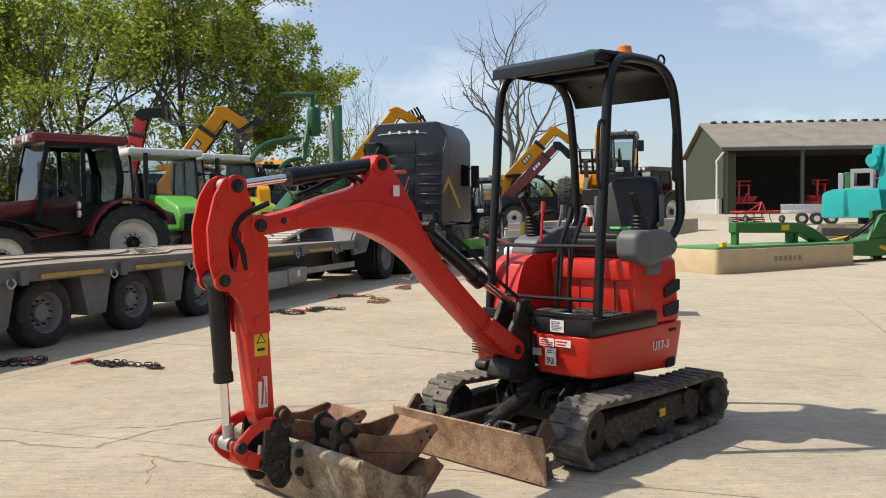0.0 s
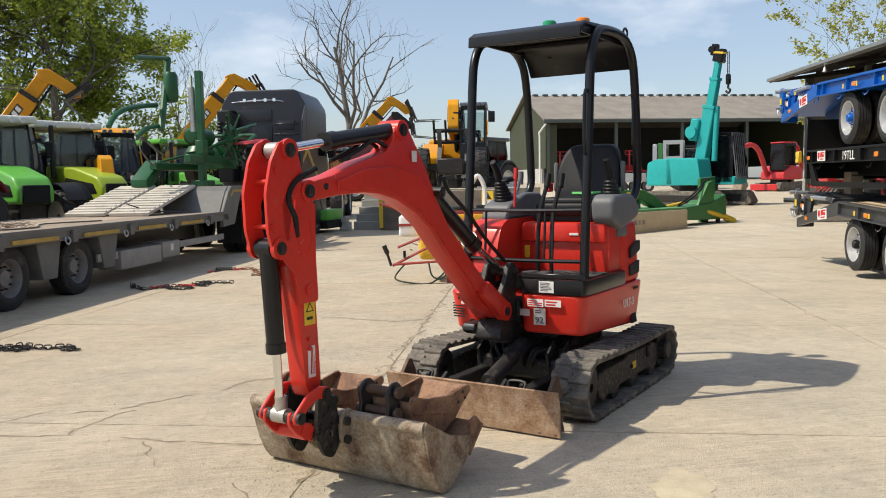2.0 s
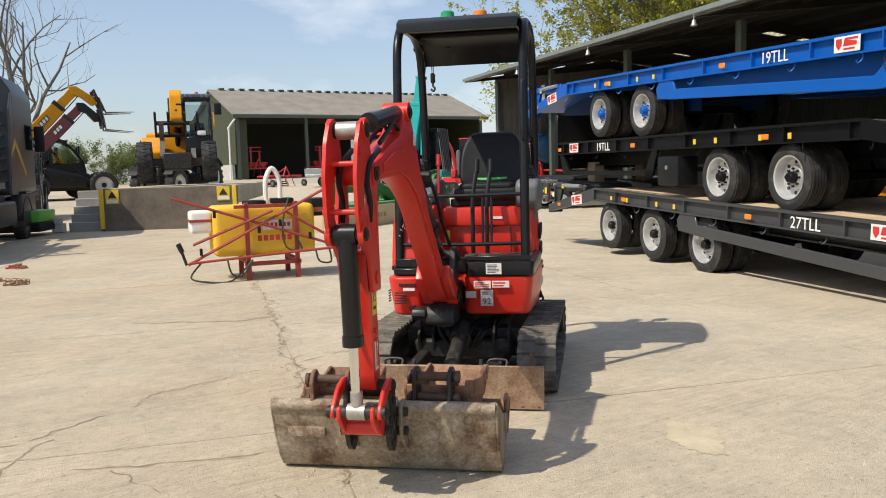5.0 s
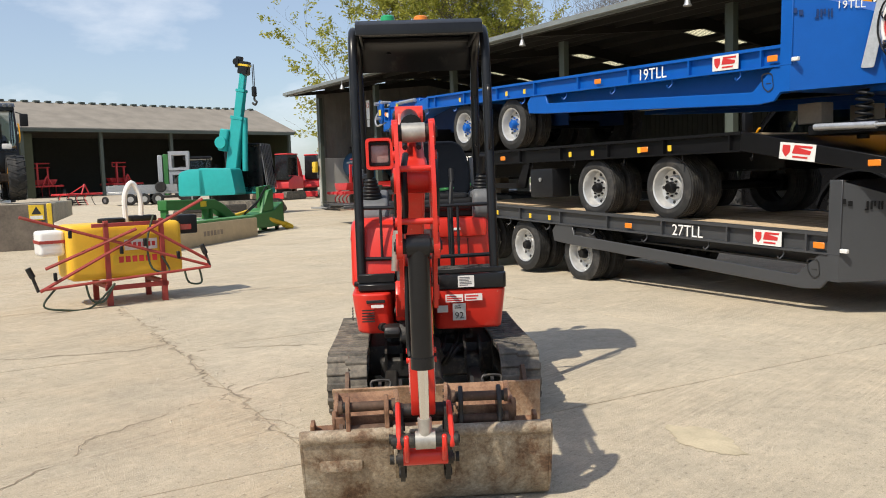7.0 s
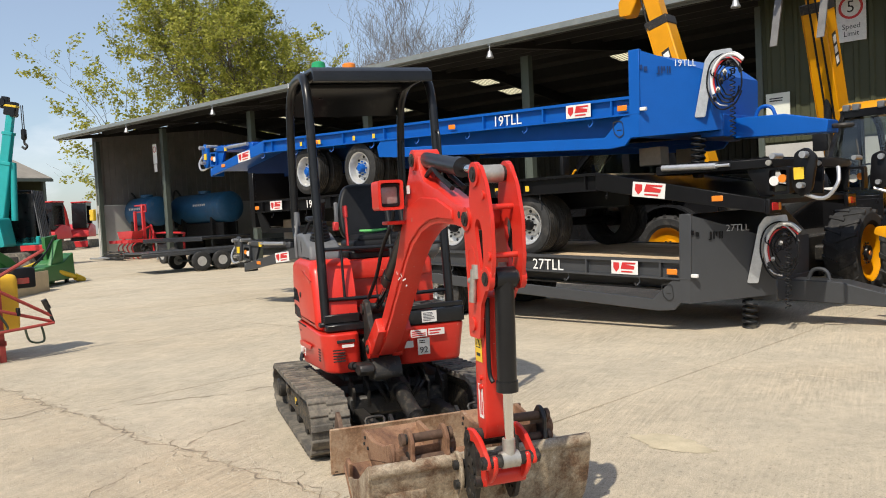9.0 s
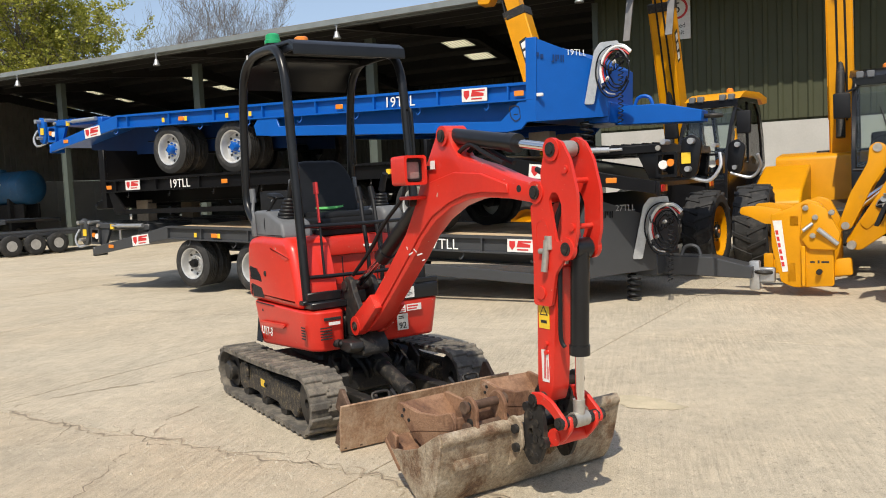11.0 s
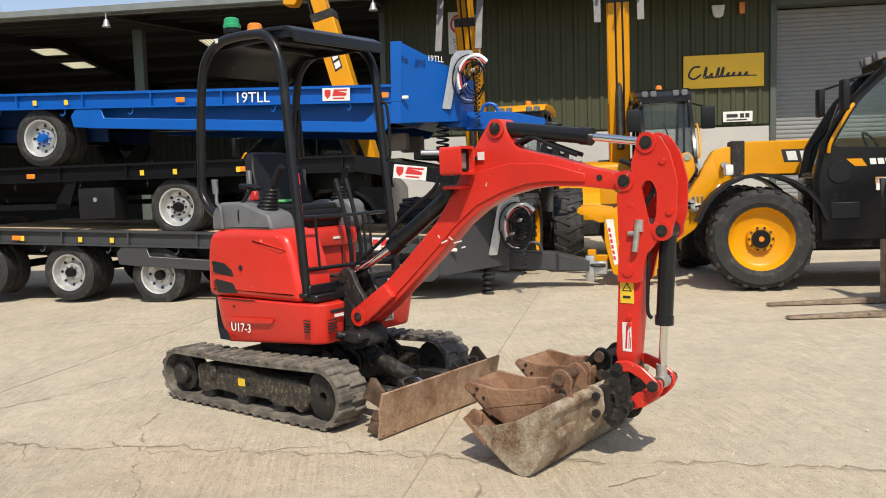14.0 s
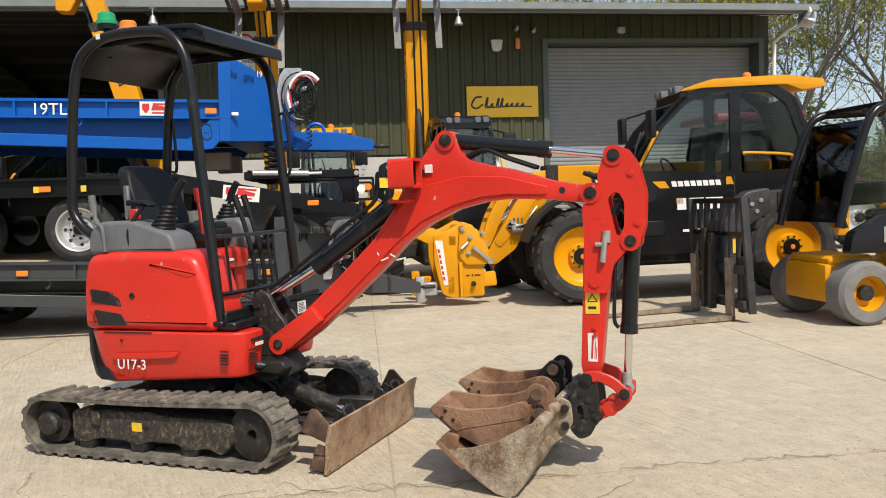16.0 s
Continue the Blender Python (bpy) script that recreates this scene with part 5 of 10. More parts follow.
    part("lamp_rim", holed(round_poly([(-.055, -.06), (.055, -.06), (.055, .06), (-.055, .06)], .02), round_poly([(-.045, -.045), (.045, -.045), (.045, .045), (-.045, .045)], .012), -.045, -.03), VINYL, lt)
    part("lamp_bracket", box(1.50, BY - .17, 1.44, 1.62, BY - .05, 1.46, .005), RED, ex)
    # arm ram
    ar = part("arm_ram", merge(rod((1.83, BY, 1.768), (2.36, BY, 1.692), .042, 18), rod((2.31, BY, 1.70), (2.375, BY, 1.69), .047, 18)), BLACKP, ex)
    part("ram_rod", rod((2.36, BY, 1.692), (2.68, BY, 1.645), .021, 12), CHROME, ar)
    part("ram_eye", rod((2.71, BY - .045, 1.64), (2.71, BY + .045, 1.64), .038, 16), ZINC, ar)
    for dy in (-.03, .03):
        part("hose", tube([(1.90, BY + dy, 1.67), (2.02, BY + dy, 1.71), (2.14, BY + dy, 1.66), (2.3, BY + dy, 1.60)], .012, 8), VINYL, ex)
    # dipper: two ear plates and a box section
    ear = round_poly([(2.66, 1.645), (2.70, 1.685), (2.77, 1.675), (2.825, 1.59), (2.862, 1.45), (2.855, 1.28), (2.825, 1.185), (2.77, 1.165), (2.70, 1.09), (2.665, .94), (2.54, .94), (2.55, 1.14), (2.545, 1.40), (2.60, 1.41), (2.63, 1.47), (2.625, 1.54)], .02, 3)
    slot = round_poly([(2.675, 1.42), (2.70, 1.455), (2.735, 1.45), (2.76, 1.40), (2.755, 1.28), (2.735, 1.235), (2.715, 1.235), (2.70, 1.30)], .015, 3)
    dip = part("dipper", merge(prism(round_poly([(2.54, 1.16), (2.68, 1.12), (2.66, .93), (2.618, .55), (2.59, .485), (2.525, .49), (2.51, .56), (2.53, .94)], .012, 2), BY - .05, BY + .05, .007, 2),
                               rod((2.78, BY - .06, 1.50), (2.78, BY + .06, 1.50), .012), rod((2.80, BY - .06, 1.30), (2.80, BY + .06, 1.30), .012)), RED, ex, "red dipper arm with chipped paint")
    for y in (BY - .075, BY + .059):
        part("ear_plate", holed(ear, slot, y, y + .016), RED, dip)
    for x, z, r in ((2.71, 1.64, .052), (2.785, 1.205, .05), (2.795, 1.55, .018), (2.825, 1.30, .018), (2.60, 1.0, .03)):
        part("ear_boss", rod((x, BY - .083, z), (x, BY - .06, z), r, 20), RED, dip)
        part("ear_boss", rod((x, BY + .06, z), (x, BY + .083, z), r, 20), RED, dip)
    for o in (-1, 1):
        lo, hi = sorted((BY + o * .0745, BY + o * .0765))
        rim_o = round_poly([(2.575, 1.33), (2.635, 1.345), (2.665, 1.30), (2.665, 1.16), (2.62, 1.14), (2.57, 1.22)], .03, 4)
        rim_i = [(2.618 + (a - 2.618) * .8, 1.24 + (b - 1.24) * .86) for a, b in rim_o]
        part("ear_recess", holed(rim_o, rim_i, lo, hi), RED, dip)
    pin(ex, 2.71, BY - .087, BY + .087, 1.64, .033)
    pin(ex, 2.785, BY - .087, BY + .087, 1.205, .03)
    pin(ex, 2.55, BY - .12, BY + .12, .50, .03)
    for y in (BY - .072, BY + .05):
        part("valve", merge(rod((2.665, y, 1.20), (2.665, y, 1.26), .022, 10), rod((2.66, y - .01, 1.24), (2.645, y - .02, 1.10), .016, 10), rod((2.65, y - .012, 1.19), (2.61, y - .012, 1.19), .013)), ZINC, dip)
        part("hose", tube([(2.67, y + .02, 1.25), (2.69, y + .03, 1.34), (2.73, y + .03, 1.42), (2.68, y + .03, 1.50), (2.55, y + .04, 1.56)], .013, 8), VINYL, dip)
    for s_, yy, turn in ((1, BY - .0515, 0), (-1, BY + .0515, 180)):
        for (x, z, w, hh, mt, rows) in ((2.55, .83, .075, .12, YSTICK, 3), (2.545, .58, .05, .15, STICK, 0)):
            o = part("label", box(-w / 2, -.0015, 0, w / 2, 0, hh), mt, dip)
            o.matrix_basis = pose(x + .03, yy, z, 0, 0, turn)
            if rows:
                tri = part("triangle", prism([(-.028, .062), (.028, .062), (0, .108)], -.0026, -.0014), INK, dip)
                tri.matrix_basis = pose(x + .03, yy, z, 0, 0, turn)
                part("triangle", prism([(-.019, .067), (.019, .067), (0, .098)], -.0034, -.0024), YSTICK, dip).matrix_basis = tri.matrix_basis
                bars("print", -w * .3, .02, w * .6, .025, 1, INK, dip, pose(x + .03, yy, z, 0, 0, turn), seed=6)
            else:
                for q, (bx, bw) in enumerate(((-.012, .010), (.006, .004), (.014, .004))):
                    part("print", box(bx, -.0026, .015, bx + bw, -.0012, .135 - .03 * q), REDINK, dip).matrix_basis = pose(x + .03, yy, z, 0, 4, turn)
    for z in (.76, .72):
        part("grease_boss", rod((2.59, BY - .062, z), (2.59, BY + .062, z), .012), RED, dip)
    # bucket ram and linkage
    bc = part("bucket_ram", merge(rod((2.785, BY, 1.205), (2.755, BY, .73), .042, 18), rod((2.757, BY, .77), (2.755, BY, .725), .047, 18), rod((2.785, BY - .045, 1.205), (2.785, BY + .045, 1.205), .045, 14)), BLACKP, ex)
    part("ram_rod", rod((2.755, BY, .73), (2.74, BY, .47), .021, 12), CHROME, bc)
    part("ram_eye", merge(rod((2.735, BY - .04, .43), (2.735, BY + .04, .43), .036, 16), rod((2.737, BY, .52), (2.735, BY, .43), .028)), ZINC, bc)
    part("ram_pipe", tube([(2.70, BY - .045, 1.12), (2.695, BY - .05, .95), (2.69, BY - .05, .80), (2.71, BY - .045, .76)], .010, 8), VINYL, bc)
    arc = [(2.53, .535), (2.60, .545), (2.68, .52), (2.76, .455), (2.775, .42), (2.755, .395), (2.72, .41), (2.68, .455), (2.61, .49), (2.54, .475)]
    lk = [(2.77, .46), (2.775, .40), (2.72, .34), (2.62, .285), (2.575, .30), (2.58, .345), (2.66, .37), (2.715, .42), (2.72, .45)]
    for y in (BY - .115, BY + .095):
        part("link", prism(round_poly(arc, .015, 2), y, y + .02, .005, 1), RED, ex, "red curved bucket link")
    for y in (BY - .085, BY + .065):
        part("link", prism(round_poly(lk, .015, 2), y, y + .02, .005, 1), RED, ex)
    part("link_tie", merge(rod((2.66, BY - .09, .345), (2.66, BY + .09, .345), .04, 14)), RED, ex)
    pin(ex, 2.74, BY - .13, BY + .13, .43, .028)
    # quick hitch
    hp = round_poly([(2.46, .41), (2.485, .45), (2.53, .535), (2.585, .53), (2.60, .45), (2.612, .36), (2.60, .28), (2.56, .20), (2.50, .178), (2.45, .23), (2.46, .32)], .025, 3)
    hi = round_poly([(2.49, .35), (2.52, .365), (2.53, .29), (2.50, .28)], .012, 2)
    qh = None
    for y in (BY - .105, BY + .085):
        o = part("quick_hitch", holed(hp, hi, y, y + .02), CASTB, ex, "black steel quick hitch")
        qh = qh or o
        for x, z in ((2.515, .42), (2.555, .39), (2.545, .315), (2.575, .35), (2.50, .24), (2.545, .23)):
            part("boss", rod((x, y - .006, z), (x, y + .026, z), .018, 10), CASTB, o)
    pin(ex, 2.60, BY - .115, BY + .115, .31, .028)
    part("hitch_bar", rod((2.47, BY - .1, .45), (2.47, BY + .1, .45), .024), CASTB, ex)
    part("hitch_plate", box(2.46, BY - .09, .27, 2.56, BY + .09, .31, .008), CASTB, ex)
    # the wide ditching bucket on the hitch
    y0, y1 = -.65, .46
    endp = [(1.895, .225), (1.93, .195), (2.0, .138), (2.11, .052), (2.17, .014), (2.225, .0), (2.27, .012), (2.312, .065), (2.348, .14), (2.378, .24), (2.405, .345), (2.39, .385), (2.34, .36), (2.19, .275), (2.06, .235), (1.965, .222)]
    bk = part("ditching_bucket", prism(endp, y0, y0 + .014, .003, 1), BUCKET, ex, "wide rusty ditching bucket, scraped bare in places")
    part("end_plate", prism(endp, y1 - .014, y1, .003, 1), BUCKET, bk)
    so = endp[:11]
    cx, cz = 2.17, .26
    si = [(x + (cx - x) * .05, z + (cz - z) * .05) for x, z in so]
    part("bucket_shell", prism(so + si[::-1], y0 + .014, y1 - .014, .002, 1), BUCKET, bk)
    part("cutting_edge", prism([(1.868, .245), (1.885, .262), (2.02, .140), (2.005, .118)], y0 - .004, y1 + .004, .002, 1), BUCKRUST, bk)
    for yy in (y0, y1 - .02):
        part("side_cutter", prism([(1.87, .245), (1.93, .305), (1.99, .29), (1.98, .215), (1.93, .19)], yy, yy + .02, .003, 1), BUCKRUST, bk)
    part("lip_tube", tube([(2.385, y0 + .01, .352), (2.385, y1 - .01, .352)], .032, 14, 1), BUCKET, bk)
    part("wear_strip", merge(box(2.352, y0 + .08, .195, 2.392, y0 + .27, .245, .01, 2)), BUCKET, bk)
    for y in (BY - .13, BY + .115):
        part("bucket_ear", prism(round_poly([(2.34, .30), (2.37, .385), (2.41, .405), (2.465, .38), (2.475, .27), (2.43, .20), (2.36, .14), (2.33, .16)], .02, 3), y, y + .018, .004, 1), BUCKET, bk)
    for z, x in ((.345, 2.435), (.255, 2.435)):
        part("bucket_pin", rod((x, BY - .15, z), (x, BY + .15, z), .022, 12), CASTB, bk)
    return ex


excavator()


def digging_bucket(name, label, w, m, mt, ear_mt=None):
    """A narrow bucket: x along its mouth, y across, lying on its back."""
    b = thing(name, label, "bucket", m, "spare digging buckets")
    prof = [(-.31, .015), (-.165, -.105), (-.06, -.16), (.05, -.165), (.14, -.115), (.19, -.03), (.195, .06)]
    inn = [(x * .94 + .004, z * .9 + .012) for x, z in prof]
    part("shell", prism(prof + inn[::-1], -w / 2, w / 2, .002, 1), mt, b)
    cheek = prof + [(.175, .088), (.05, .048), (-.10, .034), (-.23, .05), (-.29, .055)]
    for o in (-1, 1):
        y = o * w / 2
        part("side_plate", prism(cheek, y - .008, y + .008, .003, 1), mt, b)
        band = round_poly([(-.325, .02), (-.30, .058), (-.13, .034), (.05, .05), (.165, .088), (.198, .045), (.176, -.003), (-.145, -.068), (-.19, -.085), (-.25, -.03)], .02, 3)
        part("side_cutter", prism(band, y + o * .004 - .008, y + o * .004 + .012, .004, 1), mt, b)
        for bx, bz in ((-.24, .025), (-.20, -.02), (-.26, -.01)):
            part("bolt_hole", rod((bx, y + o * .011, bz), (bx, y + o * .018, bz), .009, 10), GRILLE, b)
    for o in (-1, 1):
        y = o * .085
        e = part("ear", prism(round_poly([(.10, .05), (.155, .115), (.205, .165), (.255, .155), (.29, .105), (.275, .06), (.29, .01), (.25, -.05), (.16, -.10), (.12, -.03)], .03, 4), y - .01, y + .01, .004, 1), ear_mt or mt, b)
        part("slot_plate", pillow(round_poly([(.215, -.02), (.215, .06), (.255, .06), (.255, -.02)], .018, 4), min(y + o * .009, y + o * .015), max(y + o * .009, y + o * .015)), CASTB, e)
        part("pin_boss", rod((.225, y, .115), (.225, y + o * .024, .115), .024, 14), CASTB, e)
    for x, z in ((.225, .115), (.235, .015)):
        part("bucket_pin", merge(rod((x, -.11, z), (x, .11, z), .022, 14), rod((x, -.125, z), (x, -.108, z), .03, 12), rod((x, .108, z), (x, .125, z), .03, 12)), RUSTD, b)
    part("lip", prism([(-.33, .02), (-.315, .045), (-.155, -.095), (-.172, -.118)], -w / 2 - .004, w / 2 + .004, .002, 1), mt, b)
    part("packed_soil", pillow(round_poly([(-.20, -.075), (-.06, -.135), (.08, -.13), (.16, -.06), (.15, -.01), (-.02, -.05)], .03, 3), -w / 2 + .01, w / 2 - .01, .02, .02), BUCKET, b, "dried soil left in the bucket")
    return b


digging_bucket("digging_bucket", "rusty narrow digging bucket lying in the wide bucket", .29, DGM @ pose(2.115, -.365, .355, 0, 0, 3), BUCKRUST)
digging_bucket("digging_bucket", "rusty digging bucket with black ears lying in the wide bucket", .30, DGM @ pose(2.095, .16, .372, 0, 0, -3), BUCKRUST, CASTDK)

# ---- the stacked low-loader trailers ----
def spoked_rim(parent, x, y, z, r, o, hub_mat=None, n=10):
    """A dished silver steel wheel with hand holes; o: the side that it faces along x."""
    a = lambda h: o * h
    rim = part("rim", lathe([(a(.0), r), (a(.02), r), (a(.012), r * .93), (a(-.03), r * .88), (a(-.085), r * .82), (a(-.10), r * .60), (a(-.06), r * .50), (a(-.06), 0), (a(-.14), 0), (a(-.14), r * .98)], 36, "x", (x, y, z)), RIM, parent, "silver painted steel wheel rim")
    for k in range(n):
        t = 2 * math.pi * k / n
        part("hand_hole", rod((x + a(-.100), y + r * .70 * math.cos(t), z + r * .70 * math.sin(t)), (x + a(-.086), y + r * .70 * math.cos(t), z + r * .70 * math.sin(t)), r * .085, 10), INK, rim) if n <= 8 else None
    bolts = [rod((x + a(-.065), y + r * .40 * math.cos(t), z + r * .40 * math.sin(t)), (x + a(-.035), y + r * .40 * math.cos(t), z + r * .40 * math.sin(t)), r * .055, 8) for t in [2 * math.pi * k / 8 for k in range(8)]]
    part("nut_ring", merge(*bolts), GALV if hub_mat is None else hub_mat, rim)["kind"] = "stuff"
    part("hub", lathe([(a(-.06), r * .28), (a(.0), r * .26), (a(.02), r * .20), (a(.02), 0), (a(-.06), 0)], 20, "x", (x, y, z)), hub_mat or TBLACK, rim)
    return rim


def road_tyre(parent, x0, x1, y, z, r, rim_r, o):
    """A ribbed road tyre between x0 and x1."""
    w = x1 - x0
    prof = [(x0 + .02, rim_r), (x0, rim_r + .05), (x0 + .002, r - .07), (x0 + .025, r - .015)]
    k = 5
    for i in range(k):
        a, b = x0 + .03 + (w - .06) * i / k, x0 + .03 + (w - .06) * (i + 1) / k
        prof += [(a, r), (b - .012, r), (b - .010, r - .012), (b - .002, r - .012)]
    prof += [(x1 - .025, r - .015), (x1 - .002, r - .07), (x1, rim_r + .05), (x1 - .02, rim_r)]
    return part("tyre", lathe(prof, 40, "x", (0, y, z)), TYRE, parent, "black ribbed road tyre")


def trailer_wheels(tr, y, z, r, width, hub_mat):
    for side in (0, 1):
        o = -1 if side == 0 else 1
        xo = .06 if side == 0 else width - .06
        w = part("wheel", lathe([(-.12, 0), (-.12, .11), (.12, .11), (.12, 0)], 16, "x", (xo - o * .30, y, z)), TBLACK, tr)
        for k in range(2):
            a = xo - o * (k * .29)
            b = a - o * .25
            road_tyre(w, min(a, b), max(a, b), y, z, r, r * .66, o)
        spoked_rim(w, xo - o * .03, y, z, r * .66, o, hub_mat, 8)


def logo_plate(tr, w, h, m):
    o = part("logo_plate", box(-w / 2, -.003, -h / 2, w / 2, 0, h / 2, .0), STICK, tr, "white plate with a red badge", smooth=False)
    o.matrix_basis = m
    part("badge", prism(round_poly([(-w * .42, h * .35), (-w * .2, h * .35), (-w * .2, -h * .05), (-w * .31, -h * .36), (-w * .42, -h * .05)], h * .05, 2), -.006, -.003), REDINK, o)
    part("badge", prism([(-w * .14, -h * .12), (-w * .08, h * .38), (w * .42, h * .38), (w * .40, h * .25), (w * .02, h * .25), (w * .38, h * .10), (w * .36, -h * .12)], -.006, -.003), REDINK, o)
    part("badge", box(-w * .12, -.006, -h * .36, w * .3, -.003, -h * .25), REDINK, o)


def low_loader(name, label, paint, m, length, tail, axles, number, hub_mat=None, deck_far=False, tail_up=8.0, width=2.5):
    """x across from the open side, y back from the headboard, z = 0 at the deck."""
    t = thing(name, label, "trailer", m, "stacked low-loader trailers")
    rng = random.Random(len(name) + int(length * 10))
    # chassis and deck
    for x in (.62, 1.68):
        part("chassis_beam", prism([(x, -.42), (x + .2, -.42), (x + .2, -.40), (x + .11, -.40), (x + .11, -.08), (x + .2, -.08), (x + .2, -.06), (x, -.06), (x, -.08), (x + .09, -.08), (x + .09, -.40), (x, -.40)], 0, length), TBLACK if paint is not TGREY else paint, t, smooth=False)
    for i in range(int(length / 1.0) + 1):
        y = min(.1 + i * 1.0, length - .12)
        part("cross_member", box(.08, y, -.20, width - .08, y + .08, -.05), paint, t, smooth=False)
    nb = 16
    for k in range(nb):
        a = .085 + (width - .17) * k / nb
        part("deck_board", box(a + .004, .05, -.045, a + (width - .17) / nb - .004, length - .02, 0.0 + rng.uniform(-.002, .002)), PLANK, t, smooth=False)
    for o, x0, x1 in ((-1, 0.0, .08), (1, width - .08, width)):
        part("side_beam", prism([(a if o < 0 else width - a, b) for a, b in ((0, -.205), (.08, -.205), (.08, .014), (0, .014), (0, -.02), (.05, -.02), (.05, -.185), (0, -.185))], 0, length), paint, t, smooth=False)
        xe = 0.0 if o < 0 else width
        n = int(length / .92)
        for i in range(n):
            y = .26 + i * 1.01
            if y < length - .1:
                part("stiffener", box(min(xe, xe - o * .05), y, -.185, max(xe, xe - o * .05), y + .022, -.02), paint, t, smooth=False)
                part("rope_hook", tube([(xe - o * .04, y + .3, -.205), (xe - o * .04, y + .3, -.26), (xe + o * .00, y + .32, -.30), (xe + o * .02, y + .32, -.27)], .009, 6, 3), paint, t)
        for y in (.05, 2.80, 5.96):
            part("marker_lamp", box(min(xe + o * .012, xe), y, -.15, max(xe + o * .012, xe), y + .13, -.085, .006), AMBER, t, "amber side marker lamp")
        for y in (4.52, 5.0, 5.90, 6.42):
            part("load_label", box(min(xe + o * .001, xe - o * .004) if o < 0 else xe, y, -.155, xe if o < 0 else xe + .003, y + .06, -.085), YSTICK, t)
        f = -90 if o < 0 else 90
        mm = lambda y, z: pose(xe + o * .004, y, z, 0, 0, f)
        logo_plate(t, .36, .16, mm(.73, -.095))
        lettering(number, .19, WHITE, t, mm(1.86, -.115), "white model number")
        if paint is BLUE:
            part("recess_plate", box(min(xe - o * .24, xe - o * .26), .1, -.46, max(xe - o * .24, xe - o * .26), 4.4, -.19), paint, t, "recessed blue hull panel")
            # added sheet, dark in colour to fill the shaded space below the tail
            part("recess_plate", prism([(4.4, -.06), (4.4, -.62), (length + tail * .3, -.62), (length + tail * .9, -.50), (length + tail * .9, -.36), (length, -.06)], min(xe - o * .70, xe - o * .72), max(xe - o * .70, xe - o * .72), axis="x"), BLUESHADE, t, "added dark blue sheet standing in for the shaded tail underside")
        # side guard below the beam
        if not deck_far:
            g = [(.02, -.205), (.12, -.205), (.38, -.44), (4.0, -.33), (4.05, -.16 - .04), (4.42, -.205), (4.50, -.30), (4.46, -.45), (4.10, -.47), (.30, -.575), (.10, -.55), (.02, -.46)]
            part("side_guard", prism(g, min(xe - o * .015, xe - o * .05), max(xe - o * .015, xe - o * .05), .006, 1, axis="x"), paint, t)
            ring = round_poly([(.10, -.42), (.12, -.27), (.18, -.25), (.26, -.27), (.24, -.40), (.17, -.46)], .03, 3)
            rin = [(.17 + (a - .17) * .88, -.35 + (b + .35) * .88) for a, b in ring]
            e = holed(ring, rin, 0, .003)
            e.transform(pose(0, 0, 0, 0, 0, 90) if o < 0 else pose(0, 0, 0, 0, 0, 90))
            k = part("badge", e, INK, t)
            k.matrix_basis = pose(xe - o * .013 + (-.004 if o < 0 else .004), 0, 0)
            part("badge", box(min(xe - o * .017, xe - o * .012), .14, -.37, max(xe - o * .017, xe - o * .010), .20, -.36), INK, t)
        else:
            part("tool_box", box(xe - o * .35 if o > 0 else .02, 3.55, -.72, xe - .02 if o > 0 else .35, 4.10, -.30, .03, 2), VINYL, t, "black plastic tool box")
            part("catch", rod((xe + o * -.015, 3.82, -.46), (xe + o * .0, 3.82, -.46), .03, 10), GALV, t)
            part("side_guard", merge(box(min(xe - o * .02, xe - o * .06), 0.4, -.58, max(xe - o * .02, xe - o * .06), 3.4, -.50), prism([(.05, -.205), (.2, -.205), (.45, -.50), (.45, -.58), (.2, -.58)], min(xe - o * .02, xe - o * .06), max(xe - o * .02, xe - o * .06), axis="x"),
                                     prism([(3.2, -.50), (3.4, -.205), (3.55, -.205), (3.4, -.58), (3.2, -.58)], min(xe - o * .02, xe - o * .06), max(xe - o * .02, xe - o * .06), axis="x")), paint, t)
    # axles
    for y in axles:
        trailer_wheels(t, y, -.59, .385, width, hub_mat)
        part("axle", rod((.3, y, -.59), (width - .3, y, -.59), .06, 12), TBLACK, t)
    # headboard tub, drawn in to the drawbar
    front = prism([(0.0, .02), (width, .02), (width, -.10), (1.72, -.72), (.78, -.72), (0.0, -.10)], -.46, .52, 0, axis="z")
    for v in front.verts:
        k = max(0, (-v.co.y - .1) / .62)
        if v.co.z > 0:
            v.co.z = .52 - .30 * k
        else:
            v.co.z = -.46 + .06 * k
    tub = part("headboard", front, paint, t, "folded steel headboard tub")
    part("head_post", box(-.003, -.115, -.20, .05, .025, .53, .004), paint, tub)
    part("head_post", box(width - .05, -.115, -.20, width + .003, .025, .53, .004), paint, tub)
    part("front_lamp", box(-.02, -.20, -.17, .02, -.12, -.13, .006), STICK, tub)
    # lettering on the slanted face
    lettering(number, .105, WHITE if paint is not TGREY else GALV, tub, pose(.42, -.452, .36, 0, 0, -38.5), "white model number")
    # cut-out letters as solid bars, the shade of the openings in their colour
    for bx0, bx1, bz0, bz1 in ((-.035, -.015, -.03, .05), (-.05, -.015, -.04, -.025), (.0, .02, -.03, .05), (.03, .05, .0, .05), (.07, .085, -.03, .05), (.10, .115, -.03, .05), (-.20, -.16, .0, .05), (-.25, -.22, .02, .07)):
        part("cut_badge", box(bx0, -.004, bz0, bx1, 0, bz1), TBLACK if paint is not BLUE else BLUESHADE, tub).matrix_basis = pose(.20, -.273, .28, 0, 0, -38.5)
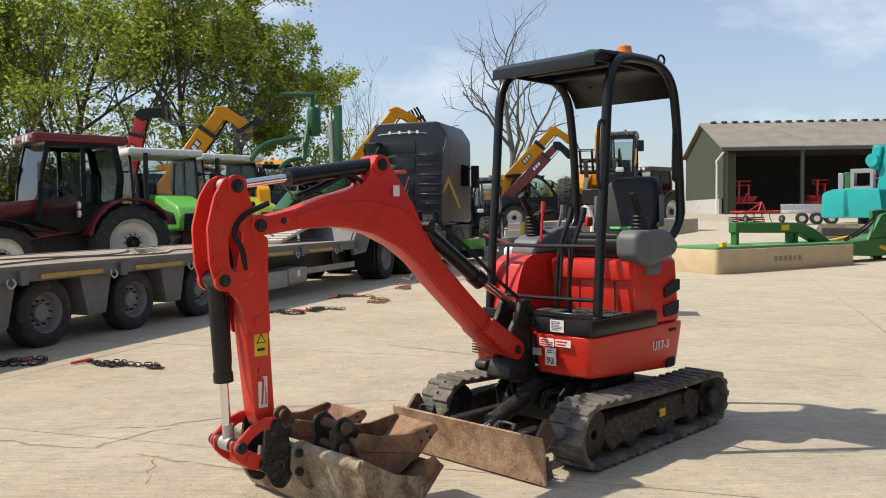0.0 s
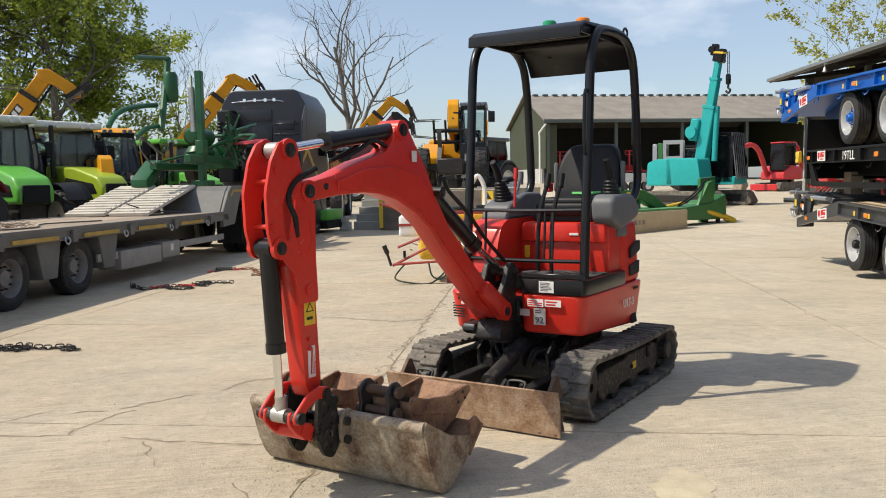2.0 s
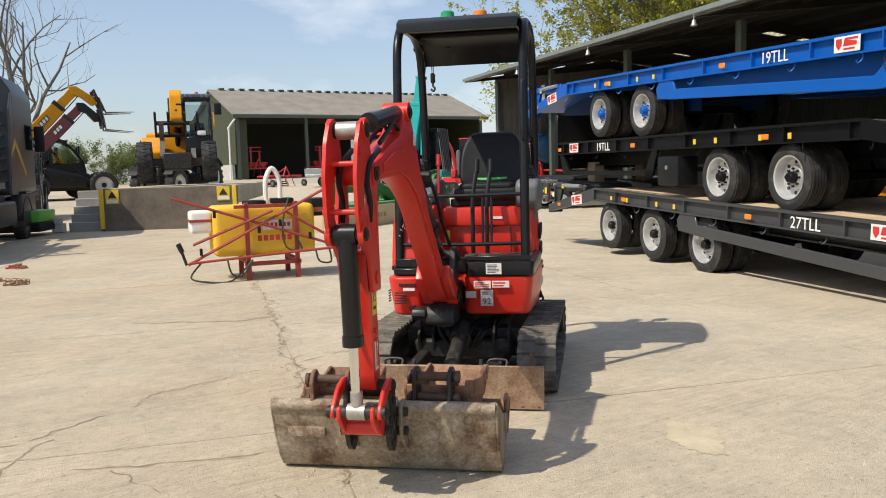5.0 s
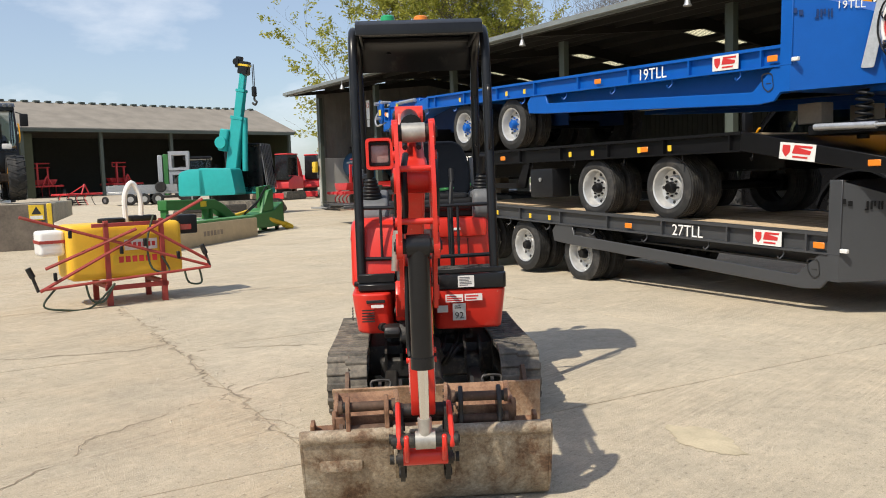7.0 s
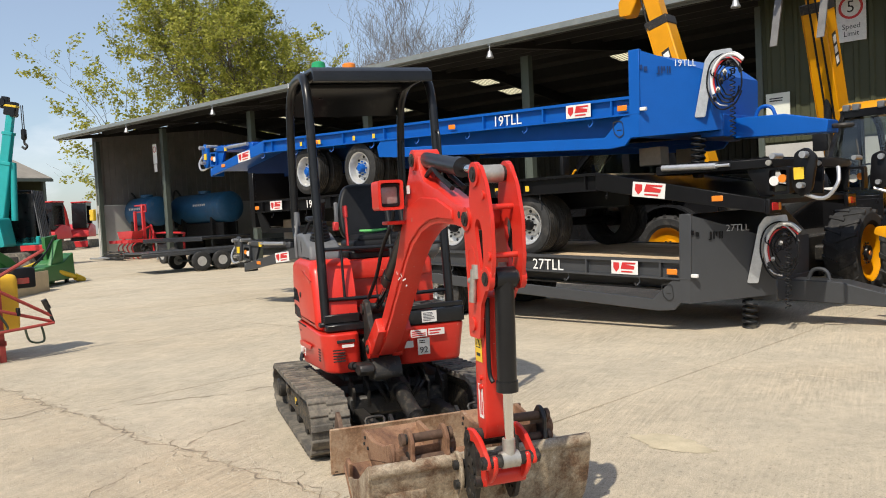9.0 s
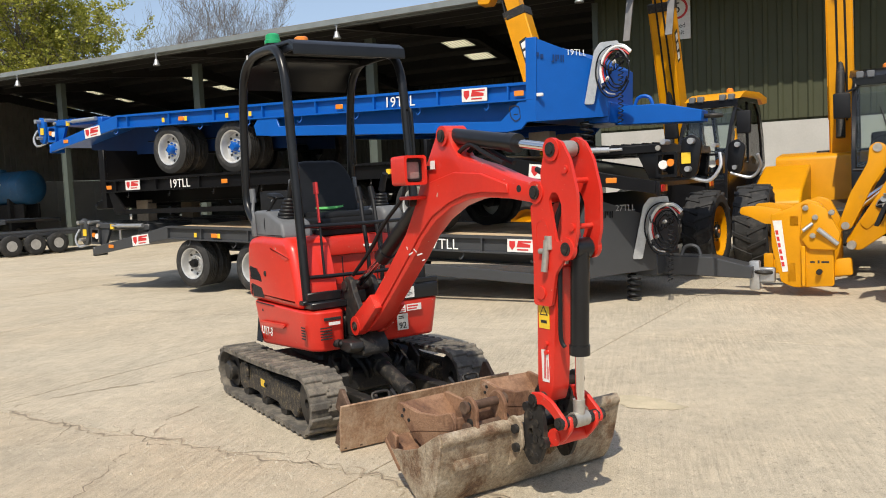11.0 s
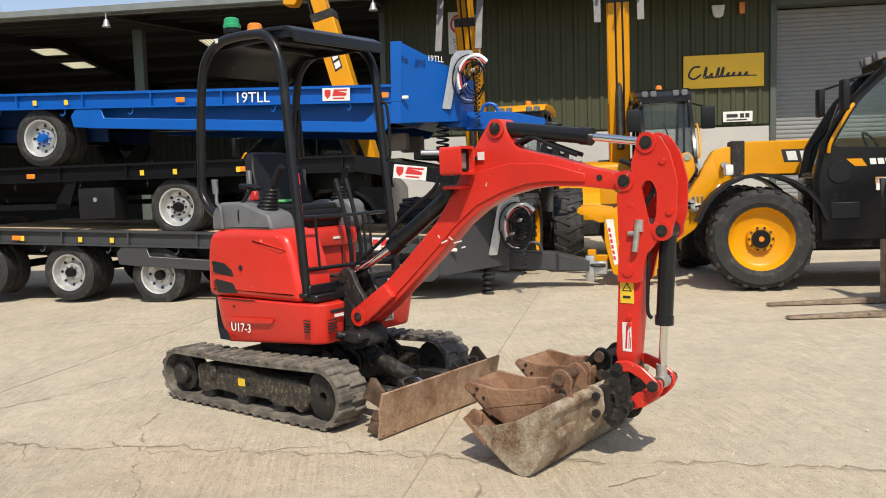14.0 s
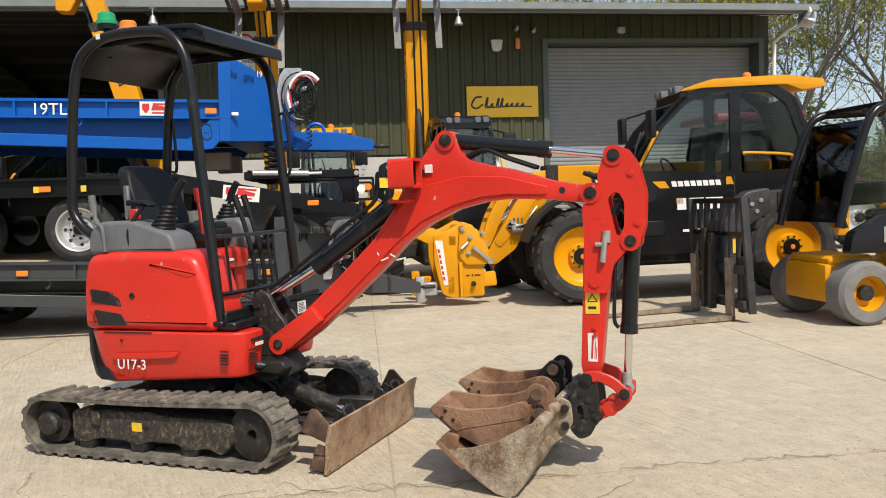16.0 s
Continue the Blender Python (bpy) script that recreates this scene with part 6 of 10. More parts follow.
    part("drawbar", merge(prism([(-.70, -.50), (-.70, -.26), (-1.3, -.26), (-1.78, -.36), (-1.78, -.50)], width / 2 - .16, width / 2 + .16, .01, 1, axis="x"), box(.78, -.74, -.48, 1.72, -.4, -.22, .01)), paint, t)
    part("tow_eye", tube([(width / 2, -1.76, -.43), (width / 2 - .07, -1.88, -.43), (width / 2, -1.98, -.43), (width / 2 + .07, -1.88, -.43), (width / 2, -1.76, -.43)], .025, 8, 4), CASTB, t)
    part("lift_eye", tube([(width / 2, -1.14, -.27), (width / 2, -1.10, -.17), (width / 2, -1.02, -.14), (width / 2, -.94, -.17), (width / 2, -.90, -.27)], .022, 8, 4), paint, t)
    coil = [(.62 + .075 * math.cos(a), -.50 + .075 * math.sin(a), -.46 - .034 * a / math.pi) for a in [math.pi * k / 4 for k in range(0, 49)]]
    part("coil_spring", tube(coil, .016, 6, 1), VINYL, t)
    part("spring_foot", rod((.62, -.50, -.95), (.62, -.50, -.86), .06, 12), VINYL, t)
    # bracket with air lines
    pl = part("line_bracket", prism(round_poly([(-.17, -.38), (-.05, .26), (.02, .36), (.24, .38), (.26, .29), (.10, .24), (.03, .08), (-.05, -.38)], .02, 2), -.012, 0, .003, 1), GALV, t, "galvanised coupling bracket")
    pl.matrix_basis = pose(.60, -.66, .12, 0, 0, -62)
    rr = random.Random(3)
    for k in range(5):
        rad = .15 + .03 * k
        pts = [(.54 + rr.uniform(-.03, .03), -.94 + .02 * k + rad * math.cos(a) * .8, .14 + rad * math.sin(a) * (1.05 if math.sin(a) > 0 else 1.25)) for a in [math.pi * (.9 - i * .16) for i in range(10 + 2 * (k % 3))]]
        part("air_line", tube(pts, .009, 6, 3), (VINYL, VINYL, VINYL, GALV, VINYL)[k], t)
    for rad, mt, wd in ((.27, WHITE, .017), (.235, REDINK, .010), (.29, GALV, .010)):
        part("air_line", tube([(.52, -.94 + rad * .8 * math.cos(a), .12 + rad * 1.05 * math.sin(a)) for a in [math.pi * (.75 - i * .13) for i in range(8)]], wd, 8, 3), mt, t)
    for i in range(5):
        part("coupling", merge(rod((.56 - .02 * i, -.74 - .05 * i, -.08 + .09 * i), (.48 - .02 * i, -.78 - .05 * i, -.06 + .09 * i), .022, 8), rod((.50 - .02 * i, -.77 - .05 * i, -.065 + .09 * i), (.44 - .02 * i, -.80 - .05 * i, -.05 + .09 * i), .013, 6)), ZINC if i % 2 else VINYL, t)
    hel = [(.50 + .03 * math.cos(a), -.98 + .03 * math.sin(a), .30 - .80 * i / 90) for i, a in [(i, i * 1.0) for i in range(91)]]
    part("coiled_cable", tube(hel, .007, 5, 1), VINYL, t)
    hel = [(.50 + .025 * math.cos(a), -.72 - .30 * i / 50, .24 - .10 * math.sin(math.pi * i / 50) + .025 * math.sin(a)) for i, a in [(i, i * 1.1) for i in range(51)]]
    part("coiled_cable", tube(hel, .007, 5, 1), VINYL, t)
    # sloping tail and folded ramps
    drop = .42
    for o, xe in ((-1, 0.0), (1, width)):
        part("tail_beam", prism([(length, .012), (length, -.20), (length + tail, -drop - .12), (length + tail, -drop + .02)], min(xe, xe - o * .07), max(xe, xe - o * .07), .005, 1, axis="x"), paint, t)
        logo_plate(t, .42, .17, pose(xe + o * .004, length + tail * .35, -.235, 0, -7 * (1 if o < 0 else -1), -90 if o < 0 else 90))
        part("marker_lamp", box(min(xe, xe + o * .012), length + tail * .72, -.40, max(xe, xe + o * .012), length + tail * .72 + .13, -.34, .006), AMBER, t)
        part("tail_lamp", merge(box(xe - (0 if o < 0 else .28), length + tail, -drop - .14, xe + (.28 if o < 0 else 0), length + tail + .05, -drop + .02, .01)), paint, t)
        part("lamp_lens", box(min(xe - o * .05, xe - o * .2), length + tail + .048, -drop - .10, max(xe - o * .05, xe - o * .2), length + tail + .06, -drop - .02, .01), REDLENS, t)
        part("lamp_lens", box(min(xe - o * .21, xe - o * .27), length + tail + .048, -drop - .10, max(xe - o * .21, xe - o * .27), length + tail + .06, -drop - .02, .01), AMBER, t)
    for o, xe in ((-1, 0.0), (1, width)):
        lo, hi = sorted((xe - o * .10, xe - o * .22))
        hs = part("lamp_housing", holed(round_poly([(length + tail - .02, -drop + .06), (length + tail + .22, -drop + .06), (length + tail + .22, -drop + .34), (length + tail - .02, -drop + .34)], .03, 3), round_poly([(length + tail + .01, -drop + .09), (length + tail + .19, -drop + .09), (length + tail + .19, -drop + .31), (length + tail + .01, -drop + .31)], .02, 3), 0, .12), paint, t, "painted lamp guard")
        hs.matrix_basis = pose(lo + .12, 0, 0, 0, 0, 90) @ Matrix.Diagonal((1, 1, 1, 1))
        part("lamp_lens", merge(rod((xe - o * .10, length + tail + .06, -drop + .20), (xe - o * .13, length + tail + .06, -drop + .20), .05, 14)), STICK, t)
        part("lamp_lens", merge(rod((xe - o * .10, length + tail + .145, -drop + .22), (xe - o * .13, length + tail + .145, -drop + .22), .042, 14)), AMBER, t)
        part("ramp_link", merge(pillow(round_poly([(.25, -.30), (.28, .05), (.40, .10), (.50, .0), (.44, -.34), (.33, -.40)], .04, 3), 0, .06, .008, .008, 2)), paint, t).matrix_basis = pose(xe - o * .14 + (.06 if o > 0 else 0), length + tail, 0, 0, 0, 90)
        part("link_pin", merge(rod((xe + o * .02, length + tail + .40, .02), (xe - o * .2, length + tail + .40, .02), .035, 12), rod((xe + o * .02, length + tail + .36, -.28), (xe - o * .2, length + tail + .36, -.28), .03, 12), rod((xe + o * .02, length + tail + .10, .03), (xe - o * .2, length + tail + .10, .03), .03, 12)), GALV, t)
        part("warning_label", box(min(xe - o * .06, xe - o * .065), length + tail + .28, -.22, max(xe - o * .06, xe - o * .065), length + tail + .38, -.10), YSTICK, t)
        part("hose", tube([(xe - o * .15, length + tail + .30, -.35), (xe - o * .1, length + tail + .55, -.42), (xe - o * .12, length + tail + .68, -.28), (xe - o * .2, length + tail + .66, -.12)], .02, 8), GALV, t)
    part("tail_deck", prism([(length, -.02), (length, -.07), (length + tail, -drop - .04), (length + tail, -drop + .01)], .08, width - .08, 0, axis="x"), paint, t)
    for x in (.12, 1.45):
        r = part("ramp", box(x, -1.35, -.10, x + .93, 0.0, 0, .01), paint, t, "folded loading ramp")
        for i in range(11):
            part("ramp_bar", box(x + .02, -1.31 + .12 * i, 0, x + .91, -1.28 + .12 * i, .02), paint, r)
        for xx in (x + .03, x + .84):
            part("ramp_lug", prism([(-.30, -.09), (0.0, -.09), (-.02, -drop + .02), (-.16, -drop + .03)], xx, xx + .05, .006, axis="x"), paint, r)
        part("hinge_pin", rod((x - .03, -.03, -.05), (x + .96, -.03, -.05), .03, 10), ZINC, r)
        r.matrix_basis = pose(0, length + tail + .04, .02, 0, 0, 0)
        xs = x - .035 if x < 1 else x + .965
        part("ramp_prop", merge(rod((xs, length + tail - .55, -.02), (xs, length + tail - 1.2, .0), .035, 10), rod((xs, length + tail - .40, -.02), (xs, length + tail - .56, -.02), .018, 8)), GALV, t)
    part("warning_label", box(.113, length + tail - .42, -.085, .117, length + tail - .31, .0), YSTICK, t)
    return t


T0 = Vector((5.7, 4.54, 0))


def on_yard(s, z, pitch, turn=0, x=0.0):
    p = T0 + U * s - D * x
    return pose(p.x, p.y, z, 0, 0, YAW + turn) @ pose(0, 0, 0, pitch, 0, 0)


low_loader("grey_low_loader", "dark grey three-axle low-loader trailer with new timber deck", TGREY, on_yard(-.92, .795, 2.4), 7.1, 1.9, (3.92, 5.28, 6.64), "27TLL", None)
low_loader("black_low_loader", "black two-axle low-loader trailer stacked on the grey trailer deck", TBLACK, on_yard(7.66, 1.905, -.4, 180, 2.5), 7.5, 2.05, (4.98, 6.34), "19TLL", TBLACK, True, 6)
low_loader("blue_low_loader", "bright blue two-axle low-loader trailer stacked on top of two others", BLUE, on_yard(-.38, 2.69, 2.1), 7.6, 1.85, (5.02, 6.44), "19TLL", BLUE, False, 20)
# timber packers between the stacked trailers
for s, x, z, h in ((7.5, .7, 1.13, .42), (7.5, 1.7, 1.13, .42), (-.2, .75, 1.92, .22), (-.2, 1.65, 1.92, .22)):
    p = T0 + U * s - D * x
    bl = tagged(link_mesh("timber_block", box(-.1, -.15, 0, .1, .15, h, .008), OLDWOOD), "rough timber block between the stacked trailers", "timber", "timber packers")
    bl.matrix_basis = pose(p.x, p.y, z, 0, 0, YAW)


# ---- the haulage lorry and its trailer ----
L0 = Vector((-3.78, 10.50, 0))


def on_left(s, x, z=0.0, turn=0):
    """s along, x across from the trailer's open side (away from the yard)."""
    p = L0 + U * s + D * x
    return pose(p.x, p.y, z, 0, 0, YAW + turn)


def haulage_trailer():
    # local: x to the yard side (0) and negative away, y along
    t = thing("haulage_trailer", "grey step-frame haulage trailer with worn timber deck and yellow tape", "trailer", on_left(0, 0))
    W, Y0, Y1 = 2.5, -5.2, 7.0
    for o, xe in ((1, 0.0), (-1, -W)):
        part("side_rail", merge(box(min(xe, xe - o * .06), Y0, .79, max(xe, xe - o * .06), Y1, .975, .008), box(min(xe, xe + o * .02), Y0, .925, max(xe, xe + o * .02), Y1, .975)), TRIMGREY, t, smooth=False)
    y = Y0 + .1
    while y < Y1 - 1:
        part("reflective_tape", box(0.0, y, .815, .0225, y + 1.0, .87), YTAPE, t, "faded yellow reflective tape", smooth=False)
        part("lashing_ring", tube([(.02, y + 1.15, .84), (.035, y + 1.12, .79), (.035, y + 1.18, .74), (.035, y + 1.24, .79), (.02, y + 1.21, .84)], .012, 6, 3), GALV, t)
        part("post_pocket", box(.0, y + 1.3, .76, .05, y + 1.42, .93, .006), TRIMGREY, t)
        y += 1.62
    for i in range(12):
        a = -W + .07 + i * (W - .14) / 12
        part("deck_board", box(a + .004, Y0, .93, a + (W - .14) / 12 - .004, Y1, .962), OLDWOOD, t, smooth=False)
    for x in (-.9, -1.75):
        part("chassis_beam", box(x, Y0, .45, x + .15, Y1, .92), TBLACK, t, smooth=False)
    for y in (-4.72, -3.18, -1.65, -.11, 1.43):
        for o, xo in ((1, -.10), (-1, -W + .10)):
            w = part("wheel", lathe([(-.1, 0), (-.1, .12), (.1, .12), (.1, 0)], 16, "x", (xo - o * .3, y, .40)), TBLACK, t)
            a, b = sorted((xo, xo - o * .27))
            road_tyre(w, a, b, y, .40, .41, .245, o)
            rm = part("rim", lathe([(o * -.01, .245), (o * -.03, .235), (o * -.06, .215), (o * -.12, .20), (o * -.13, .12), (o * -.08, .10), (o * -.08, 0), (o * -.2, 0), (o * -.2, .245)], 30, "x", (xo - o * .01, y, .40)), DULLRIM, w, "dull grey steel rim")
            part("nut_ring", merge(*[rod((xo - o * .09, y + .145 * math.cos(q), .40 + .145 * math.sin(q)), (xo - o * .14, y + .145 * math.cos(q), .40 + .145 * math.sin(q)), .012, 6) for q in [2 * math.pi * k / 10 for k in range(10)]]), CASTB, rm)
            part("mudguard", tube([(xo - o * .14, y - .50, .35), (xo - o * .14, y - .46, .62), (xo - o * .14, y - .30, .80)], .03, 6, 2), VINYL, t)
        part("axle", rod((-2.3, y, .40), (-.2, y, .40), .07, 10), TBLACK, t)
        part("hanger", prism([(y + .48, .80), (y + .60, .30), (y + .92, .30), (y + 1.04, .80)], -.50, -.06, .01, 1, axis="x"), TRIMGREY, t)
    part("tool_box", box(-.45, 2.55, .22, -.06, 3.95, .52, .02, 2), CREAMG, t, "grey locker below the deck")
    part("tool_box", box(-.45, 4.0, .27, -.06, 4.7, .55, .02, 2), CREAMG, t, "grey locker with a white label")
    part("label", box(-.058, 4.3, .38, -.054, 4.42, .50), STICK, t)
    part("under_rail", box(-.12, 4.75, .40, -.08, 6.9, .52, .008), CREAMG, t)
    part("under_rail", box(-.12, 1.9, .40, -.08, 2.5, .52, .008), CREAMG, t)
    # swan neck
    nk = [(Y1 - .3, .94), (Y1 + .05, 1.38), (Y1 + .25, 1.50), (11.85, 1.50), (11.85, 1.36), (Y1 + .75, 1.30), (Y1 + .35, .70), (Y1 - .3, .66)]
    for xe in (-.08, -W):
        part("neck_beam", prism(nk, xe, xe + .08, .008, 1, axis="x"), TRIMGREY, t)
    part("reflective_tape", prism([(Y1 + .15, 1.30), (Y1 + .28, 1.42), (11.3, 1.42), (11.3, 1.37), (Y1 + .32, 1.37), (Y1 + .2, 1.27)], .001, .004, 0, axis="x"), YTAPE, t)
    for i in range(12):
        a = -W + .1 + i * (W - .2) / 12
        part("neck_board", box(a + .004, Y1 + .2, 1.46, a + (W - .2) / 12 - .004, 11.35, 1.502), OLDWOOD, t, smooth=False)
    part("neck_plate", prism([(Y1 - .32, .95), (Y1 + .05, 1.40), (Y1 + .2, 1.49), (Y1 + .2, 1.44), (Y1 - .2, .95)], -W + .08, -.08, 0, axis="x"), TRIMGREY, t, smooth=False)
    # ramps leaned on the step
    for x in (-1.55, -2.42):
        r = part("ramp", box(x, 0, -.03, x + .78, 2.25, .03, .006), PALEW, t, "pale timber loading ramp")
        for i in range(10):
            part("ramp_bar", box(x + .02, .1 + i * .2, .03, x + .76, .16 + i * .2, .05, .004), PALEW, r)
        r.matrix_basis = pose(0, Y1 - 2.0, 1.0, 13, 0, 0)
    for pts in ([(-.5, -2.0, .975), (-.8, -.5, .98), (-.4, .8, .975), (-.9, 1.9, .98), (-.6, 3.0, .975)], [(-1.2, -3.0, .975), (-1.4, -1.2, .98), (-.9, .2, .98), (-1.5, 1.5, .975)], [(-.6, 6.6, .98), (-1.0, 5.6, 1.05), (-1.2, 5.0, 1.2)]):
        st = tagged(link_mesh("ratchet_strap", tube(pts, .012, 6, 6), OLDSTRAP), "grey ratchet strap lying loose on the trailer deck", "strap", "loose straps")
        st.matrix_basis = on_left(0, 0)
    clump = bmesh.new()
    rr = random.Random(8)
    for k in range(70):
        a = Vector((rr.uniform(-.18, .18), rr.uniform(-.2, .2), rr.uniform(0, .07)))
        b = a + Vector((rr.uniform(-.12, .12), rr.uniform(-.12, .12), rr.uniform(-.02, .05)))
        q = rod(a, b, .005, 4)
        me = bpy.data.meshes.new("tmp")
        q.to_mesh(me)
        q.free()
        clump.from_mesh(me)
        bpy.data.meshes.remove(me)
    cl = tagged(link_mesh("straw_clump", clump, OLDWOOD), "small clump of dry straw on the trailer deck", "straw")
    cl.matrix_basis = on_left(.9, .75, .965)


TRIMGREY = mat("trailer_grey_paint", (0.13, 0.13, 0.125), 0.6, var=0.2, scale=4, bump=0.15, dirt=0.3, dirt_col=(0.22, 0.2, 0.17), dirt_scale=3)
YTAPE = mat("faded_yellow_tape", (0.42, 0.28, 0.06), 0.6, var=0.2, scale=8, bump=0.05)
DULLRIM = mat("dull_rim_paint", (0.20, 0.195, 0.19), 0.6, 0.2, var=0.2, scale=9, bump=0.15, dirt=0.3, dirt_col=(0.16, 0.14, 0.12))
CREAMG = mat("pale_grey_panel", (0.29, 0.28, 0.26), 0.55, var=0.15, scale=5, bump=0.1, dirt=0.2, dirt_col=(0.22, 0.2, 0.17))
PALEW = mat("pale_ramp_wood", (0.50, 0.46, 0.39), 0.8, var=0.2, scale=4, fine=30, bump=0.3)
OLDSTRAP = mat("grey_strap", (0.12, 0.115, 0.10), 0.85, var=0.2)
haulage_trailer()


def lorry():
    t = thing("lorry", "dark slate articulated lorry tractor unit with sleeper cab", "lorry", on_left(1.0, 0))
    W = 2.5
    zb = .05
    for x in (-.75, -1.85):
        part("chassis_rail", box(x, 6.9, .75, x + .1, 14.0, 1.0), TBLACK, t, smooth=False)
    for y in (7.7, 9.4, 13.3):
        for o, xo in ((1, -.06), (-1, -W + .06)):
            w = part("wheel", lathe([(-.1, 0), (-.1, .15), (.1, .15), (.1, 0)], 16, "x", (xo - o * .3, y, .52)), TBLACK, t)
            for k in range(2 if y < 12 else 1):
                a, b = sorted((xo - o * k * .33, xo - o * (k * .33 + .29)))
                road_tyre(w, a, b, y, .52, .52, .30, o)
            rm = part("rim", lathe([(o * -.01, .30), (o * -.03, .29), (o * -.10, .26), (o * -.15, .16), (o * -.08, .14), (o * -.06, 0), (o * -.25, 0), (o * -.25, .30)], 30, "x", (xo - o * .01, y, .52)), DULLRIM, w)
        if y < 12:
            part("wing", prism([(y + .66 * math.cos(a), .52 + .66 * math.sin(a)) for a in [math.pi * k / 10 for k in range(11)]] + [(y + .61 * math.cos(a), .52 + .61 * math.sin(a)) for a in [math.pi * k / 10 for k in range(10, -1, -1)]], -.62, -.04, 0, axis="x"), VINYL, t)
    part("mud_flap", box(-.62, 6.90, .25, -.05, 6.93, 1.0), VINYL, t)
    part("fuel_tank", box(-.75, 10.3, .45, -.06, 12.2, 1.05, .10, 3), DKGREYP, t)
    part("air_tank", box(-.5, 10.25, 1.05, -.1, 11.2, 1.2, .03), VINYL, t)
    cab = prism(round_poly([(-W + .02, 1.25), (-W + .02, 3.55), (-W + .3, 3.95), (-.3, 3.95), (-.02, 3.55), (-.02, 1.25)], .12, 4), 12.25, 14.55, .05, 3, axis="y")
    for v in cab.verts:
        v.co.z = 1.25 + (v.co.z - 1.25) * 1.085
    body = part("cab", cab, DKGREYP, t, "dark slate sleeper cab")
    # pressed panels on the back wall
    for (x0, x1, z0, z1) in ((-2.0, -1.0, 3.30, 3.62), (-2.0, -1.0, 2.72, 3.18), (-2.0, -1.05, 2.05, 2.55), (-2.0, -1.05, 1.55, 1.95), (-.85, -.35, 3.05, 3.3), (-.85, -.35, 2.5, 2.62), (-.85, -.35, 2.15, 2.28), (-.85, -.35, 1.8, 1.92)):
        part("back_panel", box(x0, 12.225, z0, x1, 12.26, z1, .012, 2), DKGREYP, body)
    for k in range(7):
        part("back_rib", box(-.95, 12.215, 1.5 + .28 * k, -.25, 12.26, 1.56 + .28 * k, .01, 1), DKGREYP, body)
    part("lamp_bar", merge(tube([(-2.1, 12.1, 3.82), (-1.5, 12.05, 3.86), (-.9, 12.05, 3.86), (-.6, 12.1, 3.82)], .022, 8, 3), *[rod((x, 12.0, 3.87), (x, 12.06, 3.87), .05, 10) for x in (-1.7, -1.4, -1.1, -.85)]), CHROME, body)
    part("intake_column", box(-2.42, 11.75, 1.6, -1.98, 12.2, 3.6, .06, 3), VINYL, t)
    for k in range(6):
        for x in (-2.33, -2.1):
            part("bellows", lathe([(0, .08), (.04, .10), (.08, .08)], 12, "z", (x, 11.78, 2.75 + .09 * k)), VINYL, t)
    part("side_fairing", prism(round_poly([(11.6, 1.2), (11.9, 3.3), (12.25, 3.75), (12.3, 1.2)], .05), -.06, -.02, .008, 1, axis="x"), DKGREYP, t)
    part("stripe", prism([(11.8, 2.2), (12.3, 2.6), (13.4, 1.75), (13.3, 1.65), (12.3, 2.4), (11.8, 2.1)], -.019, -.014, 0, axis="x"), YTAPE, body)
    part("side_window", box(-.022, 13.5, 2.35, -.012, 14.35, 3.0, .02), DGLASS, body)
    part("mirror", merge(box(.05, 14.3, 2.3, .3, 14.42, 3.0, .04, 2), rod((-.02, 14.3, 2.9), (.1, 14.35, 2.9), .02)), VINYL, t)
    part("step", box(-.3, 12.7, .35, -.04, 14.4, 1.2, .06, 2), DKGREYP, t)
    part("steps_wing", prism([(13.3 + .62 * math.cos(a), .52 + .62 * math.sin(a)) for a in [math.pi * k / 10 for k in range(11)]] + [(13.3 + .57 * math.cos(a), .52 + .57 * math.sin(a)) for a in [math.pi * k / 10 for k in range(10, -1, -1)]], -.5, -.03, 0, axis="x"), VINYL, t)
    for z in (2.3, 2.6):
        part("air_line", tube([(-1.2, 12.2, z), (-1.15, 11.7, z - .5), (-1.0, 11.2, 1.4), (-1.0, 10.8, 1.3)], .015, 6), BRED, t)


lorry()

# ---- telehandlers ----
def holed_many(outer, inners, y0, y1):
    """A plate in the x-z plane with several openings."""
    bm = bmesh.new()
    sets = []
    for y in (y0, y1):
        loops = [[bm.verts.new((a, y, b)) for a, b in l] for l in [outer, *inners]]
        es = [bm.edges.new((l[k], l[(k + 1) % len(l)])) for l in loops for k in range(len(l))]
        bmesh.ops.triangle_fill(bm, use_beauty=True, edges=es)
        sets.append(loops)
    for a, b in zip(*sets):
        for j in range(len(a)):
            bm.faces.new((a[j], a[(j + 1) % len(a)], b[(j + 1) % len(a)], b[j]))
    bmesh.ops.recalc_face_normals(bm, faces=bm.faces)
    return bm


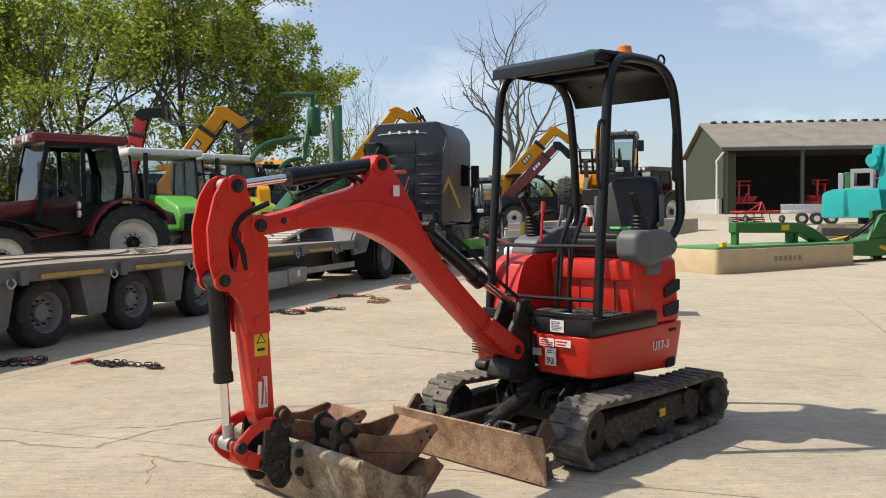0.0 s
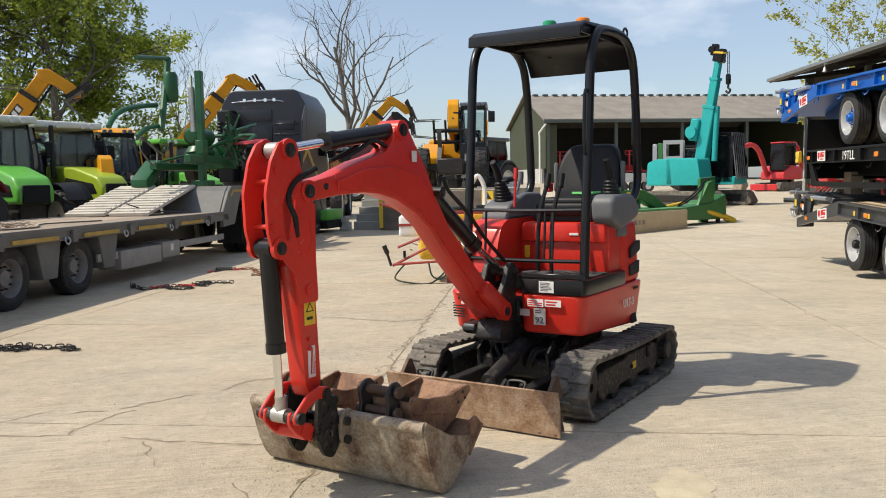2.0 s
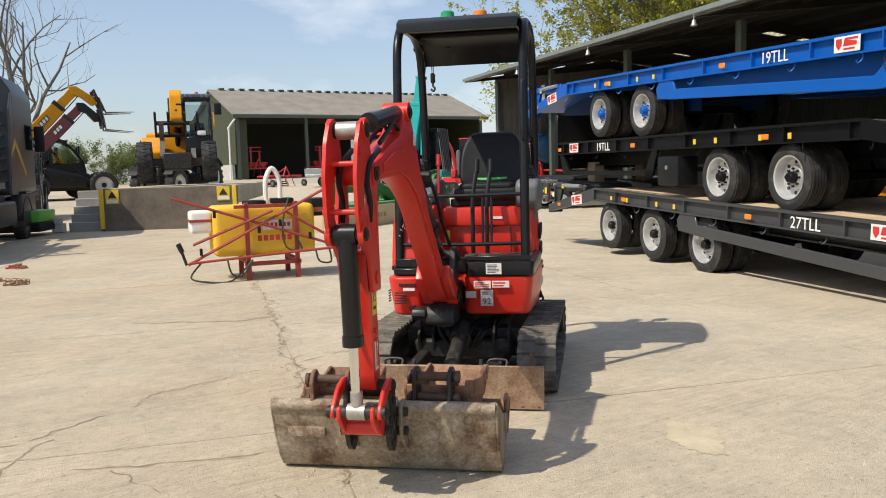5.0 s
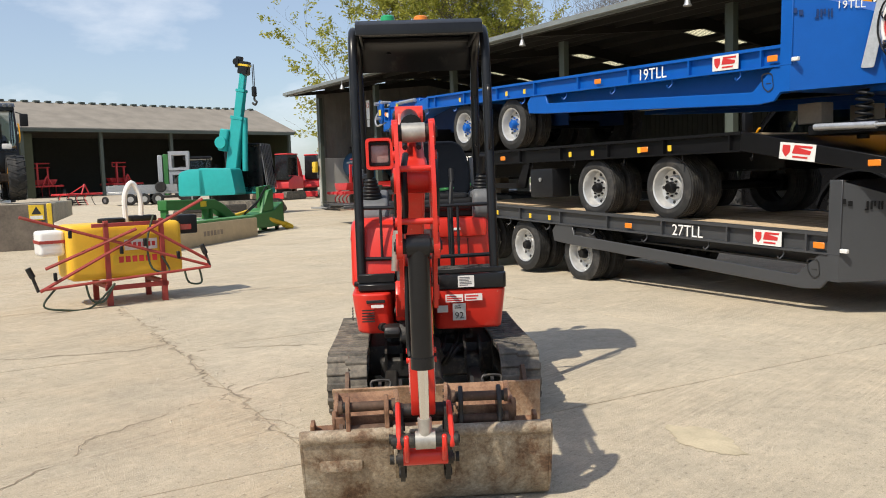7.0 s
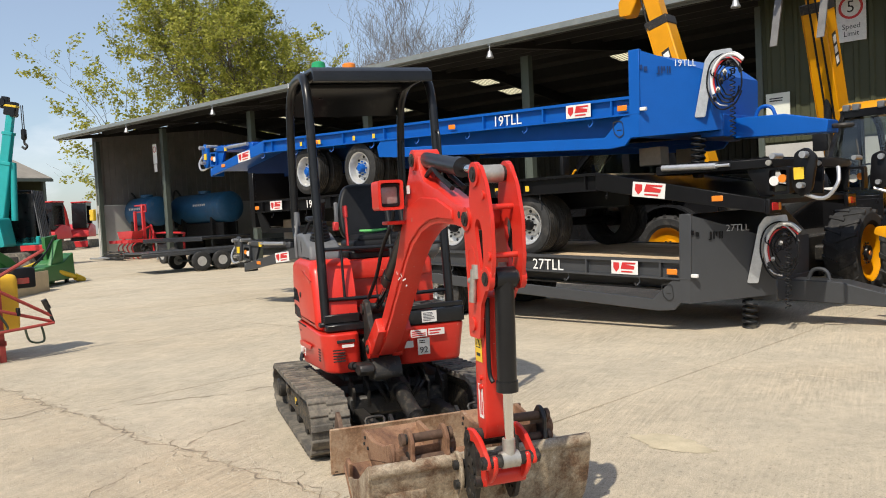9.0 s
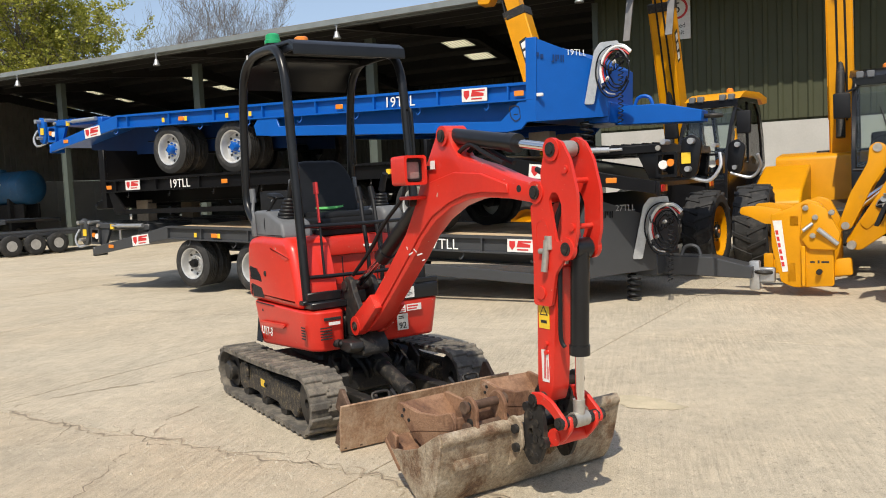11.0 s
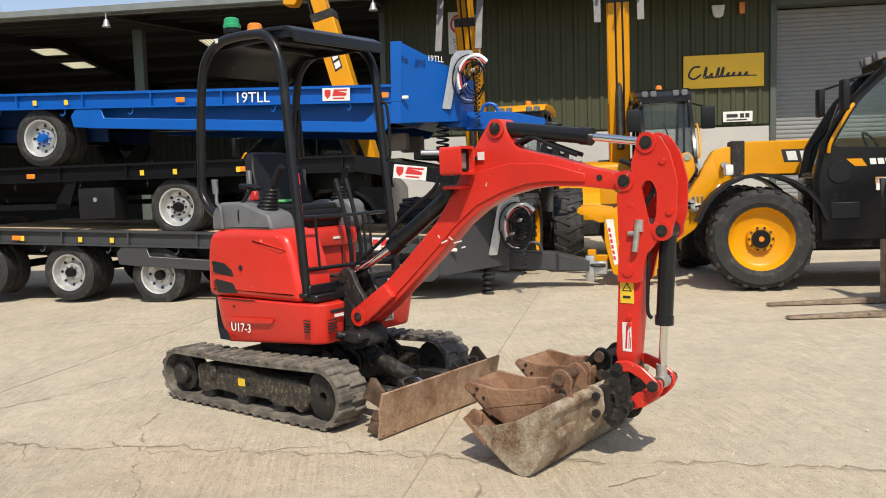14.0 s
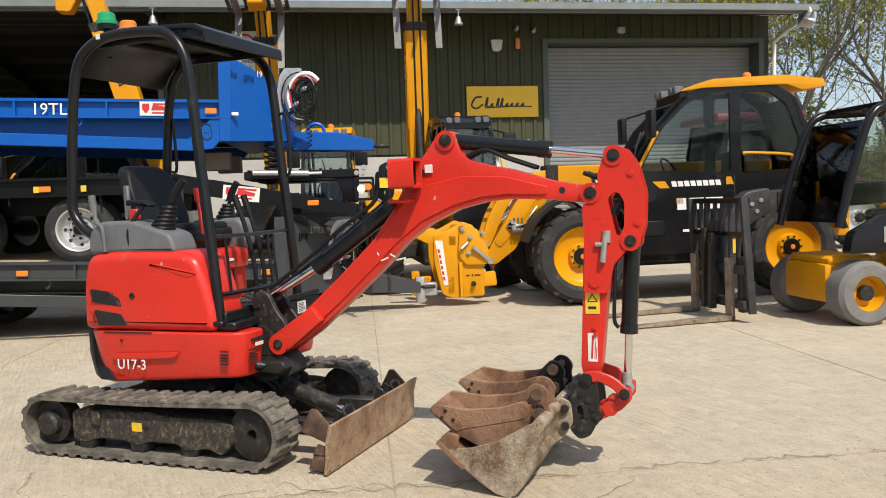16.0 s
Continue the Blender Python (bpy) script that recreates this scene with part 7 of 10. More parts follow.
def farm_wheel(parent, x, y, z, r, w, rim_mat, o, lugs=18):
    """A cleated tractor wheel; o: the side along y that it faces."""
    wh = part("wheel", lathe([(-w * .3, 0), (-w * .3, r * .2), (w * .3, r * .2), (w * .3, 0)], 16, "y", (x, y, z)), CASTB, parent)
    h = w / 2
    rr = r * .60
    prof = [(-h * .86, rr), (-h, rr + .06), (-h, r * .86), (-h * .8, r * .94), (0, r * .965), (h * .8, r * .94), (h, r * .86), (h, rr + .06), (h * .86, rr)]
    parts = [lathe(prof, 36, "y", (x, y, z))]
    for k in range(lugs):
        for s in (-1, 1):
            a = 2 * math.pi * (k + (0.5 if s > 0 else 0)) / lugs
            bar = prism([(-r * .055, 0), (r * .055, 0), (r * .04, r * .06), (-r * .04, r * .06)], -.02, h * .98, 0)
            for v in bar.verts:
                v.co.x -= v.co.y * .45
                if v.co.y > h * .5:
                    v.co.z -= r * .05
            if s < 0:
                for v in bar.verts:
                    v.co.y = -v.co.y
                bmesh.ops.reverse_faces(bar, faces=bar.faces)
            bar.transform(Matrix.Translation((x, y, z)) @ pose(0, 0, 0, 0, math.degrees(a), 0) @ pose(0, 0, r * .935))
            parts.append(bar)
    part("tyre", parts[0], TYRE, wh, "black cleated farm tyre", smooth=False)
    tr = part("tread", merge(*parts[1:]), TYRE, wh, "raised tyre cleats", smooth=False)
    tr["kind"] = "stuff"
    a = lambda q: o * q
    rim = part("rim", lathe([(a(h * .88), rr + .005), (a(h * .80), rr * .97), (a(h * .55), rr * .90), (a(h * .45), rr * .80), (a(h * .35), rr * .45), (a(h * .62), rr * .40), (a(h * .62), 0), (a(-h * .5), 0), (a(-h * .86), rr + .005)], 32, "y", (x, y, z)), rim_mat, wh)
    part("hub", lathe([(a(h * .60), rr * .30), (a(h * .80), rr * .27), (a(h * .82), 0), (a(h * .5), 0)], 20, "y", (x, y, z)), TBLACK, rim)
    part("hub_cap", lathe([(a(h * .80), rr * .09), (a(h * .86), rr * .08), (a(h * .86), 0), (a(h * .7), 0)], 12, "y", (x, y, z)), AMBER if rim_mat is JYEL else CASTB, rim)
    part("nut_ring", merge(*[rod((x + rr * .36 * math.cos(t), y + a(h * .6), z + rr * .36 * math.sin(t)), (x + rr * .36 * math.cos(t), y + a(h * .68), z + rr * .36 * math.sin(t)), rr * .04, 6) for t in [2 * math.pi * k / 10 for k in range(10)]]), CASTB, rim)["kind"] = "stuff"
    return wh


CABBLK = mat("black_cab_paint", (0.009, 0.009, 0.010), 0.22, spec=0.3, var=0.2, scale=5, bump=0.03, dirt=0.03, dirt_col=(0.09, 0.085, 0.075))


FORKST = mat("worn_fork_steel", (0.16, 0.155, 0.15), 0.5, 0.4, var=0.25, scale=6, bump=0.1, dirt=0.2)


def telehandler(name, label, m, paint, boom, pitch, detail=True, carriage="nose", group="telehandlers", cab_roof=None, head=28, body=None, by=None, hang=0, fat=1.0, head_paint=None):
    """x forward from the front axle, y to its left, z up. pitch: how far the boom is raised; boom: its length."""
    t = thing(name, label, "telehandler", m, group)
    R = .64
    for x in (0, -2.85):
        for o in (-1, 1):
            farm_wheel(t, x, o * .93, R, R, .44, paint if paint is JYEL else RIM, o, 18)
        part("axle", merge(box(x - .12, -.75, R - .12, x + .12, .75, R + .12, .03), rod((x, -.85, R), (x, .85, R), .1)), CASTB, t)
        for o in (-1, 1):
            if x == 0 and not detail:
                continue
            arc = [(x + .78 * math.cos(a), R + .02 + .78 * math.sin(a)) for a in [math.radians(q) for q in range(15, 166, 15)]]
            ain = [(x + .74 * math.cos(a), R + .02 + .74 * math.sin(a)) for a in [math.radians(q) for q in range(165, 14, -15)]]
            part("mudguard", prism(arc + ain, min(o * .70, o * 1.16), max(o * .70, o * 1.16), 0), VINYL, t)
    part("chassis", merge(box(-3.5, -.42, .42, .45, .42, .92, .04), box(-3.6, -.85, .55, -3.2, .85, 1.25, .05)), CASTB, t)
    part("engine_pod", prism(round_poly([(-2.3, .55), (-.75, .55), (-.70, .98), (-1.0, 1.16), (-2.4, 1.52), (-2.5, 1.4)], .06), -1.10, -.40, .05, 3), body or paint, t)
    part("rear_hood", prism(round_poly([(-3.75, .75), (-3.75, 1.45), (-3.5, 1.72), (-2.6, 1.65), (-2.5, .75)], .08), -.95, .95, .05, 2), body or paint, t)
    # cab on the left
    y0, y1 = .26, 1.10
    outer = [(-.62, .55), (-.58, 1.35), (-.66, 1.72), (-.98, 2.26), (-1.36, 2.64), (-1.66, 2.78), (-2.62, 2.80), (-2.92, 2.62), (-3.12, 2.15), (-3.20, 1.62), (-2.55, 1.38), (-2.20, .55)]
    w1 = round_poly([(-.80, 1.72), (-1.08, 2.23), (-1.44, 2.57), (-1.68, 2.68), (-2.02, 2.70), (-2.02, 1.66)], .05, 3)
    w2 = round_poly([(-2.16, 1.64), (-2.16, 2.70), (-2.55, 2.70), (-2.80, 2.52), (-2.96, 2.1), (-3.02, 1.68)], .06, 3)
    cb = part("cab", holed_many(round_poly(outer, .06, 3), [w1, w2], y1 - .05, y1), CABBLK, t, "black glazed cab")
    part("cab_side", holed_many(round_poly(outer, .06, 3), [w1, w2], y0, y0 + .05), CABBLK, cb)
    part("window", prism(w1, y1 - .03, y1 - .022), GLASS, cb)
    part("window", prism(w2, y1 - .03, y1 - .022), DGLASS, cb)
    part("window", prism(w1, y0 + .02, y0 + .028), GLASS, cb)
    front = [(-.66, 1.40), (-.74, 1.72), (-1.39, 2.64)]
    part("windscreen", prism(front + [(a - .008, b - .004) for a, b in front[::-1]], y0 + .05, y1 - .05, 0), GLASS, cb, smooth=False)
    for z0, z1, x0, x1 in ((1.32, 1.42, -.64, -.60), (2.60, 2.72, -1.46, -1.34)):
        part("front_bar", box(x0, y0, z0, x1, y1, z1, .01), CABBLK, cb)
    for y in (y0, y1 - .06):
        part("pillar", prism([(-.60, 1.36), (-.66, 1.74), (-.99, 2.28), (-1.37, 2.66), (-1.44, 2.62), (-1.06, 2.26), (-.74, 1.72), (-.67, 1.36)], y, y + .06, .008, 1), CABBLK, cb)
    part("front_panel", prism([(-.58, .60), (-.58, 1.36), (-.66, 1.40), (-.70, .60)], y0, y1, .01), CABBLK, cb)
    part("cab_floor", box(-2.3, y0, .55, -.64, y1, .62), CABBLK, cb)
    part("cab_rear", prism([(-3.10, 1.62), (-3.05, 2.2), (-2.9, 2.6), (-2.86, 2.6), (-3.0, 2.2), (-3.05, 1.62)], y0, y1, 0), GLASS, cb, smooth=False)
    part("cab_roof", prism(round_poly([(-1.34, 2.72), (-1.6, 2.82), (-1.8, 2.87), (-2.75, 2.90), (-3.30, 2.84), (-3.32, 2.74), (-3.0, 2.70), (-2.8, 2.78), (-1.66, 2.76)], .02, 2), y0 - .04, y1 + .03, .012, 2), cab_roof or paint, cb, "painted cab roof")
    part("beacon", lathe([(0, 0), (0, .06), (.02, .065), (.10, .055), (.12, .03), (.12, 0)], 16, "z", (-2.45, .7, 2.88)), AMBER, cb)
    part("driver_seat", merge(box(-2.2, .45, 1.15, -1.75, .92, 1.30, .05, 2), box(-2.32, .47, 1.25, -2.15, .90, 1.95, .06, 2)), VINYL, cb)
    part("steering_wheel", merge(tube([(-1.35 + .19 * math.cos(a) * .5, .68 + .19 * math.sin(a), 1.72 + .19 * math.cos(a) * .85) for a in [math.pi * k / 8 for k in range(17)]], .015, 6, 1), rod((-1.1, .68, 1.3), (-1.33, .68, 1.70), .035)), VINYL, cb)
    part("dashboard", box(-1.15, y0 + .06, 1.15, -.72, y1 - .06, 1.50, .06, 2), VINYL, cb)
    part("grab_rail", tube([(-.75, y1 + .03, 1.65), (-.78, y1 + .06, 1.80), (-.98, y1 + .06, 2.15), (-1.02, y1 + .03, 2.2)], .022, 8, 4), paint, cb)
    if detail:
        part("grab_rail", tube([(-2.2, y1 + .02, 1.88), (-2.22, y1 + .05, 1.90), (-2.80, y1 + .05, 1.86), (-2.84, y1 + .02, 1.80)], .02, 8, 3), paint, cb)
        part("door_line", box(-2.07, y1 - .002, .75, -2.055, y1 + .004, 1.60), INK, cb)
        part("decal", prism([(-.95, 1.57), (-1.12, 1.57), (-1.18, 1.48), (-1.05, 1.48)], y1 + .001, y1 + .004), paint, cb)
        for k in range(8):
            x0 = -1.27 - .085 * k
            part("decal", prism([(x0, 1.565), (x0 + .066, 1.565), (x0 + .052, 1.495), (x0 - .014, 1.495)], y1 + .001, y1 + .004), WHITE, cb)
        part("rib", prism(round_poly([(-1.16, 1.42), (-1.98, 1.42), (-2.0, 1.12), (-1.22, 1.12)], .04), y1 - .004, y1 + .0008), CABBLK, cb)
        part("decal", prism([(-1.95, 1.60), (-2.02, 1.60), (-2.05, 1.50), (-1.95, 1.50)], y1 + .001, y1 + .004), paint, cb)
        for x0, x1 in ((-1.40, -1.28), (-1.42 - .22, -1.44), (-1.90, -1.67)):
            part("decal", box(min(x0, x1), y1 + .001, 1.19, max(x0, x1), y1 + .004, 1.34, .0), WHITE, cb)
        part("decal", box(-1.36, y1 + .001, 1.27, -1.27, y1 + .004, 1.345), paint, cb)
        part("vent", lathe([(0, 0), (0, .14), (.015, .13), (.015, 0)], 20, "y", (-.88, y1, 1.42)), VINYL, cb)
        part("filler_flap", box(-1.1, y1 - .01, .86, -.78, y1 + .01, 1.06, .01), VINYL, cb)
        part("side_skirt", prism(round_poly([(-.70, .52), (-.60, 1.0), (-1.2, 1.0), (-1.9, 1.0), (-2.1, .52)], .05), y1 - .3, y1 - .005, .02, 2), CABBLK, t)
        part("decal", box(-1.35, y1 - .004, .9, -2.0, y1 + .003, .935), WHITE, t)
    for y in (y0 - .12, y1 + .20):
        part("mirror", merge(box(-.92, y - .11, 2.12, -.84, y + .11, 2.48, .03, 2), rod((-1.25, (y0 + y1) / 2 + (y - (y0 + y1) / 2) * .7, 2.56), (-.88, y, 2.46), .014)), VINYL, cb)
    for y in (y0 + .10, y0 + .24, y1 - .24, y1 - .10):
        part("work_lamp", box(-1.42, y - .05, 2.70, -1.30, y + .05, 2.80, .012), GREYPL, cb, "square work lamp")
    part("headlamp", merge(box(.28, .62, 1.42, .38, .86, 1.56, .03, 2)), STICK, t)
    part("wiper", tube([(-.72, .75, 1.48), (-.86, .70, 1.95), (-.98, .62, 2.25)], .012, 6, 2), VINYL, cb)
    # boom: pivot high at the rear, on the machine's right of the cab
    px, pz = -3.25, 1.62
    by = (-.12 if detail else .03) if by is None else by
    bpart = merge(box(-.25, -.19, -.22, boom * .80, .19, .22, .02, 1))
    bo = part("boom_outer", bpart, paint, t, "painted telescopic boom")
    bo.matrix_basis = pose(px, by, pz, 0, -pitch, 0) @ Matrix.Diagonal((1, fat, fat, 1))
    part("boom_pivot", rod((px, by - .4, pz), (px, by + .4, pz), .11, 14), CASTB, t)
    part("boom_inner", box(boom * .78, -.13, -.15, boom * .83 if carriage == "nose" else boom + .1, .13, .15, .015), paint, bo)
    part("wear_pad", box(boom * .765, -.20, -.235, boom * .805, .20, .235, .01), CASTB, bo)
    part("hose_run", merge(tube([(.6, .08, -.22), (boom * .4, .09, -.225), (boom * .8, .07, -.22), (boom, .05, -.20)], .018, 6, 2), tube([(.6, -.05, -.22), (boom * .4, -.04, -.225), (boom * .8, -.05, -.22), (boom, -.05, -.20)], .018, 6, 2)), VINYL, bo)
    for o in (-1, 1):
        lo, hi = sorted((o * .1895, o * .192))
        dk = part("decal", prism([(boom * .52, -.07), (boom * .52 + .56, -.07), (boom * .52 + .60, .10), (boom * .52 + .04, .10)], lo, hi), INK, bo, "black maker's mark with white bars")
        for k in range(3):
            x0 = boom * .52 + .05 + .17 * k
            lo, hi = sorted((o * .192, o * .1935))
            part("mark_bar", prism([(x0, -.045), (x0 + .12, -.045), (x0 + .15, .075), (x0 + .03, .075)], lo, hi), WHITE, dk)
        part("boom_plate", box(boom * .16, min(o * .19, o * .205), -.16, boom * .30, max(o * .19, o * .205), .16, .008), paint, bo)
        part("boom_rib", box(boom * .30, min(o * .19, o * .20), -.215, boom * .78, max(o * .19, o * .20), -.175), paint, bo)
    lift = part("lift_ram", rod((-1.9 - px - 1.0, 0, -.55), (boom * .42, 0, -.12), .07, 12), CASTB, bo)
    part("ram_rod", rod((boom * .2, 0, -.35), (boom * .45, 0, -.10), .045, 10), CHROME, lift)
    if carriage == "nose":
        return t
    # head and carriage
    hd = part("boom_head", prism(round_poly([(-.15, .16), (.15, .18), (.62, -.25), (.66, -.52), (.42, -.58), (.15, -.25), (-.15, -.16)], .05), -.15, .15, .015, 1), head_paint or paint, bo)
    hd.matrix_basis = pose(boom, 0, 0, 0, head, 0)
    part("tilt_ram", rod((.0, 0, .05), (.45, 0, -.15), .06, 12), CASTB, hd)
    if carriage == "forks":
        c = part("fork_carriage", merge(box(0, -.55, -.05, .08, .55, .05, .01), box(0, -.55, -.45, .08, .55, -.35, .01), *[box(.0, y - .03, -.45, .06, y + .03, .35) for y in (-.52, -.2, .2, .52)]), CASTB, hd)
        c.matrix_basis = pose(.66, 0, -.35, 0, hang, 0)
        for y in (-.38, .38):
            part("fork", merge(box(.08, y - .06, -.5, .13, y + .06, .05), prism([(.08, -.5), (.08, -.55), (1.2, -.53), (1.2, -.515), (.2, -.5)], y - .06, y + .06)), FORKST, c)
    return t


# the near machine, boom lowered past its cab
tm = pose(4.75, -.16, 0, 0, 0, YAW + 90) @ pose(0, -1.15, 0)
near_t = telehandler("telehandler", "yellow and black farm telehandler with lowered boom and empty carriage", tm, JYEL, 4.3, 0.3, carriage="nose")


def boom_nose(t):
    """The drooped boom end, its tilt links and the empty quick-fit carriage."""
    nose = round_poly([(.10, 1.44), (.10, 1.80), (.30, 1.80), (.43, 1.76), (.58, 1.52), (.80, 1.13), (1.13, .62), (1.10, .52), (.97, .50), (.68, .71), (.36, 1.24)], .04, 3)
    ns = part("boom_nose", pillow(nose, -.27, .05, .015, .015, 2), JYEL, t, "yellow drooped boom nose")
    part("nose_plate", pillow(round_poly([(.36, 1.40), (.44, 1.70), (.60, 1.46), (.98, .82), (.90, .74), (.62, 1.02)], .04, 3), .05, .066, 0, .006, 2), JYEL, ns)
    link = round_poly([(.67, 1.50), (.70, 1.70), (.77, 1.765), (.86, 1.71), (.88, 1.52), (1.07, 1.17), (1.20, .80), (1.17, .74), (1.06, .76), (.83, 1.25)], .04, 3)
    for y in (.085, -.345):
        part("tilt_link", pillow(link, y, y + .05, .008, .008, 2), JYEL, t, "yellow tilt link")
    for x, z, r in ((.775, 1.69, .05), (1.12, .80, .045), (.62, 1.56, .04), (.72, 1.10, .035), (.30, 1.56, .045), (1.06, .57, .05)):
        part("link_pin", rod((x, -.37, z), (x, .15, z), r, 16), GALV if r < .045 else ZINC, t)
    part("tilt_ram", merge(rod((.38, -.11, 1.45), (.95, -.11, 1.05), .055, 14), rod((.90, -.11, 1.085), (1.12, -.11, .82), .032, 12)), CHROME, t)
    for k in range(6):
        part("hose", tube([(.36 + .02 * k, .075, 1.30 - .02 * k), (.48, .13 + .01 * k, 1.16 - .015 * k), (.58 + .015 * k, .14, 1.02), (.74, .10, 1.10 - .02 * k), (.80, .075, 1.02)], .012, 6), VINYL if k % 3 else GALV, t)
    vb = part("valve_block", box(.56, .07, .94, .74, .14, 1.06, .012), ZINC, t)
    for i in range(3):
        part("valve_port", rod((.59 + .05 * i, .10, 1.05), (.60 + .055 * i, .17, 1.16), .014, 8), ZINC, vb)
        part("valve_port", rod((.60 + .05 * i, .14, 1.0), (.60 + .05 * i, .19, .97), .018, 8), ZINC, vb)
    c = part("carriage", merge(box(1.60, -.5, .16, 1.72, .5, .42, .02, 2), box(1.55, -.5, .80, 1.70, .5, .98, .03, 2), rod((1.50, -.5, 1.04), (1.50, .5, 1.04), .05, 14)), JYEL, t, "yellow quick-fit carriage")
    cheek = round_poly([(1.64, .11), (1.21, .13), (1.21, .62), (1.23, .86), (1.34, 1.09), (1.48, 1.14), (1.70, 1.03), (1.88, .97), (1.88, .60), (1.78, .17)], .03, 3)
    for y in (.40, -.52):
        part("cheek", pillow(cheek, y, y + .10, .012, .012, 2), JYEL, c)
        part("guide_arm", pillow(round_poly([(1.75, .86), (1.76, 1.03), (2.05, 1.08), (2.22, 1.07), (2.24, .99), (2.12, .95), (1.95, .86)], .03, 3), y + .02, y + .08, .006, .006, 2), JYEL, c)
        part("pad", merge(box(2.02, y - .02, .07, 2.14, y + .10, .42, .02, 2), box(1.85, y, .16, 2.03, y + .08, .34, .015)), GALV if y > 0 else JYEL, c, "grey steel stop pad")
    mid = round_poly([(1.56, .70), (1.53, 1.02), (1.43, 1.10), (1.28, 1.03), (1.13, .74), (1.17, .55), (1.46, .56)], .04, 3)
    part("cheek_rib", pillow(mid, .50, .55, 0, .012, 2), JYEL, c)
    part("cheek_rib", box(1.505, .50, .13, 1.55, .55, .60, .008), JYEL, c)
    part("lower_hook", pillow(round_poly([(1.02, .25), (1.04, .45), (1.21, .43), (1.24, .24)], .03, 2), .32, .42, .01, .01, 2), JYEL, c)
    for x, z in ((1.49, 1.04), (1.39, .93), (1.36, .30), (1.22, .98), (1.42, .72)):
        part("bolt", merge(rod((x, .50, z), (x, .575, z), .032, 12), rod((x, .57, z), (x, .59, z), .02, 8)), ZINC if z > .5 else GRILLE, c)
    part("lock_handle", merge(rod((1.16, .56, .62), (1.36, .60, .80), .028, 10), rod((1.42, .56, .86), (1.52, .60, .78), .022, 10)), GALV, c)
    part("label_strip", prism([(1.76, .29), (1.70, .30), (1.76, .90), (1.86, .90)], .502, .505), STICK, c, "white strip label with red print")
    part("print", merge(*[prism([(1.735 + .012 * k, .36 + .075 * k), (1.765 + .012 * k, .36 + .075 * k), (1.773 + .012 * k, .41 + .075 * k), (1.743 + .012 * k, .41 + .075 * k)], .505, .508) for k in range(6)]), REDINK, c)
    part("print", merge(box(1.26, .50, .40, 1.34, .503, .42), box(1.36, .50, .395, 1.38, .503, .43), box(1.41, .50, .40, 1.46, .503, .42)), INK, c, "illegible hand-painted mark")


boom_nose(near_t)

NB = Vector((-BU.y, BU.x, 0))


def by_building(s, d, turn=0):
    p = B_ORG + BU * s + NB * d
    return pose(p.x, p.y, 0, 0, 0, math.degrees(math.atan2(NB.y, NB.x)) + turn)


for s, d, turn, bl, pt, fk, off, lab in ((2.55, 7.0, 0, 3.9, 84, "forks", .03, "yellow telehandler facing out, boom raised upright with forks hanging"),
                             (5.12, 6.76, -5, 3.95, 74, "forks", -.45, "yellow telehandler parked by the open bay, boom raised high"),
                             (10.5, 4.3, -90, 4.3, 75, "none", .03, "yellow telehandler with raised boom behind the trailer stack")):
    telehandler("telehandler", lab, by_building(s, d, turn) @ Matrix.Scale(1.03 if s < 4 else .98, 4), JYEL, bl, pt, False, fk, head=60 if s < 10 else 85, cab_roof=CABBLK if s < 4 else None, body=None if s < 4 else CABBLK, by=off, hang=105 if s < 4 else 85)


# ---- the small side-boom forklift ----
WORNBLK = mat("worn_black_paint", (0.030, 0.030, 0.032), 0.5, var=0.3, scale=6, bump=0.15, dirt=0.3, dirt_col=(0.12, 0.11, 0.10), dirt_scale=8)


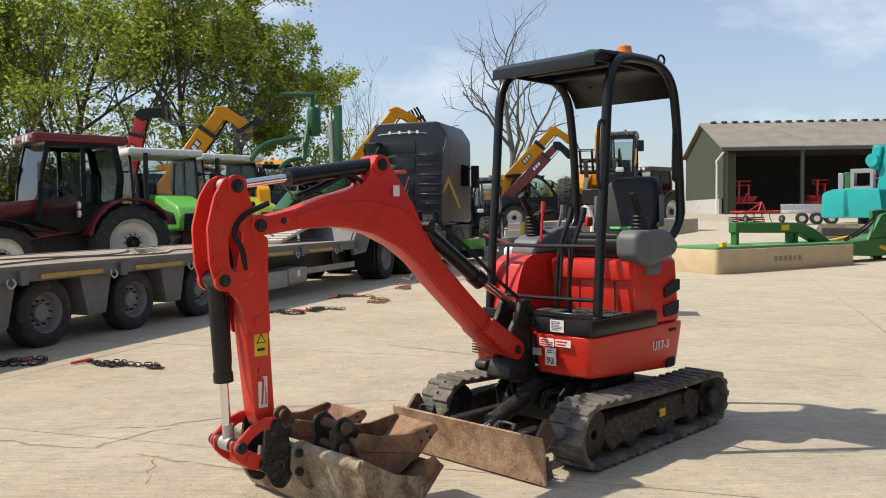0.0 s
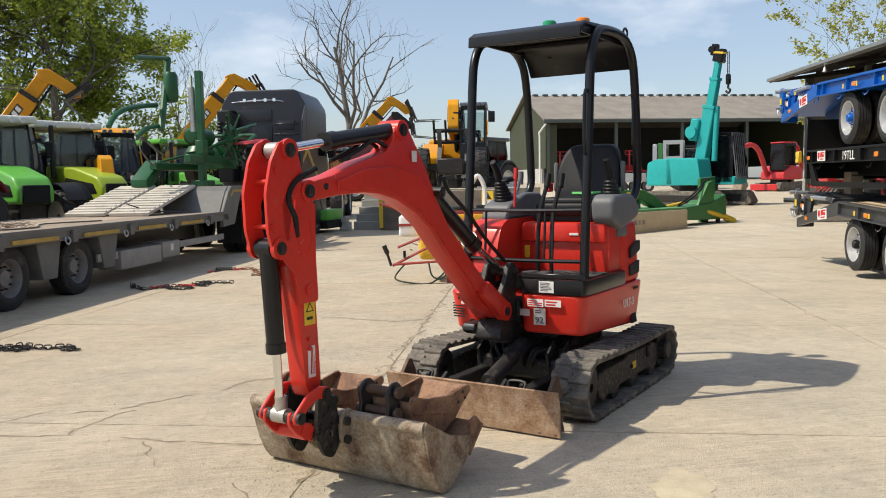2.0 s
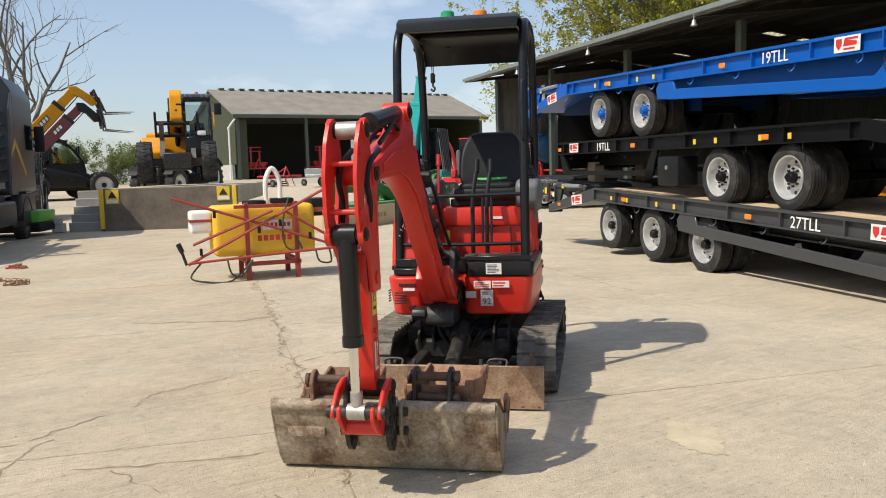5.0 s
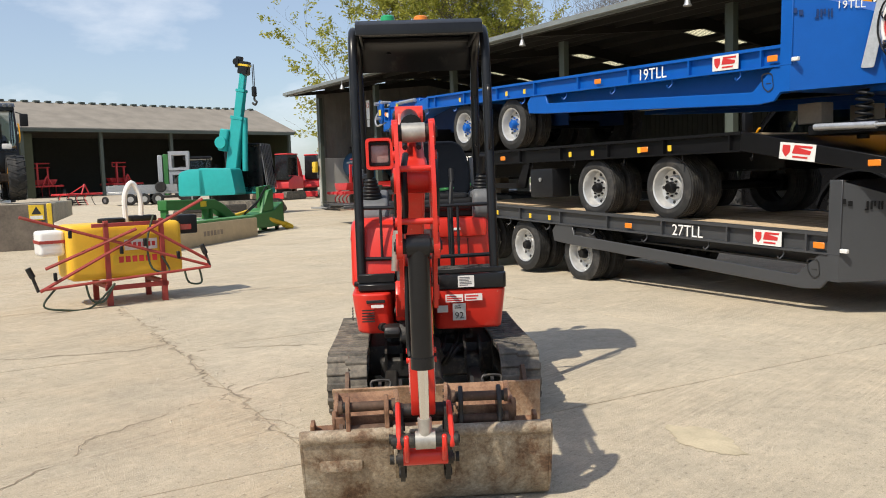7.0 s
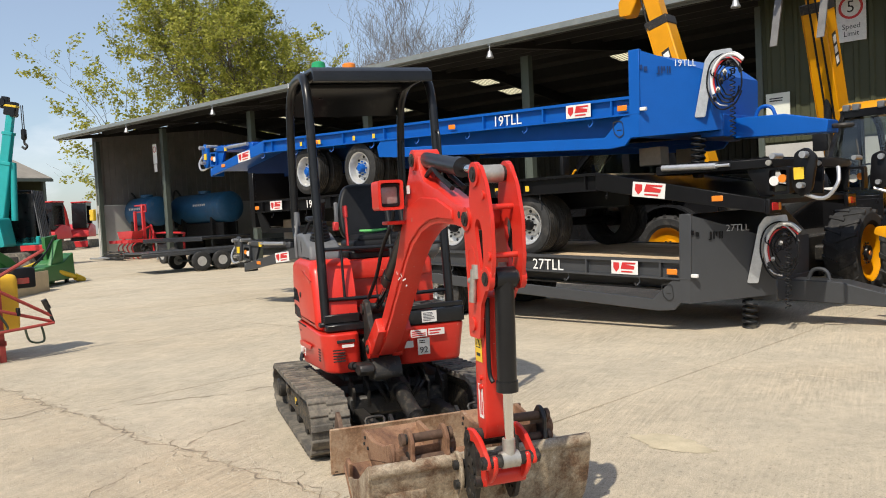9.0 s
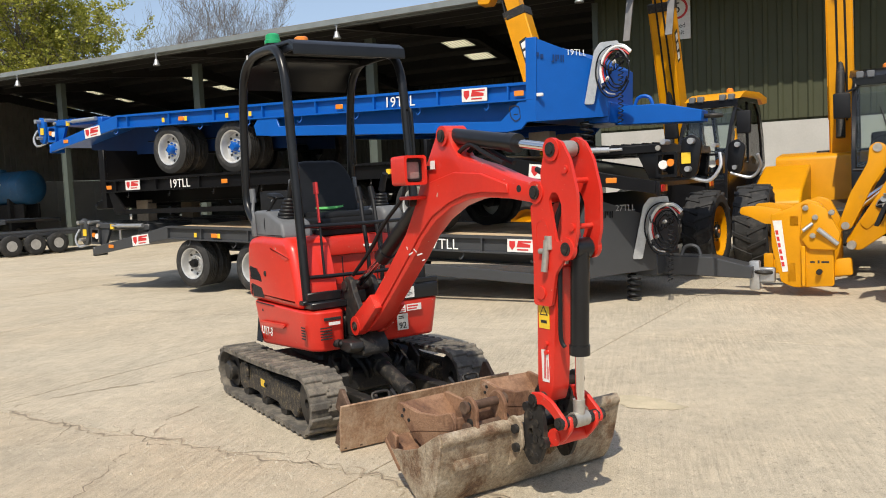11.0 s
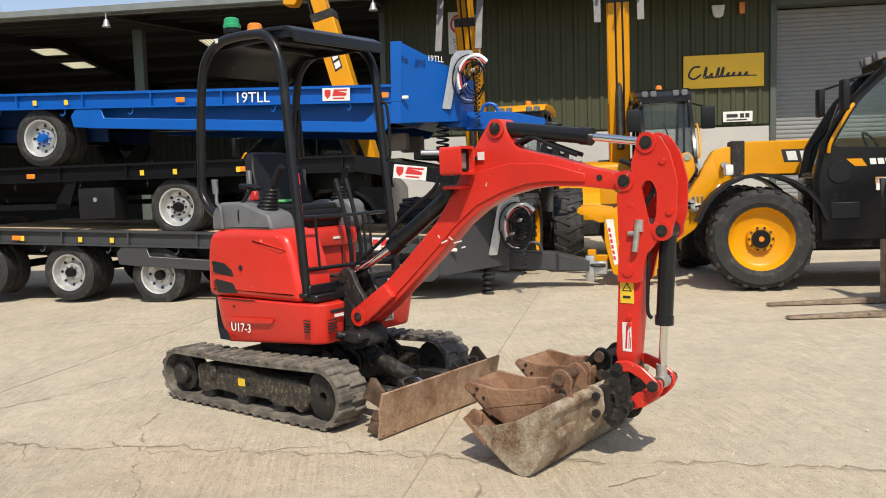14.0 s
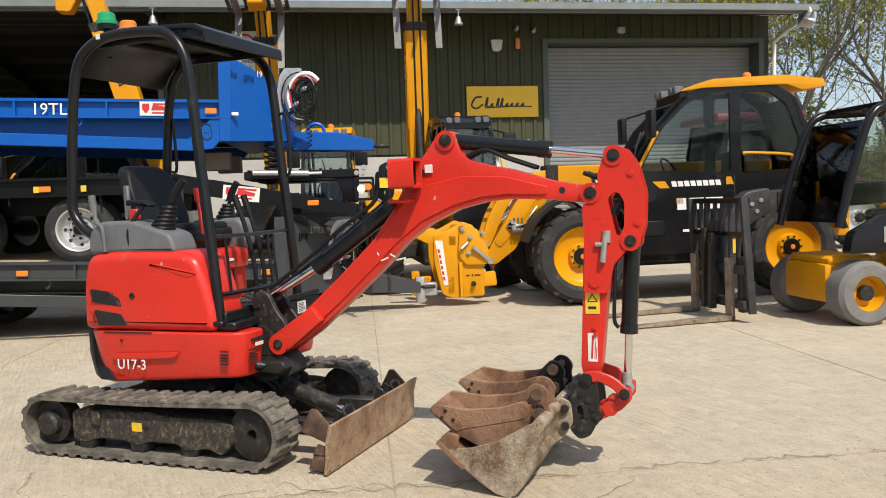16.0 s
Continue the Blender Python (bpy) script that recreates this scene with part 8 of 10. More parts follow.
def forklift():
    m = pose(2.25, -1.66, 0, 0, 0, math.degrees(math.atan2(.964, .265)))
    t = thing("telescopic_forklift", "black and yellow compact telescopic forklift with forks lowered", "forklift", m)
    for x, r, w in ((0, .33, .30), (-1.55, .28, .24)):
        for o in (-1, 1):
            wh = part("wheel", lathe([(-.1, 0), (-.1, .08), (.1, .08), (.1, 0)], 12, "y", (x, o * .53, r)), CASTB, t)
            part("tyre", lathe([(-w / 2, r * .55), (-w / 2, r * .88), (-w * .36, r), (w * .36, r), (w / 2, r * .88), (w / 2, r * .55)], 28, "y", (x, o * .53, r)), GREYTYRE, wh, "worn grey solid tyre")
            rm = part("rim", lathe([(o * w * .45, r * .56), (o * w * .30, r * .50), (o * w * .12, r * .42), (o * w * .12, 0), (-o * w * .4, 0), (-o * w * .4, r * .56)], 20, "y", (x, o * .53, r)), JYEL, wh)
            part("hub", lathe([(o * w * .1, r * .22), (o * w * .30, r * .2), (o * w * .30, 0), (o * w * .0, 0)], 12, "y", (x, o * .53, r)), CASTB, rm)
    part("chassis", merge(box(-1.9, -.38, .22, .30, .38, .62, .04, 2), box(-.25, -.38, .60, .25, .38, .70, .03)), JYEL, t)
    part("counterweight", prism(round_poly([(-2.1, .3), (-2.15, 1.0), (-1.9, 1.25), (-1.0, 1.2), (-.95, .45)], .08), -.6, .6, .05, 3), JYEL, t)
    part("side_step", merge(box(-1.24, .40, .26, -.36, .60, .80, .05, 2), *[box(-1.1 + .1 * i, .595, .28, -1.06 + .1 * i, .62, .46) for i in range(7)]), JYEL, t)
    part("side_panel", prism(round_poly([(-1.25, .72), (-1.2, 1.12), (-.2, 1.12), (.15, .95), (.2, .74)], .04), .50, .64, .02, 2), CABBLK, t)
    for i, x in enumerate((-.95, -.68, -.40)):
        part("decal", box(x, .641, .84, x + .22, .644, 1.0), CREAMG, t)
    # open cab frame
    for y in (-.55, .55):
        part("cab_post", tube([(.25, y, 1.0), (.10, y, 1.55), (-.12, y * .97, 2.12), (-.35, y * .95, 2.24)], .045, 10, 4), CABBLK, t)
        part("cab_post", tube([(-1.15, y, 1.1), (-1.2, y, 1.7), (-1.05, y * .95, 2.18), (-.9, y * .95, 2.25)], .045, 10, 4), CABBLK, t)
        part("roof_rail", tube([(-.3, y * .95, 2.23), (-.95, y * .95, 2.25)], .045, 10, 1), CABBLK, t)
        part("window", prism([(.20, 1.1), (.05, 1.6), (-.15, 2.08), (-.35, 2.18), (-.95, 2.2), (-1.1, 1.7), (-1.1, 1.15)], y - .004, y + .004), GLASS, t)
    for i in range(9):
        part("roof_bar", box(-.98 + .08 * i, -.5, 2.23, -.95 + .08 * i, .5, 2.28, .006), CABBLK, t)
    part("wiper", tube([(.12, .2, 1.2), (.0, .3, 1.75), (-.05, .34, 1.9)], .012, 6, 2), VINYL, t)
    part("windscreen", prism([(.22, 1.05), (.08, 1.55), (-.13, 2.1), (-.14, 2.1), (.07, 1.55), (.21, 1.05)], -.5, .5), GLASS, t)
    part("driver_seat", merge(box(-1.0, -.2, 1.0, -.55, .28, 1.16, .05, 2), box(-1.12, -.2, 1.1, -.95, .28, 1.7, .06, 2)), VINYL, t)
    part("yellow_tank", box(-1.9, -.2, 1.3, -1.35, .35, 1.85, .12, 3), JYEL, t)
    # side boom and carriage
    part("boom", prism(round_poly([(-1.4, 1.20), (-1.4, 1.48), (.35, 1.40), (.80, 1.30), (.95, .95), (.88, .55), (.72, .55), (.70, .95), (.50, 1.12), (-.2, 1.18)], .06), -.85, -.60, .02, 2), WORNBLK, t, "worn black side-mounted boom")
    part("boom_pad", box(-.1, -.60, 1.22, .25, -.585, 1.38), CASTB, t)
    part("warning_label", box(.72, -.598, .80, .80, -.594, .94), YSTICK, t)
    c = part("carriage", merge(box(.95, -1.20, .52, 1.03, .05, .62, .01), box(.95, -1.20, .14, 1.03, .05, .24, .01), box(.91, -.78, .13, 1.0, -.58, 1.10, .01), box(.93, -.14, .10, 1.0, -.04, .70, .01)), WORNBLK, t)
    for i in range(8):
        part("backrest_bar", box(.955, -1.20 + .172 * i, .55, .995, -1.16 + .172 * i, 1.30, .004), WORNBLK, c)
    part("backrest_bar", box(.945, -1.21, 1.28, 1.005, .06, 1.34, .004), CABBLK, c)
    part("backrest_bar", box(.945, -1.21, .92, 1.005, .06, .97, .004), CABBLK, c)
    for y, tw in ((-1.05, 6), (-.20, 6)):
        f = part("fork", merge(box(0, -.06, 0.0, .05, .06, .68, .006), prism([(0, 0), (0, .05), (.3, .05), (1.25, .02), (1.27, .006), (1.25, 0)], -.06, .06, .003, 1)), STEELB, t, "scuffed steel fork tine")
        f.matrix_basis = pose(1.03, y, .01, 0, 0, tw)
    for y in (-1.22, .04):
        part("side_frame", prism([(.90, .10), (.98, .10), (1.06, 1.34), (.98, 1.34)], y, y + .05, .006), WORNBLK, c)
    part("head_arm", pillow(round_poly([(.42, 1.44), (.72, 1.40), (.98, 1.12), (1.00, .62), (.90, .20), (.80, .20), (.82, .62), (.76, .98), (.44, 1.16)], .06, 3), -.60, -.42, .02, .02, 3), WORNBLK, t, "worn black boom head")
    part("warning_label", box(.86, -.418, .72, .94, -.414, .88), YSTICK, t)
    for x, z in ((.55, 1.30), (.66, 1.26), (.88, .30), (.6, 1.18)):
        part("bolt", rod((x, -.43, z), (x, -.405, z), .025, 10), GALV, t)
    for k in range(3):
        part("hose", tube([(.6, -.6, 1.25), (.85, -.52, 1.15 + .05 * k), (1.0, -.55, .85), (.95, -.6, .6)], .014, 6), VINYL, t)
    for y, h in ((-.75, 1.0), (-.58, .95)):
        part("spare_fork", prism([(1.06, .10), (1.06, h), (1.11, h), (1.13, .10)], y, y + .08), CASTB, t)


GREYTYRE = mat("grey_solid_tyre", (0.17, 0.165, 0.155), 0.85, var=0.2, scale=10, bump=0.3, dirt=0.3, dirt_col=(0.24, 0.21, 0.17))
forklift()


# ---- fittings on the building front ----
def wall_sign(name, label, y, z, w, h, material, pr, m=BM):
    t = thing(name, label, "sign", BM @ pose(-.05, y, z, 0, 0, -90))
    part("panel", box(-w / 2, -.02, -h / 2, w / 2, 0, h / 2, .004), material, t)
    return t


SIGNYEL = mat("yellow_sign_panel", (0.86, 0.52, 0.012), 0.4, var=0.04, scale=2, bump=0.01)


def script_bar(t, pts, r, material=None):
    b = tube(pts, r, 6, 4)
    for v in b.verts:
        v.co.y = -.022 + v.co.y * .1
    part("swash", b, material or INK, t)


sg = wall_sign("wall_sign", "yellow dealer sign with a black script mark on green cladding", -.04, 3.79, 1.80, .76, SIGNYEL, None)
script_bar(sg, [(-.52, 0, .12), (-.68, 0, .10), (-.78, 0, -.08), (-.66, 0, -.16), (-.50, 0, -.06)], .026)
for i, (x, h) in enumerate(((-.40, .22), (-.28, .08), (-.12, .2), (-.02, .2), (.10, .08), (.22, .08), (.36, .08), (.50, .08))):
    script_bar(sg, [(x - .05, 0, -.13), (x + .01, 0, -.13 + h), (x + .03, 0, -.13 + h * .9), (x, 0, -.10), (x + .06, 0, -.12)], .021)
script_bar(sg, [(-.45, 0, -.15), (.3, 0, -.12), (.74, 0, -.13)], .015)
ms = wall_sign("wall_sign", "small white sign with dark print on green cladding", -.36, 2.73, .66, .24, STICK, None)
part("print", merge(box(-.25, -.024, -.02, .0, -.02, .06), box(.05, -.024, -.03, .14, -.02, .07), box(.17, -.024, -.03, .26, -.02, .07), box(-.25, -.024, -.09, .2, -.02, -.06)), INK, ms)
nt = wall_sign("notice_board", "cream notice on the green cladding", 7.65, 3.32, .52, .62, CREAM, None)
bars("print", -.18, .12, .36, .1, 2, INK, nt, pose(0, -.021, 0), seed=11)
l5 = wall_sign("speed_limit_sign", "white speed limit sign with red ring", 6.1, 5.0, .58, 1.0, STICK, None)
part("ring", lathe([(-.024, .24), (-.020, .24), (-.020, .19), (-.024, .19)], 32, "y", (0, 0, .20)), REDINK, l5)
lettering("5", .34, INK, l5, pose(0, -.024, .20))
lettering("Speed\nLimit", .15, INK, l5, pose(0, -.024, -.27))


def fitting(name, label, cat, bm, material, y, z, x=-.04):
    o = link_mesh(name, bm, material, smooth=True)
    tagged(o, label, cat)
    o.matrix_basis = BM @ pose(x, y, z)
    return o


fitting("alarm_box", "white alarm box on the green cladding", "alarm", prism(round_poly([(-.15, .14), (.15, .14), (.11, -.10), (.05, -.14), (-.05, -.14), (-.11, -.10)], .03), -.09, 0, .01, axis="x"), STICK, .08, 5.15)
fitting("siren_box", "small orange siren box on the cladding", "siren", box(-.07, -.06, -.13, 0, .06, .13, .015, 2), AMBER, -.45, 5.2)
fitting("camera_dome", "small grey security camera under the eaves", "camera", merge(lathe([(-.1, 0), (-.1, .05), (0, .06), (0, 0)], 14, "x"), box(-.2, -.04, -.02, -.06, .04, .06, .015)), GALV, -.85, 5.5)
fitting("camera_dome", "small grey security camera under the eaves", "camera", merge(lathe([(-.1, 0), (-.1, .05), (0, .06), (0, 0)], 14, "x"), box(-.2, -.04, -.02, -.06, .04, .06, .015)), GALV, -.42, 5.55)
fitting("wall_lamp", "small grey wall lamp above the shutter", "lamp", box(-.12, -.1, -.08, 0, .1, .08, .015), GALV, -3.1, 5.52)
for y in (1.3, 7.85, 14.38, 20.91, 27.4, 33.9):
    fl = thing("floodlight", "small grey cone lamp hanging below the gutter", "floodlight", BM @ pose(-1.72, y, EAVE - .30), "eaves floodlights")
    part("housing", lathe([(0, 0), (.0, .10), (.02, .105), (.07, .075), (.17, .05), (.19, .03), (.19, 0)], 18, "z"), GALV, fl)
    part("bracket", merge(rod((0, 0, .17), (0, 0, .36), .016, 8), box(-.02, -.06, .33, .12, .06, .36)), GALV, fl)
fl = thing("floodlight", "grey floodlight on the corner bracket", "floodlight", BM @ pose(-1.4, -7.3, EAVE - .05), "eaves floodlights")
part("housing", box(-.2, -.16, -.22, .1, .16, .1, .03, 2, m=pose(0, 0, 0, 20, 25, 0)), GALV, fl)
dp = link_mesh("downpipe", merge(tube([(-1.7, -7.15, EAVE + .15), (-1.6, -7.2, EAVE - .02), (-.15, -7.2, EAVE - .35), (-.12, -7.2, EAVE - .6), (-.12, -7.2, .0)], .055, 10, 3)), WHITE)
dp.matrix_basis = BM
tagged(dp, "white plastic downpipe at the building corner", "downpipe", kind="structure")

# ---- crop sprayer ----
def ground_pose(x, y, turn, dz=0.0):
    return pose(x, y, rise(x, y) + dz, 0, 0, turn)


FADERED = mat("faded_red_paint", (0.34, 0.045, 0.035), 0.55, var=0.2, scale=7, bump=0.1, dirt=0.3, dirt_col=(0.24, 0.15, 0.10), dirt_scale=6)


def sprayer():
    t = thing("crop_sprayer", "yellow mounted crop sprayer tank with folded red spray booms", "sprayer", ground_pose(2.15, 11.75, -12.5))
    tk = box(-.70, -.42, .34, .74, .42, 1.06, .10, 4)
    tank = part("tank", tk, TANKY, t, "yellow plastic tank")
    part("tank_lid", lathe([(0, 0), (0, .19), (.05, .19), (.06, .15), (.06, 0)], 20, "z", (-.05, 0, 1.06)), VINYL, tank)
    part("tank_lid", box(.18, -.15, 1.05, .50, .15, 1.14, .03, 2), VINYL, tank)
    part("wash_tank", box(-1.0, -.25, .68, -.70, .20, 1.0, .05, 3), WHITE, t, "small white wash tank")
    part("tank_band", box(-1.005, -.255, .84, -.695, .205, .88), FADERED, t)
    part("locker", box(.72, -.30, .86, 1.0, .25, 1.12, .03, 2), VINYL, t, "black plastic locker")
    part("label", box(.70, -.33, .92, .90, -.30, .99), FADERED, t)
    part("label", box(-.02, -.426, .70, .40, -.421, .84), STICK, tank)
    part("label", box(-.18, -.426, .52, .52, -.421, .65), YSTICK, tank)
    for i in range(6):
        part("mark_bar", box(-.10 + .085 * i, -.431, .545, -.04 + .085 * i, -.427, .625), REDINK, tank)
        part("mark_bar", box(.03 + .06 * i, -.431, .74, .07 + .06 * i, -.427, .80), REDINK, tank)
    for x in (-.25, .45):
        part("leg", box(x - .035, -.50, 0, x + .035, -.44, .25, .004), FADERED, t)
        part("leg", box(x - .035, .30, 0, x + .035, .36, .3, .004), FADERED, t)
        part("upright", box(x - .03, -.50, .22, x + .03, -.45, 1.10, .004), FADERED, t)
        part("foot_bar", box(x - .03, -.5, .22, x + .03, .36, .28, .004), FADERED, t)
    part("cross_bar", box(-.30, -.50, .20, .50, -.44, .26, .004), FADERED, t)
    part("cross_bar", box(-.42, -.50, 1.02, .48, -.45, 1.07, .004), FADERED, t)
    Y = -.56
    for a, b in (((-1.25, 1.20), (1.02, .43)), ((1.00, 1.33), (-1.08, .28)), ((-1.0, .55), (.1, .98)), ((.25, .98), (1.02, .50))):
        part("spray_boom", tube([(a[0], Y, a[1]), (b[0], Y - .03, b[1])], .022, 6, 1), FADERED, t, "red tubular spray boom")
    part("spray_line", tube([(-1.07, Y - .05, .30), (0, Y - .05, .36), (1.04, Y - .05, .41)], .018, 8, 1), FADERED, t)
    for x, z in ((-1.10, .42), (1.04, .55)):
        part("nozzle_body", merge(rod((x, Y - .03, z - .14), (x - .06, Y - .03, z + .06), .02), rod((x - .05, Y - .03, z + .04), (x - .10, Y - .03, z + .16), .035)), CASTB, t)
    for pts in ([(-.9, Y, .30), (-1.05, Y, .10), (-.85, Y - .03, -.0 + .03), (-.50, Y, .02), (-.20, Y, .30)], [(-.55, Y, .33), (-.5, Y, .12), (-.35, Y, .08), (-.2, Y, .30)], [(.7, Y, .40), (.75, Y, .22), (.92, Y, .2), (.9, Y, .40)], [(.35, Y + .05, 1.15), (.25, Y + .05, .8), (.28, Y, .45), (.5, Y, .4), (.42, Y + .04, .6)]):
        part("hose", tube(pts, .014, 6, 5), HOSE, t)
    part("hose", tube([(.10, -.1, 1.05), (.10, -.1, 1.40), (.20, -.1, 1.58), (.30, -.1, 1.40), (.30, -.1, 1.08)], .035, 8, 5), WHITE, t)
    for x, z in ((-.9, .45), (-.7, .96), (.2, .8), (.62, .6), (-.1, .72)):
        part("nozzle_body", box(x - .02, Y - .06, z - .05, x + .02, Y - .01, z + .05, .006), VINYL, t)


HOSE = mat("green_grey_hose", (0.05, 0.07, 0.045), 0.6, var=0.2)
sprayer()


# ---- disc mower under its cover ----
def mower():
    t = thing("disc_mower", "green disc mower with beige skirt standing on the yard", "mower", ground_pose(6.67, 18.96, 30, -.05) @ Matrix.Scale(1.06, 4))
    part("skirt", prism(round_poly([(.0, .02), (4.95, .02), (4.97, 1.45), (.02, 1.48)], .12, 4), .04, .60, .03, 2, axis="z"), BEIGE, t, "beige canvas skirt")
    part("cover", merge(prism(round_poly([(.04, .06), (4.9, .06), (4.92, 1.4), (.06, 1.43)], .1, 3), .60, .66, .02, 2, axis="z")), GREENM, t, "green top cover")
    for i in range(6):
        part("decal", box(1.9 + .17 * i, .018, .28, 2.02 + .17 * i, .022, .40), OLDWOOD, t)
    part("decal", box(1.6, .3, .661, 2.6, .45, .664), STICK, t)
    part("warning_label", box(.25, .1, .66, .40, .2, .76), YSTICK, t)
    part("beam", merge(prism([(1.3, .95), (1.3, 1.20), (3.7, 1.16), (4.2, 1.0), (5.3, .45), (5.2, .28), (4.0, .75), (3.6, .90)], .62, .86, .02, 1)), GREENP, t)
    for x in (1.35, 3.3, 3.5):
        part("prop", box(x, .66, .6, x + .1, .82, 1.0), GREENP, t)
    part("warning_label", box(2.9, .612, .98, 3.2, .618, 1.12), YSTICK, t)
    hm = pose(5.2, 0, 0) @ Matrix.Diagonal((1.45, 1, 1.15, 1)) @ pose(-5.2, 0, 0)
    hs = part("headstock", merge(prism(round_poly([(5.2, .25), (5.4, .55), (6.4, .62), (6.9, .85), (6.95, .2), (6.0, .2)], .05), .45, 1.05, .02, 1), prism(round_poly([(5.9, .55), (6.3, 1.15), (6.5, 1.2), (6.5, .6)], .05), .5, .62, .01), prism([(6.6, .0), (6.55, 1.25), (7.15, 1.3), (7.15, .3), (6.9, .25), (6.85, 0)], 1.0, 1.1, .01), rod((6.35, .7, .5), (6.35, 1.1, .5), .2, 14)), GREENP, t)
    hs.matrix_basis = hm
    part("drive_shaft", merge(rod((6.2, .5, .42), (6.9, .35, .2), .06, 10), rod((6.8, .37, .23), (7.05, .3, .12), .09, 10)), YSTICK, t).matrix_basis = hm
    part("stand", box(6.78, .6, 0, 6.86, .68, .5), CASTB, t).matrix_basis = hm
    for p in ([(5.4, .7, .6), (5.9, .6, .9), (6.5, .7, 1.25), (6.7, .8, .9)], [(5.5, .8, .55), (6.1, .8, .8), (6.6, .9, 1.1)]):
        part("hose", tube(p, .02, 6), VINYL, t).matrix_basis = hm
    part("ram", merge(rod((4.6, .74, .62), (5.8, .74, .75), .05, 10)), YSTICK, t)


GREENM = mat("mower_green", (0.09, 0.27, 0.09), 0.6, var=0.12, scale=3)
mower()


# ---- the teal crane excavator ----
def crane():
    t = thing("crane_excavator", "teal tracked crane excavator with raised boom and hook", "excavator", ground_pose(18.45, 34.2, -62) @ Matrix.Scale(1.25, 4))
    for o in (-1, 1):
        part("track", prism(round_poly([(-1.7, .12), (-1.45, .55), (1.45, .55), (1.7, .12), (1.5, 0), (-1.5, 0)], .15), o * 1.0 - .25, o * 1.0 + .25, .04, 2), RUBBER, t)
        part("track_frame", box(-1.3, o * 1.0 - .28, .15, 1.3, o * 1.0 + .28, .42, .03), CASTB, t)
    part("slew_base", lathe([(.5, 0), (.5, .7), (.75, .7), (.75, 0)], 24, "z"), CASTB, t)
    part("counterweight", prism(round_poly([(-1.45, .75), (-1.4, 1.6), (-1.0, 1.72), (-.4, 1.70), (-.3, .75)], .12), -1.15, 1.15, .06, 2), TEAL, t)
    part("engine_side", prism(round_poly([(-.6, .75), (-.6, 1.75), (.7, 1.70), (.85, .75)], .1), -1.15, -.35, .05, 2), TEAL, t)
    cb = part("cab", holed_many(round_poly([(-.35, .8), (-.35, 2.55), (1.05, 2.60), (1.30, 1.6), (1.25, .8)], .08), [round_poly([(-.2, 1.3), (-.2, 2.42), (.95, 2.46), (1.12, 1.6), (1.12, 1.3)], .06)], 1.05, 1.12), CABBLK, t, "black guarded cab")
    part("cab_inner", box(-.33, .30, .8, 1.2, .36, 2.5, .03), CABBLK, cb)
    part("cab_roof", box(-.38, .28, 2.52, 1.08, 1.14, 2.62, .03), CABBLK, cb)
    part("cab_base", box(-.35, .3, .75, 1.28, 1.13, 1.05, .03), TEAL, cb)
    part("cab_glass", merge(box(-.2, 1.08, 1.3, 1.1, 1.085, 2.45), box(1.15, .4, 1.2, 1.16, 1.1, 2.4)), DGLASS, cb)
    for i in range(7):
        part("guard_bar", rod((1.34 - .02 * i * 0, .34 + .125 * i, .95), (1.14, .34 + .125 * i, 2.6), .024, 6), GREYPL, cb)
        part("guard_bar", rod((-.25 + .19 * i, 1.15, 1.0), (-.25 + .19 * i, 1.15, 2.5), .024, 6), GREYPL, cb)
    b = part("boom", merge(box(-.2, -.17, -.22, 2.3, .17, .22, .03), box(2.2, -.13, -.15, 3.3, .13, .15, .02), box(3.2, -.10, -.11, 4.0, .10, .11, .015), box(2.2, -.19, -.24, 2.32, .19, .24, .01), box(3.2, -.15, -.17, 3.3, .15, .17, .01)), TEAL, t, "teal telescopic boom")
    b.matrix_basis = pose(.15, -.1, 1.3, 0, -79.5, 0)
    part("boom_head", merge(box(3.85, -.13, -.2, 4.3, .13, .2, .03), box(4.05, -.1, .1, 4.45, .1, .34, .03), rod((4.25, -.16, .28), (4.25, .16, .28), .12, 14), rod((3.9, -.16, -.1), (3.9, .16, -.1), .09, 12)), CABBLK, b)
    part("warning_band", box(4.12, -.135, -.205, 4.2, .135, .205, .01), YSTICK, b)
    part("boom_ram", rod((.4, 0, -.5), (2.3, 0, -.25), .10, 12), TEAL, b)
    part("winch", merge(rod((1.3, -.4, .42), (1.3, .4, .42), .22, 14), box(1.0, -.3, .22, 1.8, .3, .55, .04)), TEAL, b)
    part("hook_rope", merge(rod((1.27, -.1, 5.4), (1.27, -.1, 4.6), .015, 6), rod((1.21, -.1, 5.4), (1.21, -.1, 4.6), .015, 6)), CASTB, t)
    hk = part("hook_block", merge(box(1.16, -.18, 4.25, 1.32, -.02, 4.62, .04)), CABBLK, t)
    part("hook", tube([(1.24, -.1, 4.25), (1.24, -.1, 4.14), (1.32, -.1, 4.06), (1.25, -.1, 3.96), (1.15, -.1, 4.04)], .04, 8, 4), CASTB, hk)


crane()


